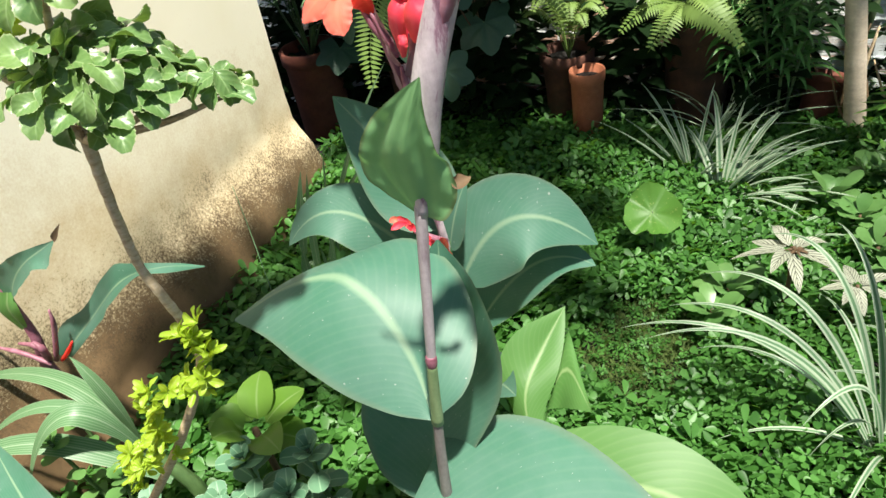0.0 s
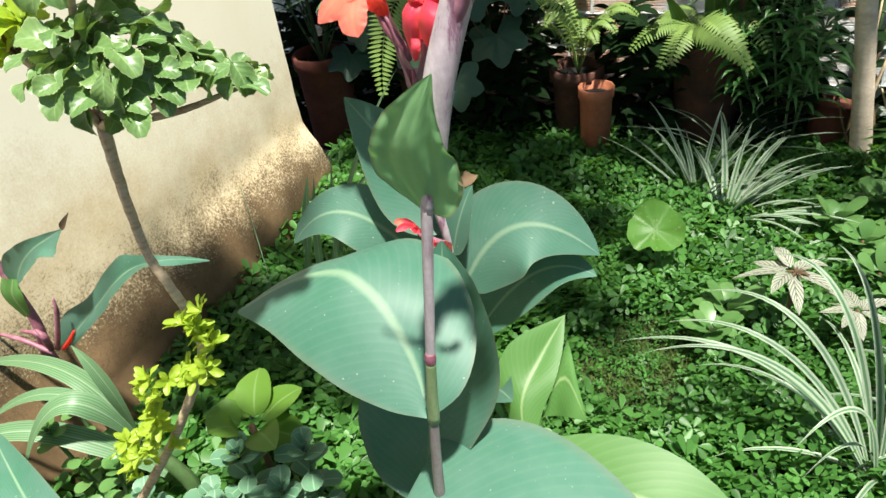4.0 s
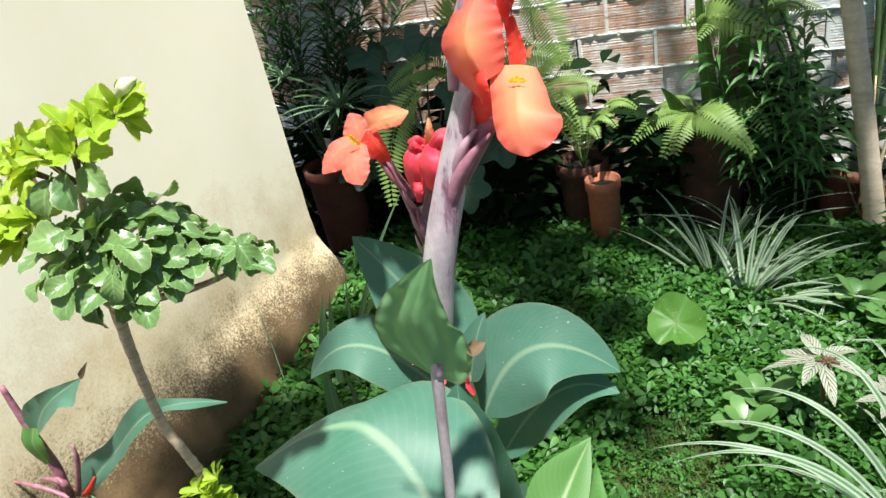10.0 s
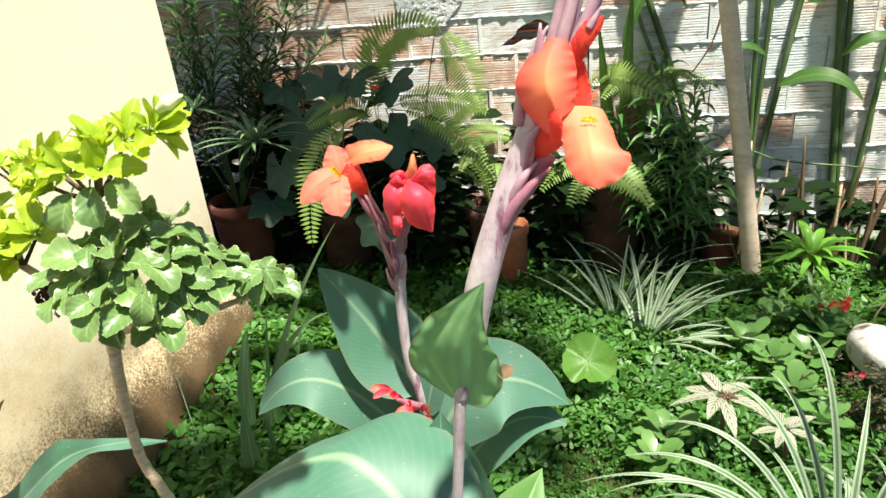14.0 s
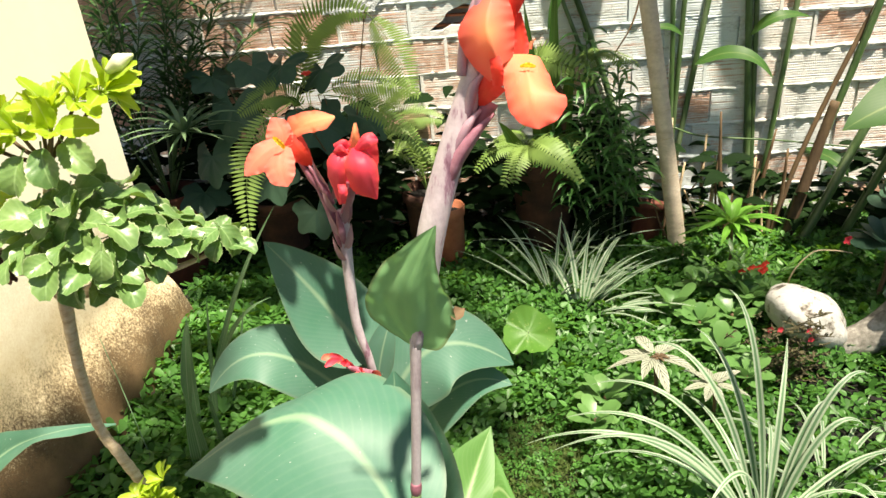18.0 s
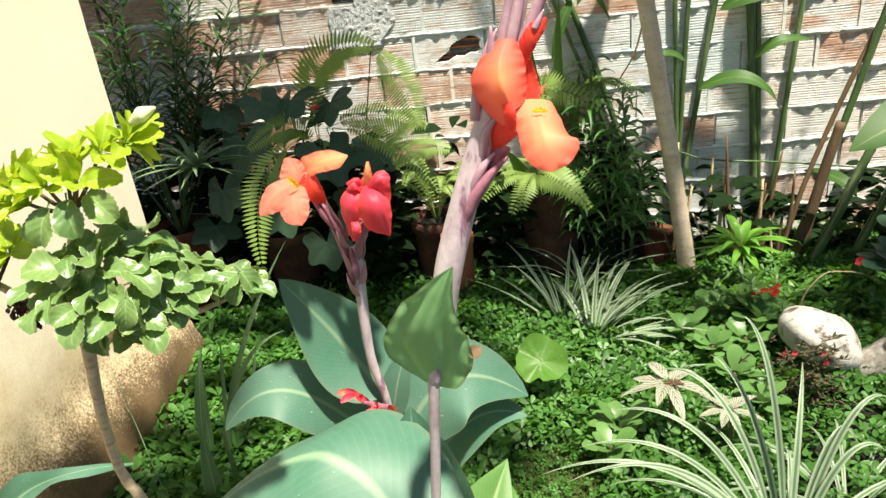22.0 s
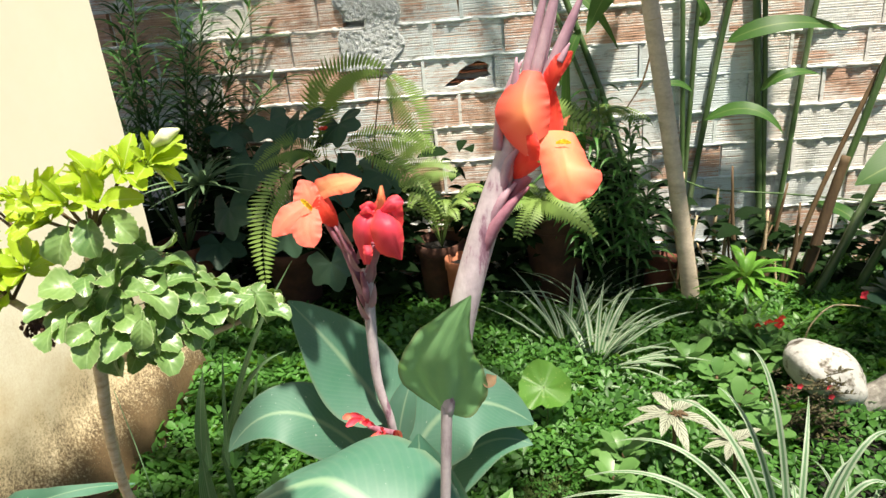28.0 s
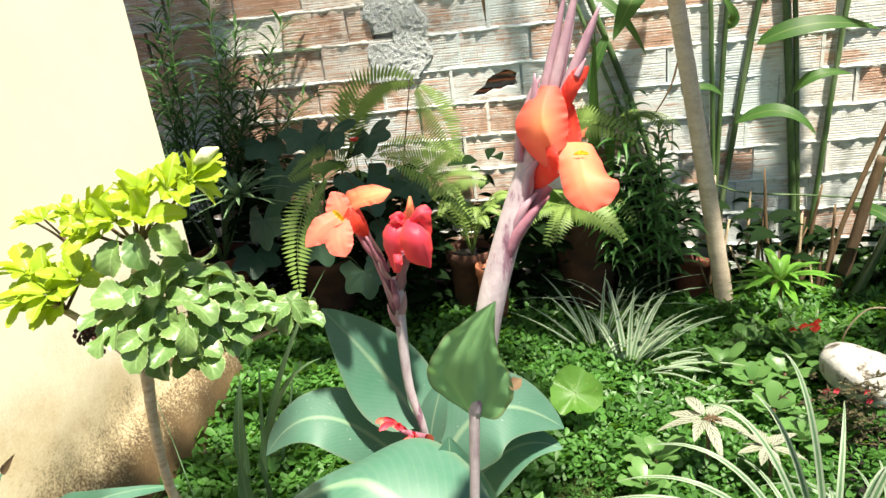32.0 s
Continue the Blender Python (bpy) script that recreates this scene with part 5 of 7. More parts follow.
# ---- pots ----
def pot(name, at, r0, r1, h, mat, label, lip=True, tilt=None, group="clay pots"):
    """A turned pot: outer wall, rim band, thickness and soil."""
    p = thing(name, at, label, "plant pot", group)
    prof = [(r0 * 0.9, 0.0), (r0, 0.006), (r0 + (r1 - r0) * 0.8, h * 0.83)]
    prof += [(r1 * 1.0, h * 0.84), (r1 * 1.07, h * 0.86), (r1 * 1.08, h * 0.985), (r1 * 1.04, h)] if lip else [(r1, h * 0.985), (r1 * 0.98, h)]
    prof += [(r1 * 0.93, h * 0.99), (r1 * 0.9, h * 0.86), (0.004, h * 0.85)]
    sides = 28
    verts = [(at[0] + r * math.cos(6.28318 * j / sides) * (1 + 0.012 * noise.noise((j, z * 9, at[0]))), at[1] + r * math.sin(6.28318 * j / sides), at[2] + z) for r, z in prof for j in range(sides)]
    faces = [(i * sides + j, i * sides + (j + 1) % sides, (i + 1) * sides + (j + 1) % sides, (i + 1) * sides + j) for i in range(len(prof) - 1) for j in range(sides)]
    faces.append(tuple(range(sides))[::-1])
    part("body", (verts, faces, None), mat, p)
    sv = [(at[0], at[1], at[2] + h * 0.9)] + [(at[0] + r1 * 0.9 * math.cos(6.28318 * j / 16), at[1] + r1 * 0.9 * math.sin(6.28318 * j / 16), at[2] + h * 0.88) for j in range(16)]
    part("soil", (sv, [(0, j + 1, (j + 1) % 16 + 1) for j in range(16)], None), SOIL, p)
    if tilt:
        p.rotation_euler = [radians(a) for a in tilt]
    return p


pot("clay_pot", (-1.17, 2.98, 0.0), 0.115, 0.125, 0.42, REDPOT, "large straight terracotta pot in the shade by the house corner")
pot("clay_pot", (0.048, 2.93, 0.0), 0.058, 0.066, 0.30, CLAY, "tall slim orange terracotta pot standing in ground cover")
pot("clay_pot", (-0.05, 3.07, 0.0), 0.085, 0.105, 0.33, DARKPOT, "dark clay pot holding ferns, colour deepened for the shade")
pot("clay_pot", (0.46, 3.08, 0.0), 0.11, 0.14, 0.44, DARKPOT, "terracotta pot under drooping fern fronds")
pot("clay_pot", (0.90, 3.06, 0.02), 0.06, 0.075, 0.18, REDPOT, "small terracotta pot leaning beside the tree trunk", tilt=(-14, 10, 0))
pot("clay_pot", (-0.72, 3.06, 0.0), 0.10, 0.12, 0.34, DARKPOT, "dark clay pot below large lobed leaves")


# ---- ferns ----
def frond(ctrl, width, face, pairs=22, seed=0, fat=0.78):
    """An arching frond: a thin rib with pinnae on both sides, shorter towards the tip."""
    rnd = random.Random(seed)
    face = Vector(face).normalized()
    geos = [tube([bez(ctrl, s) for s in (0, 0.33, 0.66, 1)], [0.0022, 0.0016, 0.001, 0.0005], 14, 5)]
    step = sum((bez(ctrl, (k + 1) / 20) - bez(ctrl, k / 20)).length for k in range(20)) * 0.83 / pairs
    for k in range(pairs):
        s = 0.16 + 0.83 * k / pairs
        p = bez(ctrl, s)
        t = (bez(ctrl, min(1, s + 0.03)) - bez(ctrl, s - 0.03)).normalized()
        side = t.cross(face).normalized()
        up = side.cross(t)
        ln = width / 2 * min(1, 0.35 + 3.2 * (s - 0.16)) * (1 - max(0, s - 0.55) / 0.47) ** 0.65 + 0.004
        for sg in (1, -1):
            d = (side * sg + t * 0.32 - up * 0.1).normalized()
            q = p + d * ln * rnd.uniform(0.88, 1.05)
            geos.append(leaf([p, p.lerp(q, 0.5) + up * 0.003, q - up * ln * 0.12], step * fat, up, "lance", 0.1, 0, 4, 2, seed=k))
    return joined(geos)


def fern(at, fronds, label, width=0.12, mat=FERN, pairs=25):
    f = thing("fern", at, label, "fern", "potted ferns")
    for k, (mid, tip, face) in enumerate(fronds):
        part("frond", frond([at, mid, tip], width * (0.9 + 0.2 * ((k * 7) % 3) / 2), face, pairs, seed=k, fat=0.75), mat, f)
    return f


def ring_fern(at, count, reach, height, label, seed, width, droop=0.3, centre=0.0, spread=6.28, extra=()):
    rnd = random.Random(seed)
    at = Vector(at)
    out = list(extra)
    for k in range(count):
        a = centre + spread * (k / count - 0.5) + rnd.uniform(-0.2, 0.2)
        r, h = reach * rnd.uniform(0.7, 1.1), height * rnd.uniform(0.7, 1.1)
        d = Vector((math.cos(a), math.sin(a), 0))
        if at.y + d.y * r > WALL_Y - 0.04:
            d.y *= max(0.0, WALL_Y - 0.05 - at.y) / (abs(d.y) * r + 1e-6)
        out.append((at + d * r * 0.45 + Vector((0, 0, h * 1.25)), at + d * r + Vector((0, 0, h * (1 - droop * 2))), (-d.x * 0.4, -d.y * 0.4 - 0.25, 1)))
    return fern(tuple(at), out, label, width)


big_fern = thing("fern", (-0.36, 2.98, 0.40), "large fern arching over the lobed leaves before the brick wall", "fern", "potted ferns")
for k, (ctrl, width, face) in enumerate([
        ([(-0.473, 2.950, 0.706), (-0.552, 2.930, 1.020), (-0.365, 2.920, 1.177), (-0.175, 2.900, 1.098)], 0.20, (0, -0.9, 0.3)),
        ([(-0.195, 2.900, 1.111), (-0.138, 2.900, 1.052), (-0.064, 2.880, 0.920), (-0.044, 2.860, 0.784)], 0.19, (0.3, -0.85, 0.3)),
        ([(-0.445, 2.600, 0.861), (-0.542, 2.450, 0.848), (-0.588, 2.350, 0.708), (-0.565, 2.280, 0.505)], 0.135, (0.25, -0.95, 0.15)),
        ([(-0.398, 2.900, 0.809), (-0.240, 2.800, 0.844), (-0.073, 2.750, 0.733), (0.009, 2.750, 0.562)], 0.11, (0.2, -0.6, 0.7)),
        ([(-0.421, 2.900, 0.811), (-0.297, 2.900, 0.869), (-0.140, 2.900, 0.855), (-0.014, 2.900, 0.776)], 0.15, (0.1, -0.8, 0.5)),
        ([(-0.459, 2.900, 0.720), (-0.513, 2.850, 0.878), (-0.590, 2.800, 0.875), (-0.706, 2.750, 0.786)], 0.15, (-0.2, -0.8, 0.5)),
        ([(-0.305, 3.000, 0.602), (-0.240, 3.000, 0.720), (-0.158, 3.000, 0.809), (-0.042, 3.000, 0.799)], 0.17, (0.2, -0.7, 0.6)),
        ([(-0.284, 3.000, 0.575), (-0.173, 2.980, 0.672), (-0.048, 2.960, 0.715), (0.063, 2.950, 0.661)], 0.15, (0.2, -0.7, 0.6)),
        ([(-0.480, 2.980, 0.697), (-0.493, 3.000, 0.932), (-0.435, 3.050, 1.055), (-0.532, 3.050, 1.041)], 0.15, (0, -0.9, 0.3))]):
    part("leaf_stalk", tube([(-0.36, 2.98, 0.36), Vector((-0.36, 2.98, 0.40)).lerp(Vector(ctrl[0]), 0.6), ctrl[0]], [0.003, 0.003, 0.0022], 8, 6), DRYCANE, big_fern)
    part("frond", frond(ctrl, width, face, 32, seed=60 + k, fat=0.80), FERN, big_fern, "bright hanging frond" if k == 2 else "")
ring_fern((-0.04, 3.05, 0.30), 10, 0.22, 0.34, "light green fern in a dark clay pot", 2, 0.085, 0.15, -1.57, 5.8)
pot_fern = ring_fern((0.44, 3.06, 0.42), 8, 0.30, 0.20, "fern with bright drooping fronds in a terracotta pot", 3, 0.12, 0.45, -1.2, 5.0,
          extra=[((0.40, 2.82, 0.74), (0.60, 2.74, 0.42), (0.2, -0.7, 0.7)), ((0.40, 2.95, 0.62), (0.28, 2.82, 0.40), (0, -0.7, 0.7))])
hanging_fern = ring_fern((0.60, 3.12, 0.80), 9, 0.26, 0.12, "fern hanging before the brick wall among canes", 5, 0.10, 0.5, -1.57, 5.0)


part("frond", frond([(0.44, 3.06, 0.42), (0.321, 2.850, 0.622), (0.493, 2.780, 0.593), (0.583, 2.740, 0.442)], 0.15, (0.1, -0.85, 0.5), 24, 31, 0.95), FERN, pot_fern, "bright arching frond")
part("frond", frond([(0.60, 3.12, 0.80), (0.291, 3.000, 0.871), (0.492, 2.950, 0.920), (0.672, 2.920, 0.772)], 0.16, (0.0, -0.95, 0.25), 24, 32, 0.8), FERN, hanging_fern, "bright arching frond")


# ---- leafy plants by the wall ----
def lobed_geo(size, seed):
    """A broad palmate leaf with five to seven pointed lobes, its stalk end at the origin, lying in xy."""
    rnd = random.Random(seed)
    rim, n = [], 42
    for k in range(n):
        a = -2.6 + 5.2 * k / (n - 1)
        r = size * (0.87 + 0.13 * math.cos(6 * a)) * (1 - 0.12 * abs(a) / 2.6) * rnd.uniform(0.97, 1.03)
        rim.append((r * math.sin(a), r * math.cos(a)))
    verts, uvs, faces = [(0, 0, 0)], [(0.5, 0.0)], []
    for f in (0.34, 0.68, 1.0):
        for k, (x, y) in enumerate(rim):
            a = -2.6 + 5.2 * k / (n - 1)
            verts.append((x * f, y * f, size * (0.12 * f - 0.22 * f * f) - size * 0.05 * math.cos(6 * a) * f + size * 0.015 * math.sin(k * 1.7) * f))
            uvs.append((0.5 + (x / size) * f * 0.5, f * 0.9))
    for k in range(n - 1):
        faces.append((0, 1 + k + 1, 1 + k))
        for j in (0, n):
            faces.append((j + 1 + k, j + 2 + k, j + n + 2 + k, j + n + 1 + k))
    return verts, faces, uvs


def undergrowth():
    """Plants that fill the foot of the brick wall between the pots, their leaves near black to hold its shade."""
    rnd = random.Random(77)
    geos = []
    for k in range(4600):
        x, y = rnd.uniform(-1.5, 2.1), rnd.uniform(2.98, 3.24)
        if min(math.hypot(x - a, y - b) for a, b in ((-1.17, 2.98), (0.048, 2.93), (-0.05, 3.07), (0.46, 3.08), (0.90, 3.06), (-0.72, 3.06))) < 0.14:
            continue
        if x > 1.0 and rnd.random() < 0.84:
            continue
        top = (0.12 if -0.35 < x < 0.95 else 0.0) + (0.14 if 0.52 < x < 1.0 else 0.0) + 0.34 + 0.16 * noise.noise((x * 3, 0, 0)) + (0.22 if x < -0.55 else 0.0) + (0.24 if -1.05 < x < 0.08 else 0.0)
        z = rnd.uniform(0.0, max(0.12, top))
        a, ln = rnd.uniform(0, 6.28), rnd.uniform(0.07, 0.16)
        d = Vector((math.cos(a), -abs(math.sin(a)) * 0.8, rnd.uniform(0.0, 0.8))).normalized()
        p = Vector((x, y, z))
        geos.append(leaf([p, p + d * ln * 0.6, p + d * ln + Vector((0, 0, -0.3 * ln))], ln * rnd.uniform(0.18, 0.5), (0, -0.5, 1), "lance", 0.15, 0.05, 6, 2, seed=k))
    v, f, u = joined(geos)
    tagged(new("undergrowth", mesh_of("undergrowth", v, f, SHADELEAF, u)), "plants along the foot of the wall, leaves darkened for the shade", "undergrowth", kind="stuff")


undergrowth()


def lobed_plant():
    at = (-0.72, 3.06, 0.29)
    p = thing("lobed_plant", at, "plant with big dark green lobed leaves and tiny red flower", "plant")
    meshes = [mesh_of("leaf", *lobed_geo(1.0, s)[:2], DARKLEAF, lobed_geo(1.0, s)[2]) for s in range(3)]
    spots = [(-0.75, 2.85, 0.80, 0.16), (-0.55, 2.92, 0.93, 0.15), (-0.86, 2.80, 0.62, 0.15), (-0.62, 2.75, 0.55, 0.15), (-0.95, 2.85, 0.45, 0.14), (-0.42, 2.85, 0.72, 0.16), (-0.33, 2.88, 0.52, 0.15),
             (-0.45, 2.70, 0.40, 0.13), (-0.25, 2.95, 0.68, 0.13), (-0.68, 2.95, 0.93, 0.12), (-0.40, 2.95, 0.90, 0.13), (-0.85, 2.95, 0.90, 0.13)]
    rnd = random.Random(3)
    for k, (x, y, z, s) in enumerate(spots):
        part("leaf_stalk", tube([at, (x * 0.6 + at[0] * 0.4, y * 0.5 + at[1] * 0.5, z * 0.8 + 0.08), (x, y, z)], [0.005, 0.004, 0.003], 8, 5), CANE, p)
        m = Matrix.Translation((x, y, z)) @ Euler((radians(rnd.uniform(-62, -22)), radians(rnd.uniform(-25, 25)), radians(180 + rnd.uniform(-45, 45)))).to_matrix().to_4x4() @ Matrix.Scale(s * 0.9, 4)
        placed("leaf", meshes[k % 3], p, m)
    o = Vector((-0.44, 2.85, 0.90))
    part("flower_stalk", tube([at, (-0.55, 2.95, 0.7), o], [0.003, 0.002, 0.0015], 8, 5), CANE, p)
    for k in range(8):
        d = Vector((math.cos(k * 2.4), math.sin(k * 2.4), 0.6 + 0.3 * (k % 2))).normalized() * 0.022
        part("petal", leaf([o, o + d * 0.5, o + d], 0.014, (0, -0.5, 1), "petal", 0.1, 0, 5, 4, seed=k), RED, p)


lobed_plant()


def rosette(name, at, count, length, width, mat, label, category, seed, shape="strap", rise=(0.3, 1.2), droop=0.5, stem=0.0, cup=0.2, group="", part_name="leaf", centre=None, spread=6.28):
    """A tuft of arching leaves from one root, each leaf a part."""
    rnd = random.Random(seed)
    p = thing(name, at, label, category, group)
    o = Vector(at) + Vector((0, 0, stem))
    if stem:
        part("stem", tube([Vector(at), Vector(at).lerp(o, 0.5) + Vector((0.01, 0, 0)), o], [0.004 + width * 0.06, 0.004 + width * 0.05, 0.003 + width * 0.05], 8, 7), DRYCANE, p)
    for k in range(count):
        a = 2.399 * k if centre is None else centre + spread * rnd.uniform(-0.5, 0.5)
        el = rise[0] + (rise[1] - rise[0]) * (k / count) + rnd.uniform(-0.1, 0.1)
        ln = length * rnd.uniform(0.7, 1.1)
        d = Vector((math.cos(a) * math.cos(el), math.sin(a) * math.cos(el), math.sin(el)))
        mid = o + d * ln * 0.6
        tip = mid + Vector((d.x, d.y, d.z * (1 - 2 * droop) - droop * 0.6)).normalized() * ln * 0.45
        tip.y = min(tip.y, WALL_Y - 0.03)
        tip.z = max(tip.z, 0.02)
        start = o + Vector((math.cos(a), math.sin(a), 0)) * width * 0.3
        part(part_name, leaf([start, mid, tip], width * rnd.uniform(0.8, 1.15), Vector((-d.x * 0.5, -d.y * 0.5, 1)), shape, cup, 0.02, 12, 4, seed=seed * 50 + k, twist=rnd.uniform(-25, 25)), mat, p)
    return p


rosette("spider_plant", (-1.20, 2.85, 0.86), 26, 0.24, 0.018, SPIDER, "rosette of thin arching leaves above the house-corner pot", "plant", 20, rise=(-0.2, 1.2), droop=0.45)
rosette("spider_plant", (-0.93, 2.76, 0.74), 40, 0.25, 0.018, SPIDER, "spider plant with thin arching leaves in a large pot", "plant", 21, rise=(-0.1, 1.2), droop=0.45)
clump = rosette("striped_grass", (0.87, 1.46, 0.0), 14, 0.58, 0.0135, VARIEG, "clump of arching pale grass with white edges", "grass", 22, rise=(0.35, 1.3), droop=0.6, group="striped grass clumps", part_name="blade")
for k, tip in enumerate([(0.30, 1.50, 0.276), (0.356, 1.45, 0.297), (0.40, 1.60, 0.266), (0.475, 1.65, 0.329), (0.769, 1.60, 0.62), (0.72, 1.65, 0.487), (0.983, 1.75, 0.38), (1.121, 1.60, 0.365), (1.079, 1.50, 0.293), (1.048, 1.60, 0.278), (0.60, 1.70, 0.41), (0.64, 1.25, 0.30)]):
    tip = Vector(tip)
    root = Vector((0.87, 1.46, 0.0)) + (tip - Vector((0.87, 1.46, 0.0))) * 0.06
    high = root.lerp(tip, 0.42)
    high.z = tip.z + (0.16 if abs(tip.x - 0.85) > 0.15 else 0.0)
    part("blade", leaf([root, high, tip], 0.0165, (-0.1, -0.4, 0.9), "strap", 0.2, 0.02, 18, 4, seed=k), VARIEG, clump)
rosette("striped_grass", (1.06, 1.58, 0.0), 24, 0.50, 0.013, VARIEG, "clump of arching green grass with white edges", "grass", 25, rise=(0.1, 1.15), droop=0.62, group="striped grass clumps", part_name="blade")
rosette("striped_grass", (0.46, 2.58, 0.0), 16, 0.42, 0.018, VARIEG, "loose tuft of upright pale striped grass blades", "grass", 17, rise=(0.5, 1.45), droop=0.3, group="striped grass clumps", part_name="blade", centre=0.9, spread=4.2)
rosette("striped_grass", (0.55, 2.46, 0.0), 32, 0.42, 0.021, VARIEG, "clump of pale striped grass spreading over ground cover", "grass", 23, rise=(0.3, 1.35), droop=0.35, group="striped grass clumps", part_name="blade", centre=0.35, spread=3.4)
rosette("striped_grass", (0.56, 2.95, 0.0), 30, 0.42, 0.012, VARIEG, "sparse thin striped grass in the shade before pots", "grass", 24, rise=(0.5, 1.4), droop=0.35, group="striped grass clumps", part_name="blade")
rosette("striped_grass", (0.72, 2.22, 0.0), 18, 0.28, 0.016, VARIEG, "small clump of striped grass behind the begonia", "grass", 26, rise=(0.2, 1.0), droop=0.5, group="striped grass clumps", part_name="blade")
rosette("bright_bromeliad", (1.15, 2.70, 0.0), 28, 0.205, 0.033, BROM, "bright green rosette plant with lance leaves on a short stem", "plant", 27, "lance", (-0.3, 1.2), 0.5, stem=0.26)
begonia = rosette("begonia", (0.69, 1.90, 0.0), 9, 0.13, 0.043, BEGONIA, "begonia with pale silvery leaves and dark veins", "plant", 28, "canna", (-0.35, 0.5), 0.75, stem=0.23)
part("bracts", joined([tube([(0.70, 1.89, 0.22), (0.70 + 0.012 * math.cos(k), 1.885 + 0.012 * math.sin(k), 0.238), (0.70 + 0.028 * math.cos(k), 1.88 + 0.022 * math.sin(k), 0.236)], [0.002, 0.004, 0.001], 5, 5) for k in range(9)]), DRYCANE, begonia, "dry brown bracts at the heart")
rosette("begonia", (0.84, 1.83, 0.0), 10, 0.095, 0.032, BEGONIA, "smaller silvery begonia half hidden by grass", "plant", 29, "canna", (-0.5, 0.6), 0.4, stem=0.18)
# Seeds from 36 take the dark leaf, shade put into their colour.
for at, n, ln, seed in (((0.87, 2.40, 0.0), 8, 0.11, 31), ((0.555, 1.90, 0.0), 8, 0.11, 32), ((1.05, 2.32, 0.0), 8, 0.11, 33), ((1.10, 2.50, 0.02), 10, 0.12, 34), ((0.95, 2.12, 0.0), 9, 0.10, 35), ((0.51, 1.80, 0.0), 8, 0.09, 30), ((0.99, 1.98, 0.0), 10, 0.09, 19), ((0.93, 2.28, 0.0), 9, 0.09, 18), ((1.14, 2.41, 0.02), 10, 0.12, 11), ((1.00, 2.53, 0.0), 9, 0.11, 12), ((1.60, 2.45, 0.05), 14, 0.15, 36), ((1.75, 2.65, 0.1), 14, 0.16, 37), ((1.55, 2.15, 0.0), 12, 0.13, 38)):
    rosette("jade_plant", at, n + 3, ln * 0.85, ln * 0.50, JADE if seed < 36 else DARKLEAF, "low plant with thick rounded green leaves" if seed < 36 else "round-leaved shrub, leaf colour darkened for the shade", "plant", seed, "spatula", (-0.1, 0.95), 0.12, stem=0.09 if seed < 36 else 0.22, cup=0.08, group="round-leaved plants")


def round_leaf():
    at = Vector((0.34, 2.11, 0.0))
    p = thing("round_leaf_plant", tuple(at), "single bright green round leaf above the ground cover", "plant")
    part("leaf_stalk", tube([at, at + Vector((0.01, -0.01, 0.1)), at + Vector((0, 0, 0.19))], [0.003, 0.003, 0.002], 8, 6), CANE, p)
    verts, faces, uvs, n = [tuple(at + Vector((0, 0, 0.185)))], [], [(0.5, 0)], 36
    up = Matrix.Rotation(radians(38), 3, "X")
    for ring in (0.35, 0.7, 1.0):
        for k in range(n):
            a = 2 * math.pi * k / n
            r = 0.083 * ring * (1 + 0.06 * math.cos(3 * a + 1) * ring + 0.025 * math.sin(11 * a) * ring - 0.24 * math.exp(-((a - 4.5) / 0.22) ** 2) * ring)
            v = up @ Vector((r * math.cos(a), r * math.sin(a), 0.018 * ring ** 2 + 0.010 * ring ** 2 * math.sin(4 * a + 0.6) + 0.003 * ring * math.sin(9 * a)))
            verts.append(tuple(at + Vector((0, 0, 0.185)) + v))
            uvs.append((0.62 + 0.3 * ring * abs(math.sin(1.5 * a)), ring))
    faces += [(0, 1 + k, 1 + (k + 1) % n) for k in range(n)]
    for r in range(2):
        faces += [(1 + r * n + k, 1 + (r + 1) * n + k, 1 + (r + 1) * n + (k + 1) % n, 1 + r * n + (k + 1) % n) for k in range(n)]
    part("leaf", (verts, faces, uvs), ROUND, p)


round_leaf()


# ---- plants among the pots ----
def leafy(parent, pts, count, length, width, mat, seed, hang=0.4, start=0.2, stem=0.004, out=0.9, bark=None, name="foliage"):
    """A stem with narrow leaves all round it: the stem is one part, its leaves another."""
    rnd = random.Random(seed)
    line = spline(pts, 24)
    part("stem", tube(pts, [stem, stem * 0.8, stem * 0.4], 14, 6), bark or CANE, parent)
    geos = []
    for k in range(count):
        u = start + (1 - start) * (k + rnd.random()) / count
        i = min(int(u * 23), 22)
        p = line[i].lerp(line[i + 1], u * 23 - i)
        t = (line[i + 1] - line[i]).normalized()
        a = 2.399 * k + rnd.uniform(-0.4, 0.4)
        d = Vector((math.cos(a) * out, math.sin(a) * out, 0.25)) + t * 0.5
        d.normalize()
        ln = length * rnd.uniform(0.6, 1.15)
        mid, tip = p + d * ln * 0.55, p + d * ln * 0.9 + Vector((0, 0, -hang * ln))
        mid.y, tip.y = min(mid.y, WALL_Y - 0.02), min(tip.y, WALL_Y - 0.015)
        geos.append(leaf([p, mid, tip], width * rnd.uniform(0.8, 1.2), Vector((-d.x * 0.3, -0.2 - d.y * 0.3, 1)), "lance", 0.15, 0.03, 6, 2, seed=k, twist=rnd.uniform(-30, 30)))
    return part(name, joined(geos), mat, parent)


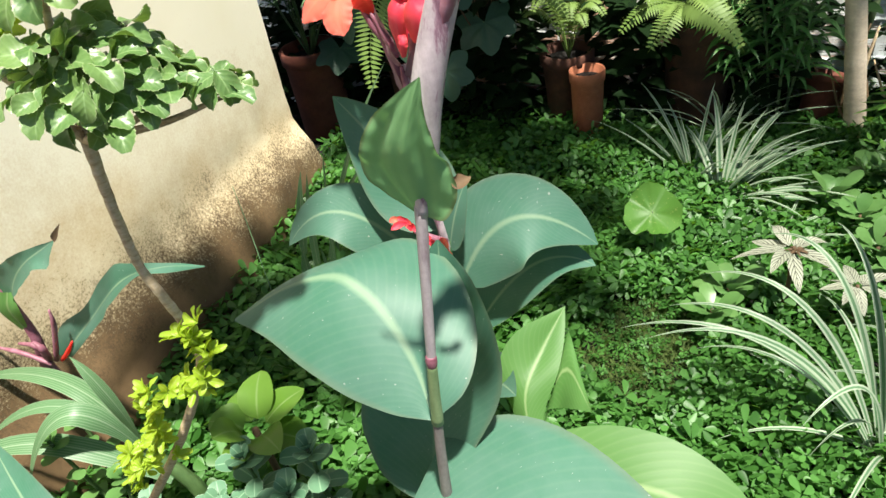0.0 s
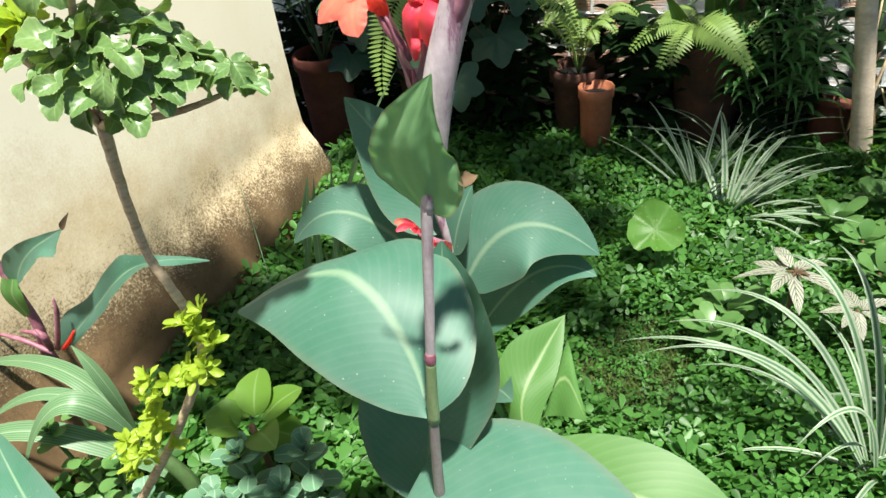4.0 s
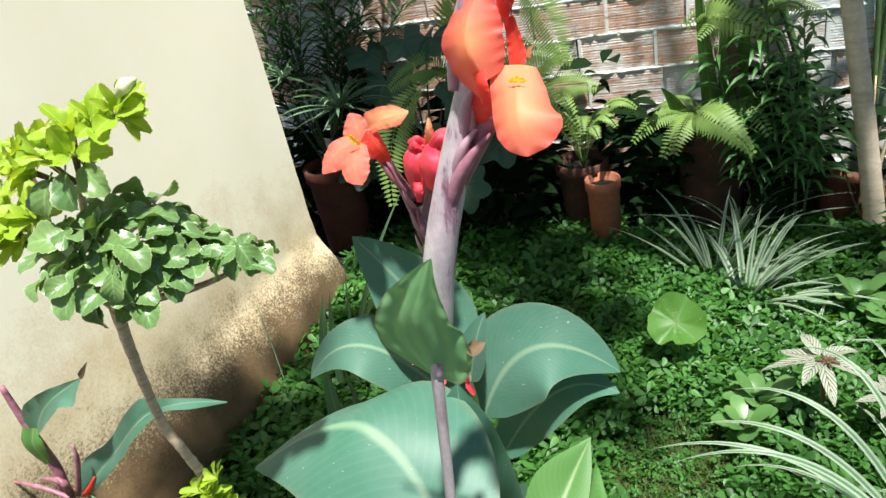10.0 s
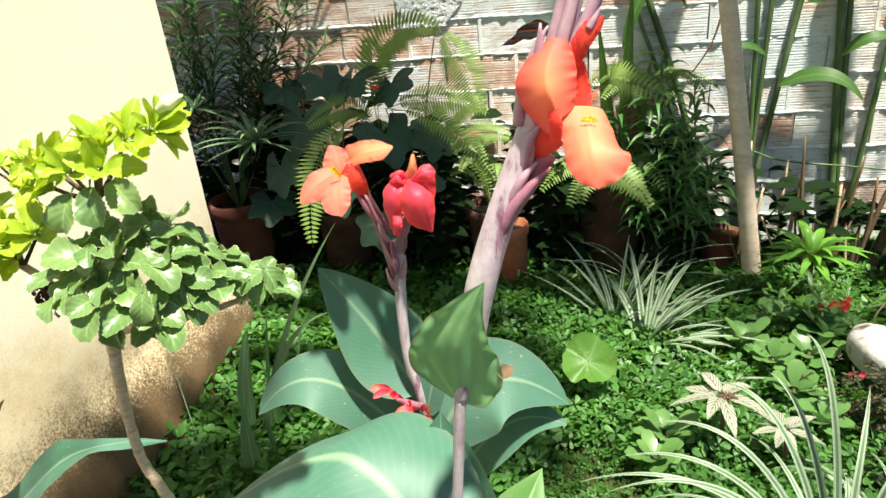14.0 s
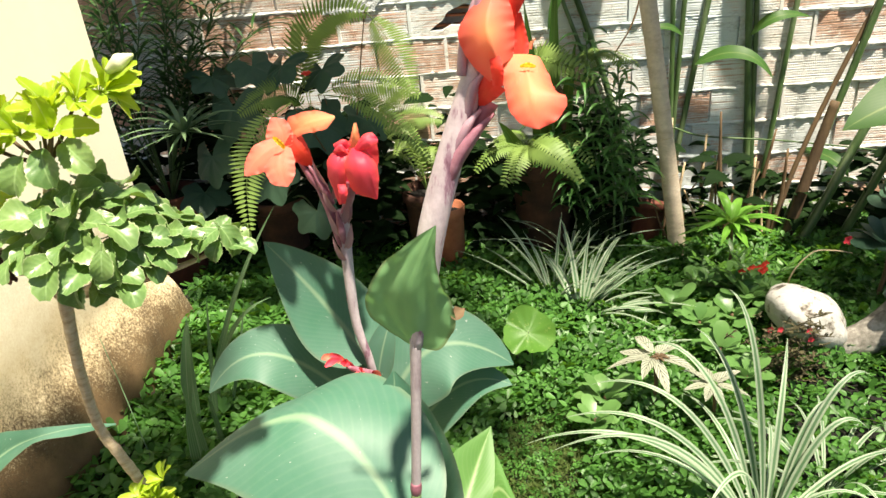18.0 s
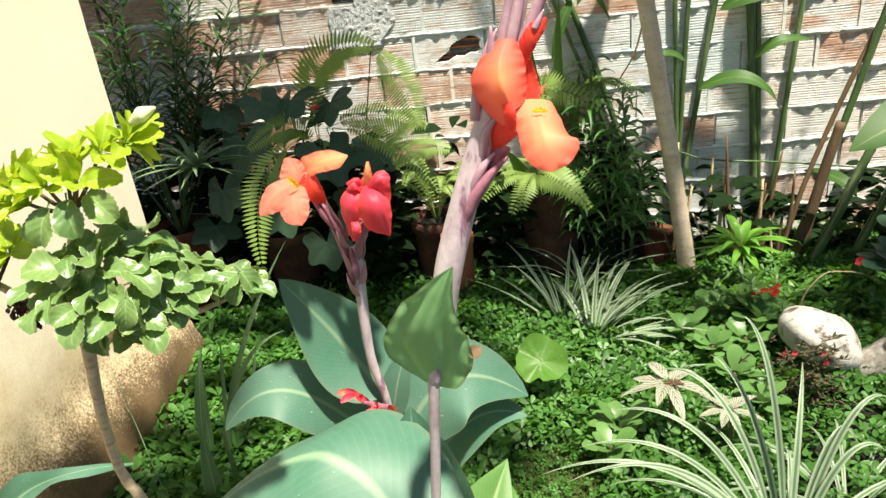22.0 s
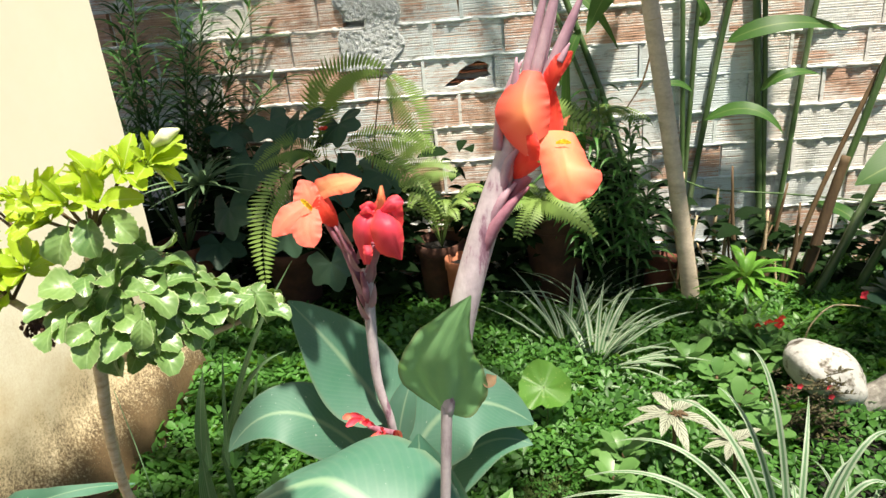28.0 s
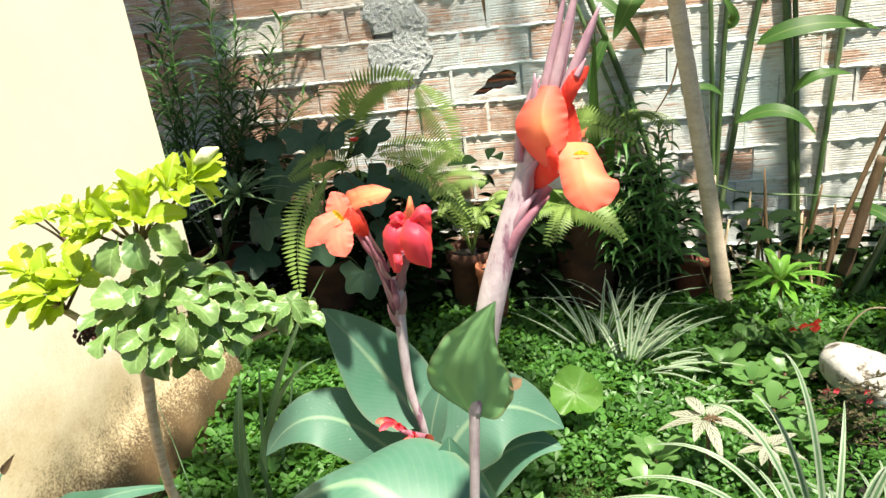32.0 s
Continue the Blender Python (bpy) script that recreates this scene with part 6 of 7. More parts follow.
def thin_bush():
    at = (-1.17, 2.98, 0.36)
    b = thing("thin_leaved_bush", at, "airy potted bush of narrow dark leaves against the bricks", "bush")
    rnd = random.Random(8)
    tips = [(-1.40, 3.05, 1.15), (-1.28, 3.12, 1.45), (-1.15, 3.05, 1.60), (-1.02, 3.12, 1.52), (-0.90, 3.05, 1.38), (-0.80, 3.12, 1.20), (-0.68, 3.08, 1.06), (-1.32, 2.95, 0.92), (-1.08, 2.95, 1.15), (-0.92, 2.98, 1.0), (-1.22, 2.92, 1.25), (-1.0, 3.15, 1.3), (-0.75, 3.18, 1.36)]
    for k, tip in enumerate(tips):
        mid = Vector(at).lerp(Vector(tip), 0.5) + Vector((rnd.uniform(-0.05, 0.05), rnd.uniform(-0.03, 0.03), 0.06))
        leafy(b, [at, mid, tip], 64, 0.24, 0.012, THIN, 100 + k, 0.35, 0.3, 0.005)


thin_bush()


def lush_plant():
    b = thing("leafy_cane_plant", (0.74, 3.0, 0), "leafy plant with drooping lance leaves beside the canes", "plant")
    for k, (base, mid, tip) in enumerate([((0.74, 3.0, 0), (0.68, 2.95, 0.4), (0.60, 2.93, 0.80)), ((0.76, 3.0, 0), (0.74, 2.93, 0.35), (0.70, 2.90, 0.70)), ((0.78, 3.02, 0), (0.80, 2.95, 0.3), (0.82, 2.92, 0.56)), ((0.72, 3.0, 0), (0.60, 2.95, 0.3), (0.52, 2.92, 0.50)), ((0.70, 3.06, 0), (0.66, 3.02, 0.5), (0.63, 3.0, 0.95)), ((0.80, 3.06, 0), (0.78, 3.0, 0.45), (0.75, 2.98, 0.82)), ((0.64, 3.06, 0), (0.54, 3.02, 0.4), (0.47, 3.0, 0.74))]):
        leafy(b, [base, mid, tip], 48, 0.20, 0.018, LUSH, 130 + k, 0.6, 0.35, 0.006)


lush_plant()


def young_shoots():
    p = thing("heliconia", (0.50, 3.14, 0), "young heliconia shoots with dark upright leaves among ferns", "plant", "cane clumps")
    for k, (ctrl, w) in enumerate([
            ([(0.50, 3.14, 0), (0.46, 3.12, 0.6), (0.40, 3.10, 1.08)], 0.07), ([(0.52, 3.14, 0), (0.54, 3.10, 0.55), (0.60, 3.06, 0.92)], 0.08), ([(0.49, 3.14, 0), (0.38, 3.08, 0.5), (0.28, 3.02, 0.62)], 0.09),
            ([(0.51, 3.14, 0), (0.60, 3.06, 0.40), (0.70, 3.0, 0.46)], 0.08), ([(0.53, 3.14, 0), (0.50, 3.10, 0.8), (0.53, 3.10, 1.20)], 0.06)]):
        part("leaf", leaf(ctrl, w, (-0.2, -0.85, 0.4), "lance", 0.2, 0.04, 18, 6, seed=k + 7), HELI, p)
    part("dry_leaf", leaf([(0.52, 3.08, 0.75), (0.55, 3.05, 0.66), (0.55, 3.05, 0.52)], 0.045, (0, -0.9, 0.2), "lance", 0.4, 0.1, 10, 4), DRYCANE, p, "withered brown hanging leaf")


young_shoots()


def tree_trunk():
    t = thing("garden_tree", (1.03, 2.94, 0), "tree with smooth pale grey leaning trunk with ring scars", "tree")
    pts = [(1.03, 2.94, -0.03), (1.01, 2.94, 0.10), (0.955, 2.93, 0.43), (0.88, 2.92, 0.85), (0.805, 2.92, 1.27), (0.77, 2.92, 1.52), (0.71, 2.91, 1.85), (0.64, 2.90, 2.25), (0.55, 2.88, 2.9)]
    part("trunk", tube(pts, [0.046, 0.037, 0.034, 0.032, 0.031, 0.030, 0.029, 0.027, 0.025], 72, 16, 0.02, 2), GREYBARK, t)
    line = spline(pts, 120)
    rnd = random.Random(3)
    for k in range(26):
        i = 6 + int(k * 3.2)
        if i > 75:
            break
        p, d = line[i], (line[i + 1] - line[i]).normalized()
        s, r = d.orthogonal().normalized(), 0.0352 - 0.007 * i / 120
        u = d.cross(s)
        a0, ln = rnd.uniform(0, 6.28), rnd.uniform(1.2, 3.0)
        arc = [p + (s * math.cos(a0 + ln * j / 5) + u * math.sin(a0 + ln * j / 5)) * r for j in range(6)]
        part("ring_scar", tube(arc, [0.0012, 0.0018, 0.0012], 8, 5), BARK, t)
    # Unseen branches added above the view to shade the wall's left end.
    for k in range(5):
        u = (k + rnd.random()) / 5
        high = 0.76 + 1.08 * u
        tip = Vector((-1.75 + 0.34 * u, WALL_Y, 2.5 - high)) - SUN_TO / -SUN_TO.z * high + Vector((0, rnd.uniform(-0.1, 0.1), rnd.uniform(-0.08, 0.08)))
        leafy(t, [(0.55, 2.88, 2.88), Vector((0.3, 2.88, 2.85)).lerp(tip, 0.4), tip], 40, 0.15, 0.06, LUSH, 480 + k, 0.3, 0.84, 0.008, name="crown", bark=GREYBARK)


def shade_tree(at, fork, tips, seed):
    """A tree added outside the view so that its low branches shade part of the bed."""
    t = thing("unseen_shade_tree", at, "unseen tree beside the bed, added to shade it with low branches", "tree")
    part("trunk", tube([(at[0], at[1], -0.05), Vector(at).lerp(Vector(fork), 0.5) + Vector((0.05, 0, 0)), fork], [0.12, 0.09, 0.06], 20, 12, 0.03), GREYBARK, t)
    for k, tip in enumerate(tips):
        mid = Vector(fork).lerp(tip, 0.45) + Vector((0, 0, 0.12))
        leafy(t, [fork, mid, tip], 30, 0.15, 0.06, LUSH, seed + k, 0.3, 1 - 0.4 / (Vector(tip) - Vector(fork)).length, 0.006, name="crown", bark=GREYBARK)


def shade_tips():
    """Where the added tree's branches end: set between the sun and the pots and bed, with gaps that let light through.
    """
    rnd = random.Random(31)
    up = -SUN_TO / -SUN_TO.z * 2.3
    tips = []
    for k in range(74):
        x, y = -1.43 + 2.30 * (k + rnd.random()) / 74, rnd.uniform(2.82, 3.27)
        gaps = ((0.76, 3.12, 0.22), (0.94, 2.93, 0.2), (0.31, 2.89, 0.2), (0.08, 2.90, 0.34), (-0.76, 2.65, 0.24), (-1.39, 2.77, 0.22), (-0.61, 3.33, 0.2), (-0.38, 3.18, 0.22))
        if min(math.hypot(x - a, y - b) - r for a, b, r in gaps) > 0:
            tips.append(Vector((x, y, 0.2)) + up + Vector((0, 0, rnd.uniform(-0.06, 0.06))))
    for k in range(16):
        x, y = -1.0 + 0.9 * rnd.random(), 1.68 + 1.0 * rnd.random()
        if math.hypot(x + 0.66, y - 2.41) > 0.22:
            tips.append(Vector((x, y, 0.2)) + up + Vector((0, 0, rnd.uniform(-0.06, 0.06))))
    for k in range(14):
        x, y = rnd.uniform(-0.5, 0.25), rnd.uniform(2.42, 2.95)
        if x < -0.2 or y > 2.80:
            tips.append(Vector((x, y, 0.1)) + up + Vector((0, 0, rnd.uniform(-0.06, 0.06))))
    for k in range(10):
        tips.append(Vector((rnd.uniform(-1.06, -0.84), rnd.uniform(1.28, 1.85), 0.1)) + up + Vector((0, 0, rnd.uniform(-0.06, 0.06))))
    for k in range(16):
        x, y = rnd.uniform(1.28, 2.1), rnd.uniform(1.55, 2.75)
        if math.hypot(x - 1.25, y - 2.22) > 0.24:
            tips.append(Vector((x, y, 0.15)) + up + Vector((0, 0, rnd.uniform(-0.06, 0.06))))
    return tips


shade_tree((4.4, 1.2, 0), (4.1, 1.15, 2.45), shade_tips(), 500)
tree_trunk()


def cane_clump():
    c = thing("heliconia", (1.2, 2.85, 0), "tall heliconia clump with thick green canes before the brick wall", "plant", "cane clumps")
    canes = [
        ((0.911, 3.258, 0.000), (0.765, 3.258, 0.644), (0.526, 3.258, 1.310), (0.436, 3.258, 1.554), 0.017, CANE), ((0.933, 3.258, 0.000), (0.711, 3.258, 0.662), (0.464, 3.258, 1.313), (0.382, 3.258, 1.553), 0.011, CANE),
        ((1.037, 3.258, 0.000), (1.036, 3.258, 0.478), (1.005, 3.258, 1.241), (0.988, 3.258, 1.566), 0.013, CANE), ((1.038, 3.258, 0.000), (1.048, 3.258, 0.485), (1.071, 3.258, 1.243), (1.109, 3.258, 1.565), 0.013, CANE),
        ((1.028, 3.258, 0.000), (1.086, 3.258, 0.467), (1.193, 3.258, 1.229), (1.292, 3.258, 1.566), 0.015, CANE), ((1.404, 3.258, 0.000), (1.368, 3.258, 0.463), (1.294, 3.258, 1.230), (1.249, 3.258, 1.565), 0.018, CANE),
        ((1.431, 3.258, 0.000), (1.398, 3.258, 0.350), (1.335, 3.258, 1.161), (1.283, 3.258, 1.565), 0.013, CANE), ((1.434, 3.258, 0.000), (1.462, 3.258, 0.260), (1.530, 3.258, 1.206), (1.600, 3.258, 1.566), 0.014, CANE),
        ((1.446, 2.991, 0.000), (1.573, 3.002, 0.444), (1.710, 3.002, 1.016), (1.837, 3.002, 1.608), 0.017, CANE), ((1.456, 2.949, 0.000), (1.498, 2.960, 0.180), (1.551, 2.981, 0.413), (1.599, 2.991, 0.624), 0.026, DRYCANE),
        ((1.488, 2.907, 0.000), (1.594, 2.928, 0.233), (1.699, 2.949, 0.497), (1.837, 2.970, 0.815), 0.022, CANE), ((1.424, 3.013, 0.000), (1.488, 3.013, 0.339), (1.625, 3.023, 0.762), (1.784, 3.023, 1.185), 0.012, DRYCANE),
        ((1.678, 2.949, 0.000), (1.784, 2.949, 0.286), (1.911, 2.949, 0.656), (2.049, 2.949, 1.079), 0.02, CANE),
    ]
    for k, (*pts, r, mat) in enumerate(canes):
        part("cane", tube(pts, [r * 0.95, r * 0.84, r * 0.8, r * 0.68], 26, 10, 0.02, k), mat, c, "cut brown dry cane" if mat is DRYCANE else "")
    leaves = [
        ([(1.092, 3.156, 0.766), (1.254, 3.044, 0.897), (1.370, 3.044, 0.715)], 0.075, (0.1, -0.6, 0.8)), ([(1.302, 3.156, 0.868), (1.353, 3.044, 0.997), (1.535, 3.156, 0.919)], 0.055, (0, -0.6, 0.8)),
        ([(1.159, 3.156, 1.074), (1.320, 3.044, 1.195), (1.616, 3.156, 1.085)], 0.085, (0, -0.7, 0.7)), ([(0.818, 3.211, 1.449), (0.703, 3.044, 1.394), (0.587, 3.011, 1.162)], 0.13, (-0.3, -0.8, 0.4)),
        ([(2.10, 2.85, 0.62), (1.80, 2.716, 0.80), (1.50, 2.70, 0.60)], 0.30, (-0.2, -0.6, 0.75)), ([(1.046, 3.200, 0.880), (0.967, 3.156, 0.959), (0.875, 3.156, 0.903)], 0.04, (0, -0.6, 0.8)),
        ([(1.056, 3.200, 1.142), (1.103, 3.156, 1.187), (1.011, 3.156, 1.279)], 0.05, (0, -0.7, 0.7)), ([(1.284, 3.200, 1.279), (1.444, 3.156, 1.449), (1.630, 3.044, 1.339)], 0.12, (0, -0.6, 0.8)),
        ([(0.590, 3.223, 1.165), (0.532, 3.178, 1.074), (0.499, 3.178, 0.937)], 0.05, (-0.3, -0.8, 0.3)), ([(0.532, 3.223, 1.325), (0.647, 3.178, 1.279), (0.738, 3.178, 1.074)], 0.045, (0.2, -0.8, 0.4)),
        ([(1.558, 3.178, 0.367), (1.630, 2.977, 0.422), (1.684, 2.955, 0.313)], 0.08, (0.2, -0.7, 0.6)),
    ]
    for k, (ctrl, w, face) in enumerate(leaves):
        part("leaf", leaf(ctrl, w, face, "canna", 0.12, 0.04, 16, 8, seed=150 + k), HELI, c)
    rnd = random.Random(9)
    for k in range(22):
        x = rnd.uniform(0.92, 1.45)
        a = Vector((x, rnd.uniform(2.95, 3.15), 0))
        b = a + Vector((rnd.uniform(-0.14, 0.14), rnd.uniform(-0.03, 0.05), rnd.uniform(0.25, 0.6)))
        part("dry_stick", tube([a, a.lerp(b, 0.5) + Vector((rnd.uniform(-0.02, 0.02), 0, 0)), b], [0.010, 0.009, 0.004] if k % 2 else [0.006, 0.005, 0.003], 8, 6), DRYCANE if k % 3 else BARK, c)
    part("dry_leaf", leaf([(0.35, 3.1, 1.6), (0.36, 3.08, 1.45), (0.36, 3.1, 1.30)], 0.02, (0, -1, 0), "lance", 0.5, 0.1, 10, 4), DRYCANE, c, "withered brown hanging leaf")
    part("dry_leaf", leaf([(0.10, 3.1, 1.55), (0.10, 3.08, 1.42), (0.105, 3.1, 1.27)], 0.022, (0, -1, 0), "lance", 0.5, 0.1, 10, 4), DRYCANE, c, "withered brown hanging leaf")
    part("dry_stick", tube([(1.023, 3.160, 0.505), (1.155, 3.150, 0.460), (1.504, 3.150, 0.415), (2.035, 3.150, 0.324)], [0.004, 0.004, 0.004, 0.003], 20, 7), CANE, c, "thin stem lying along the wall")
    part("twig", tube([(0.86, 3.1, 1.1), (0.82, 3.1, 0.95), (0.74, 3.1, 0.82)], [0.004, 0.004, 0.002], 10, 6), DRYCANE, c)


cane_clump()


def white_stone():
    o = Vector((1.255, 2.22, 0.135))
    s = thing("white_stone", (o.x, o.y, 0), "rounded white-washed stone with worn lichened patches", "stone")
    bm = bmesh.new()
    bmesh.ops.create_icosphere(bm, subdivisions=4, radius=1)
    verts = []
    for v in bm.verts:
        p = v.co.copy()
        k = 1 + 0.10 * noise.noise(p * 1.6) + 0.03 * noise.noise(p * 6)
        verts.append((o.x + p.x * 0.13 * k, o.y + p.y * 0.12 * k, max(-0.03, o.z + p.z * 0.095 * k - 0.05 * p.x)))
    faces = [tuple(v.index for v in f.verts) for f in bm.faces]
    bm.free()
    part("body", (verts, faces, None), WHITEROCK, s)
    t = thing("fallen_log", (1.42, 2.20, 0), "smooth grey bare log rising behind the white stone", "log")
    part("log", tube([(1.30, 2.20, 0.03), (1.42, 2.18, 0.06), (1.55, 2.20, 0.17), (1.75, 2.25, 0.40), (2.1, 2.35, 0.8)], [0.045, 0.055, 0.052, 0.05, 0.045], 30, 14, 0.02), LOGBARK, t)
    m = thing("spiky_succulent", (1.13, 2.06, 0.0), "brown spiky creeping succulent with pink flowers against white stone", "plant")
    rnd = random.Random(6)
    geos = []
    for k in range(80):
        a = Vector((1.125 + rnd.gauss(0, 0.055), 2.05 + rnd.uniform(-0.05, 0.03), rnd.uniform(0.02, 0.235)))
        b = a + Vector((rnd.uniform(-0.05, 0.06), rnd.uniform(-0.05, 0.0), rnd.uniform(0.01, 0.06)))
        geos.append(tube([a, a.lerp(b, 0.5), b], [0.002, 0.002, 0.001], 5, 5))
        for j in range(7):
            p = a.lerp(b, (j + 1) / 8)
            d = Vector((rnd.uniform(-1, 1), rnd.uniform(-1, 0.3), rnd.uniform(-0.2, 1))).normalized() * 0.02
            geos.append(leaf([p, p + d * 0.5, p + d], 0.007, (0, -0.3, 1), "lance", 0.2, 0, 3, 2, seed=j))
    tagged(part("spiny_foliage", joined(geos), BRISTLE, m), kind="stuff")
    for k in range(4):
        o = Vector((1.13 + rnd.gauss(0, 0.07), 2.0, rnd.uniform(0.10, 0.25)))
        part("flower", joined([leaf([o, o + Vector((math.cos(j * 1.26), 0, math.sin(j * 1.26))) * 0.005, o + Vector((math.cos(j * 1.26), -0.3, math.sin(j * 1.26))) * 0.010], 0.009, (0, -1, 0), "petal", 0.1, 0, 4, 2) for j in range(5)]), PINK, m)


white_stone()


def red_cluster():
    at = Vector((1.20, 2.50, 0))
    p = thing("red_flowering_plant", tuple(at), "yellow-green wiry plant with a cluster of small red flowers", "plant")
    rnd = random.Random(12)
    for k in range(16):
        b = at + Vector((rnd.uniform(-0.26, 0.12), rnd.uniform(-0.12, 0.05), rnd.uniform(0.12, 0.30)))
        leafy(p, [at + Vector((rnd.uniform(-0.08, 0.05), 0, 0)), at.lerp(b, 0.5) + Vector((0, 0, 0.04)), b], 12, 0.06, 0.014, JADE if k % 2 else BROM, 300 + k, 0.1, 0.3, 0.002)
    for k in range(11):
        o = Vector((1.165 + rnd.gauss(0, 0.022), 2.44, 0.185 + rnd.gauss(0, 0.018)))
        part("flower", joined([leaf([o, o + Vector((math.cos(j * 1.57), -0.2, math.sin(j * 1.57))) * 0.006, o + Vector((math.cos(j * 1.57), -0.4, math.sin(j * 1.57))) * 0.012], 0.010, (0, -1, 0.2), "petal", 0.1, 0, 4, 2) for j in range(4)]), RED, p)
    v = thing("trailing_vine", (1.35, 2.45, 0), "thin curling vine with one pink flower", "vine")
    part("vine", tube([(1.30, 2.45, 0), (1.27, 2.42, 0.16), (1.33, 2.42, 0.26), (1.42, 2.45, 0.25), (1.50, 2.48, 0.22)], [0.003, 0.003, 0.002], 24, 6), BARK, v)
    o = Vector((1.47, 2.47, 0.28))
    part("flower", joined([leaf([o, o + Vector((math.cos(j * 1.26), -0.2, math.sin(j * 1.26))) * 0.01, o + Vector((math.cos(j * 1.26), -0.4, math.sin(j * 1.26))) * 0.018], 0.014, (0, -1, 0.2), "petal", 0.1, 0, 4, 2) for j in range(5)]), PINK, v)


red_cluster()


# ---- left foreground ----
def tall_blades():
    g = thing("tall_grass", (-0.70, 1.92, 0), "few tall flat grass blades rising from ground cover", "grass")
    for k, (ctrl, w) in enumerate([
            ([(-0.72, 1.90, 0), (-0.70, 1.90, 0.25), (-0.655, 1.90, 0.42)], 0.030), ([(-0.70, 1.92, 0), (-0.56, 1.92, 0.45), (-0.33, 1.90, 0.76)], 0.022), ([(-0.68, 1.95, 0), (-0.60, 1.95, 0.40), (-0.40, 1.92, 0.47)], 0.022),
            ([(-0.66, 1.90, 0), (-0.62, 1.90, 0.3), (-0.58, 1.90, 0.50)], 0.016), ([(-0.624, 1.700, -0.002), (-0.623, 1.700, 0.150), (-0.609, 1.700, 0.296)], 0.058), ([(-0.622, 1.720, 0.256), (-0.614, 1.740, 0.377), (-0.580, 1.760, 0.512)], 0.034), ([(-0.64, 1.95, 0), (-0.56, 2.0, 0.25), (-0.52, 2.0, 0.42)], 0.012), ([(-0.60, 1.8, 0), (-0.56, 1.72, 0.25), (-0.55, 1.70, 0.30)], 0.02)]):
        part("blade", leaf(ctrl, w, (0.1, -0.6, 0.8), "strap", 0.2, 0.02, 16, 4, seed=k), STRAP, g)
    part("thin_stalk", tube([(-0.979, 1.950, 0.336), (-0.917, 1.880, 0.221), (-0.852, 1.800, 0.114), (-0.768, 1.700, -0.044)], [0.0012, 0.0016, 0.0018, 0.0018], 16, 5), STRAP, g, "thread-thin pale stalk")


tall_blades()


def strap_plant():
    g = thing("strap_leaf_plant", (-0.58, 1.0, 0), "plant with broad arching strap leaves finely striped lengthwise", "plant")
    part("stem", tube([(-0.58, 1.0, 0), (-0.57, 1.0, 0.15), (-0.653, 0.995, 0.276)], [0.02, 0.018, 0.014], 8, 8), CANE, g)
    for k, (ctrl, w) in enumerate([
            ([(-0.652, 1.000, 0.275), (-0.628, 0.980, 0.476), (-0.710, 1.000, 0.536)], 0.050), ([(-0.661, 1.000, 0.273), (-0.698, 1.000, 0.498), (-0.867, 1.020, 0.474), (-1.180, 1.050, 0.335)], 0.046),
            ([(-0.639, 0.980, 0.294), (-0.685, 0.960, 0.510), (-0.823, 0.930, 0.475), (-1.011, 0.900, 0.300)], 0.032), ([(-0.635, 0.980, 0.295), (-0.690, 0.950, 0.535), (-0.775, 0.900, 0.445), (-0.862, 0.850, 0.232)], 0.050), ([(-0.6, 0.98, 0.2), (-0.9, 0.92, 0.48), (-1.05, 0.80, 0.25)], 0.05)]):
        part("leaf", leaf(ctrl, w, (-0.1, -0.5, 0.85), "strap", 0.15, 0.02, 22, 6, seed=k), STRAP, g)
    h = thing("young_canna", (-0.40, 0.62, 0), "low canna shoot with one broad blue-green leaf", "plant", "cannas")
    part("leaf", leaf([(-0.40, 0.62, 0), (-0.50, 0.66, 0.45), (-0.85, 0.86, 0.42)], 0.14, (0.1, -0.5, 0.85), "canna", 0.15, 0.03, 18, 8), CANNA, h)
    part("leaf", leaf([(-0.40, 0.64, 0), (-0.22, 0.82, 0.34), (0.02, 0.92, 0.30)], 0.12, (0.1, -0.5, 0.85), "canna", 0.15, 0.03, 18, 8), CANNA, h)


strap_plant()


def succulent(at, height, count, size, seed, mat=SUCC):
    """A fleshy stem with paired scalloped leaves in tiers, tightest at the top."""
    rnd = random.Random(seed)
    p = thing("grey_succulent", at, "grey-green succulent with scalloped fleshy leaves in tiers", "succulent", "grey succulents")
    o = Vector(at)
    lean = Vector((rnd.uniform(-0.05, 0.05), rnd.uniform(-0.05, 0.03), height))
    part("stem", tube([o, o + lean * 0.5, o + lean], [0.006, 0.005, 0.004], 10, 7), CANE, p)
    for k in range(count):
        top = k >= count - 7
        u = 1.0 - 0.01 * (count - k) if top else 0.30 + 0.55 * k / max(1, count - 8)
        a = 2.399 * k + rnd.uniform(-0.2, 0.2)
        el = (0.25 + 0.16 * (k - count + 7) if top else 0.1) + rnd.uniform(-0.1, 0.15)
        ln = size * ((1.0 - 0.09 * (k - count + 7)) if top else 0.9) * rnd.uniform(0.85, 1.1)
        d = Vector((math.cos(a) * math.cos(el), math.sin(a) * math.cos(el), math.sin(el)))
        q = o + lean * u
        part("leaf", leaf([q, q + d * ln * 0.5 + Vector((0, 0, 0.008)), q + d * ln], ln * 0.78, Vector((-d.x * 0.9, -d.y * 0.9, 1)), "spatula", 0.12, 0.04, 14, 8, seed=seed * 40 + k, teeth=0.03), mat, p)


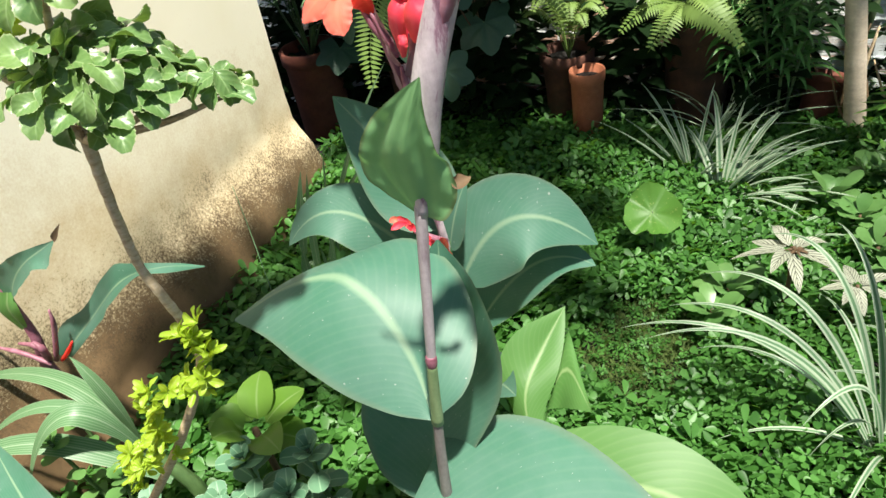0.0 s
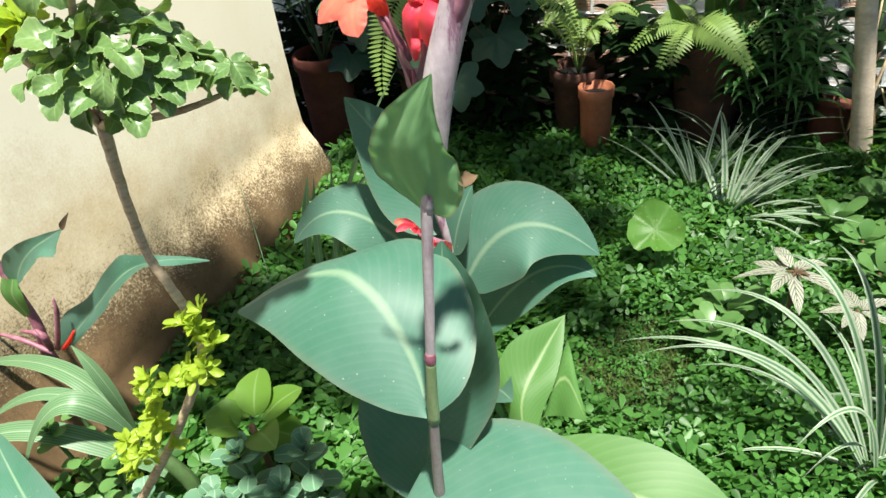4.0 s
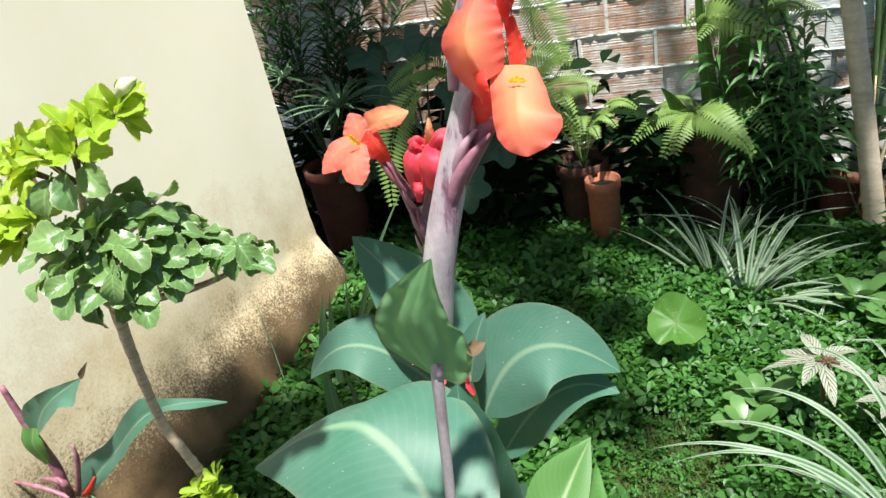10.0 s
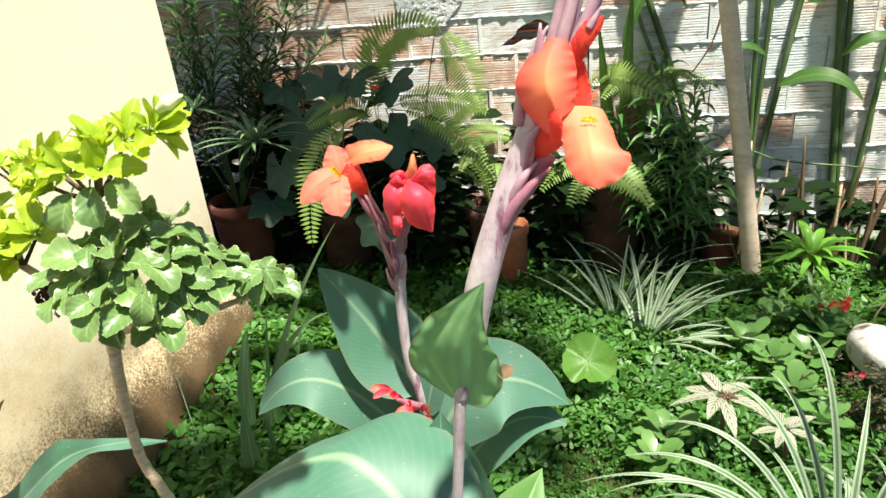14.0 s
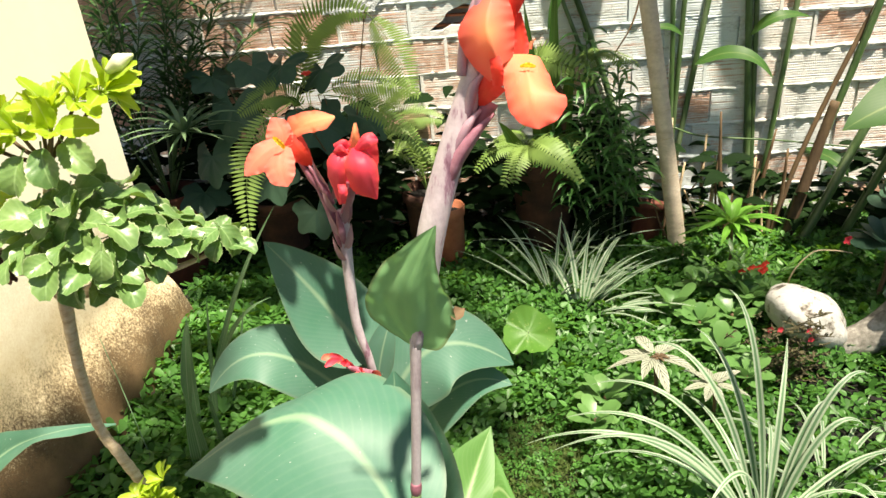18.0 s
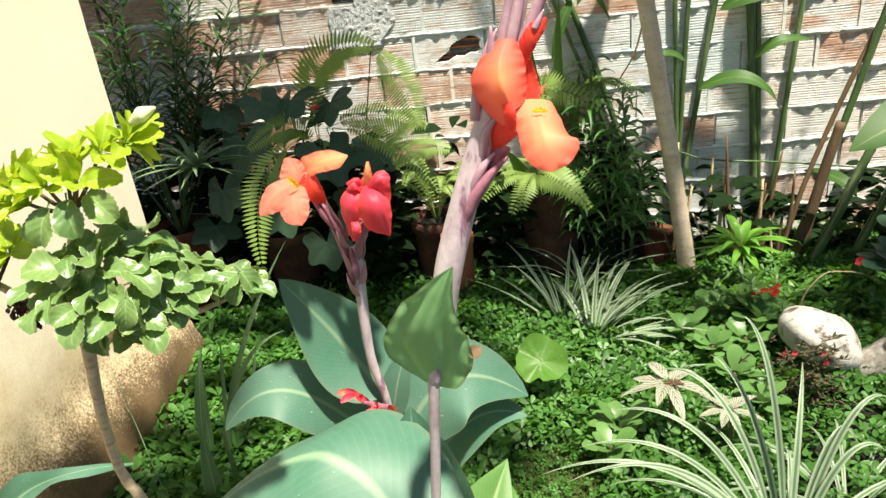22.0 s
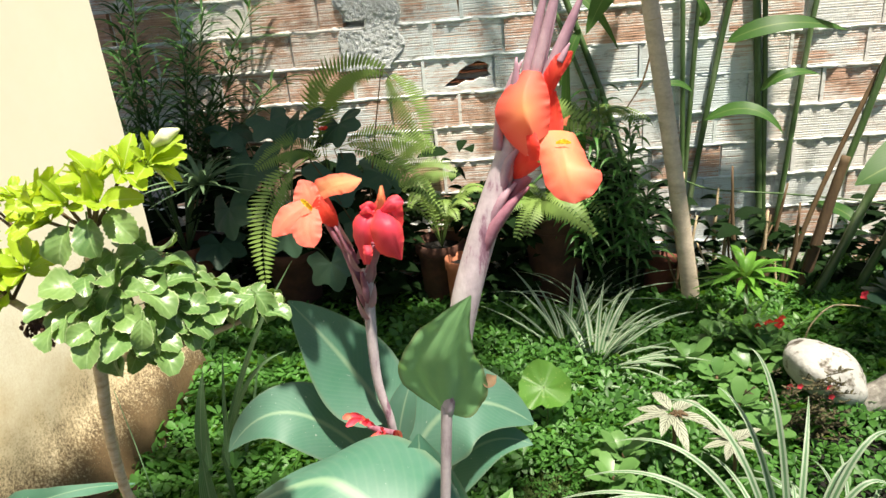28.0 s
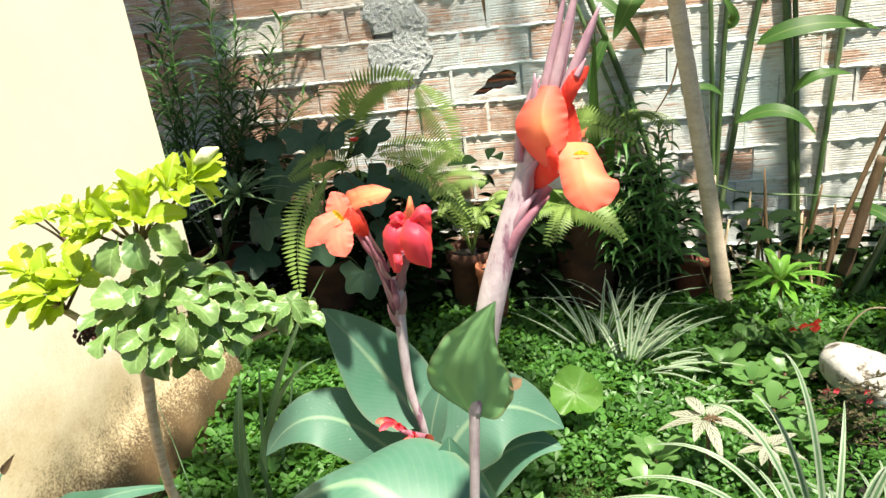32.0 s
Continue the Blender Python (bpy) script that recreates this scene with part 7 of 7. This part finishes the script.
for k, (x, y, h) in enumerate([(-0.34, 0.99, 0.36), (-0.23, 1.01, 0.37), (-0.25, 0.88, 0.34), (-0.10, 0.86, 0.34), (-0.33, 0.885, 0.30), (-0.43, 0.80, 0.36), (-0.14, 0.94, 0.28), (-0.02, 0.82, 0.25), (-0.28, 0.94, 0.33), (-0.18, 0.90, 0.31), (-0.19, 0.80, 0.31), (-0.38, 0.93, 0.28), (-0.06, 0.92, 0.24)]):
    succulent((x, y, 0), h, 19, 0.060, 400 + k)
for k, (x, y, h) in enumerate([(-0.78, 0.96, 0.36), (-0.68, 0.90, 0.30), (-0.62, 0.82, 0.28), (-0.85, 1.05, 0.30), (-0.56, 0.75, 0.30), (-0.70, 0.78, 0.24)]):
    succulent((x, y, 0), h, 15, 0.046, 430 + k, JADE)
rosette("oval_leaf_plant", (-0.38, 1.04, 0), 8, 0.125, 0.082, OVAL, "plant with smooth broad oval leaves", "plant", 61, "oval", (0.0, 1.0), 0.35, stem=0.34, cup=0.15)
rosette("oval_leaf_plant", (-0.30, 0.78, 0), 6, 0.12, 0.055, OVAL, "low plant with yellow-green oval leaves", "plant", 62, "oval", (0.0, 1.0), 0.35, stem=0.26, cup=0.15)


# ---- the brick wall ----
def ridged_brick(w, h=0.138, d=0.09, ridges=13, seed=0):
    """A hollow clay block with a ridged face, from the origin to (w, d, h)."""
    rnd = random.Random(seed)
    verts, faces, prof = [], [], []
    for k in range(ridges):
        z0, z1 = h * k / ridges, h * (k + 1) / ridges
        e = rnd.uniform(0.0002, 0.0009)
        prof += [(0.0, z0 + 0.002), (0.0, z1 - 0.005), (e, z1 - 0.0035), (e, z1)]
    for x in (0.0, w):
        verts += [(x, y, z) for y, z in prof] + [(x, d, h), (x, d, 0.0)]
    n = len(prof) + 2
    for k in range(n):
        faces.append((k, (k + 1) % n, n + (k + 1) % n, n + k))
    faces += [tuple(range(n))[::-1], tuple(range(n, 2 * n))]
    return verts, faces


def brick_wall():
    w = tagged(new("wall_back", mesh_of("wall_back", *box(-4.0, 4.5, WALL_Y + 0.085, WALL_Y + 0.16, -0.1, 2.3)[:2], MORTAR, smooth=False)), "old brick garden wall, patchily whitewashed, with cement repairs", "wall", kind="structure")
    course, long, z0 = 0.152, 0.306, 0.018
    shapes = [mesh_of("brick", *ridged_brick(long - 0.014, seed=s), BRICK, smooth=False) for s in range(4)]
    rnd = random.Random(2)
    offs = {7: -0.028, 6: -0.074, 5: 0.071, 4: -0.05, 8: 0.11}
    mortar = []
    far = []
    for row in range(15):
        z = z0 + course * row
        off = offs.get(row, rnd.uniform(0, long))
        mortar.append(box(-4.0, 4.5, WALL_Y + 0.001, WALL_Y + 0.09, z - 0.007, z + 0.008))
        for col in range(-14, 16):
            x = off + col * long + rnd.uniform(-0.005, 0.005)
            mortar.append(box(x - 0.006, x + 0.008, WALL_Y + (-0.002 if rnd.random() < 0.6 else 0.014), WALL_Y + 0.09, z + 0.008, z + course - 0.007))
            y = WALL_Y + rnd.uniform(-0.004, 0.004)
            if row == 6 and col == 0:  # the broken block
                rim = [(0.075, 0.022), (0.105, 0.045), (0.135, 0.062), (0.150, 0.088), (0.175, 0.104), (0.205, 0.112), (0.232, 0.125), (0.262, 0.116), (0.283, 0.104), (0.274, 0.080), (0.284, 0.060), (0.262, 0.048), (0.235, 0.050), (0.205, 0.036), (0.170, 0.040), (0.130, 0.020)]
                cx, cz, k = 0.19, 0.072, len(rim)
                outer = []
                for px, pz in rim:  # out to the block's own border
                    dx, dz = px - cx, pz - cz
                    s = min([(0.292 - cx) / dx if dx > 0 else (-cx) / dx if dx < 0 else 99, (0.138 - cz) / dz if dz > 0 else (-cz) / dz if dz < 0 else 99])
                    outer.append((cx + dx * s, cz + dz * s))
                for corner in ((0.0, 0.0), (0.292, 0.0), (0.292, 0.138), (0.0, 0.138)):
                    near = min(range(k), key=lambda j: math.hypot(outer[j][0] - corner[0], outer[j][1] - corner[1]))
                    outer[near] = corner
                v = [(a, 0.0, b) for a, b in outer] + [(a, 0.001 * (j % 3), b) for j, (a, b) in enumerate(rim)] + [(a * 0.94 + cx * 0.06, 0.012 + 0.006 * (j % 2), b * 0.94 + cz * 0.06) for j, (a, b) in enumerate(rim)] + [(a, 0.08, b) for a, b in rim]
                f = [(r * k + j, r * k + (j + 1) % k, (r + 1) * k + (j + 1) % k, (r + 1) * k + j) for r in range(3) for j in range(k)]
                placed("broken_brick", mesh_of("broken_brick", v, f, BRICK, smooth=False), w, Matrix.Translation((x + 0.007, y, z + 0.007)), "broken hollow block with a jagged hole")
                for zz, dep in ((0.030, 0.035), (0.068, 0.050), (0.100, 0.030)):
                    placed("broken_brick", mesh_of("broken_brick", *box(0, 0.18, dep, 0.085, 0, 0.008)[:2], CLAY, smooth=False), w, Matrix.Translation((x + 0.11, y, z + 0.008 + zz)))
                continue
            if row in (7, 8, 9, 10, 11) and x < -0.17 and x + long > -0.42:  # blocks cut off beside the cement patch
                for lo, hi in ((x + 0.007, -0.40), (-0.19, x + long - 0.007)):
                    if hi - lo > 0.03:
                        placed("cut_brick", mesh_of("cut_brick", *ridged_brick(hi - lo, seed=6), BRICK, smooth=False), w, Matrix.Translation((lo, y, z + 0.007)))
                continue
            if -1.75 < x < 2.2:
                placed("brick", shapes[rnd.randrange(4)], w, Matrix.Translation((x + 0.007, y, z + 0.007)) @ Euler((0, radians(rnd.uniform(-0.5, 0.5)), 0)).to_matrix().to_4x4())
            else:
                v, f = ridged_brick(long - 0.014, seed=col % 4)
                far.append(([(a + x + 0.007, b + y, c + z + 0.007) for a, b, c in v], f, [(0, 0)] * len(v)))
    # rough cement filling where blocks were cut away, uneven and with a slot left open
    verts, faces, nx, nz = [], [], 60, 150
    for k in range(nz + 1):
        z = 1.06 + 0.80 * k / nz
        for i in range(nx + 1):
            u = i / nx
            left = -0.43 + 0.07 * noise.noise((z * 9, 0, 1))
            right = -0.165 + 0.07 * noise.noise((z * 9, 4, 1))
            x = left + (right - left) * u
            edge = min(u, 1 - u) * 8
            dep = 0.004 * noise.noise((x * 14, z * 14, 2)) + 0.004 * noise.noise((x * 75, z * 75, 6)) + (0.010 if edge < 0.3 else 0.0)
            slot = 0.07 if -0.41 < x < -0.31 and 1.228 < z < 1.258 else 0.0
            verts.append((x, WALL_Y - 0.010 + dep + slot, z))
    for k in range(nz):
        for i in range(nx):
            a = k * (nx + 1) + i
            faces.append((a, a + 1, a + nx + 2, a + nx + 1))
    part("cement_patch", (verts, faces, None), CEMENT, w, "rough grey cement repair with a slot")
    tagged(part("mortar", joined(mortar), WASHED, w, smooth=False), kind="stuff")
    # mortar squeezed out of the joints in uneven ridges, broken here and there
    lumps = []
    for row in range(1, 15):
        z, verts, faces = z0 + course * row, [], []
        xs = np.arange(-1.7, 2.4, 0.011)
        for k, x in enumerate(xs):
            a, b, c = noise.noise((x * 9, row * 7.1, 0)), noise.noise((x * 26, row * 3.7, 4)), noise.noise((x * 60, row * 1.9, 8))
            lo, hi = 0.009 + 0.009 * a + 0.010 * b, 0.009 + 0.010 * noise.noise((x * 11, row * 5.3, 9)) + 0.006 * c
            out = max(-0.005, 0.006 + 0.010 * b + 0.008 * c + 0.006 * a)
            zz = z + 0.004 * noise.noise((x * 4, row * 2.2, 2))
            verts += [(x, WALL_Y + 0.006, zz - max(0.003, lo)), (x, WALL_Y - out * 0.8, zz - lo * 0.5), (x, WALL_Y - out, zz + hi * 0.4), (x, WALL_Y + 0.006, zz + max(0.003, hi))]
            if k:
                for j in range(3):
                    q = 4 * k + j
                    faces.append((q - 4, q, q + 1, q - 3))
        lumps.append((verts, faces, [(0, 0)] * len(verts)))
    tagged(part("mortar_ridges", joined(lumps), WASHED, w), kind="stuff")
    tagged(part("far_bricks", joined(far), BRICK, w, smooth=False), kind="stuff")


brick_wall()
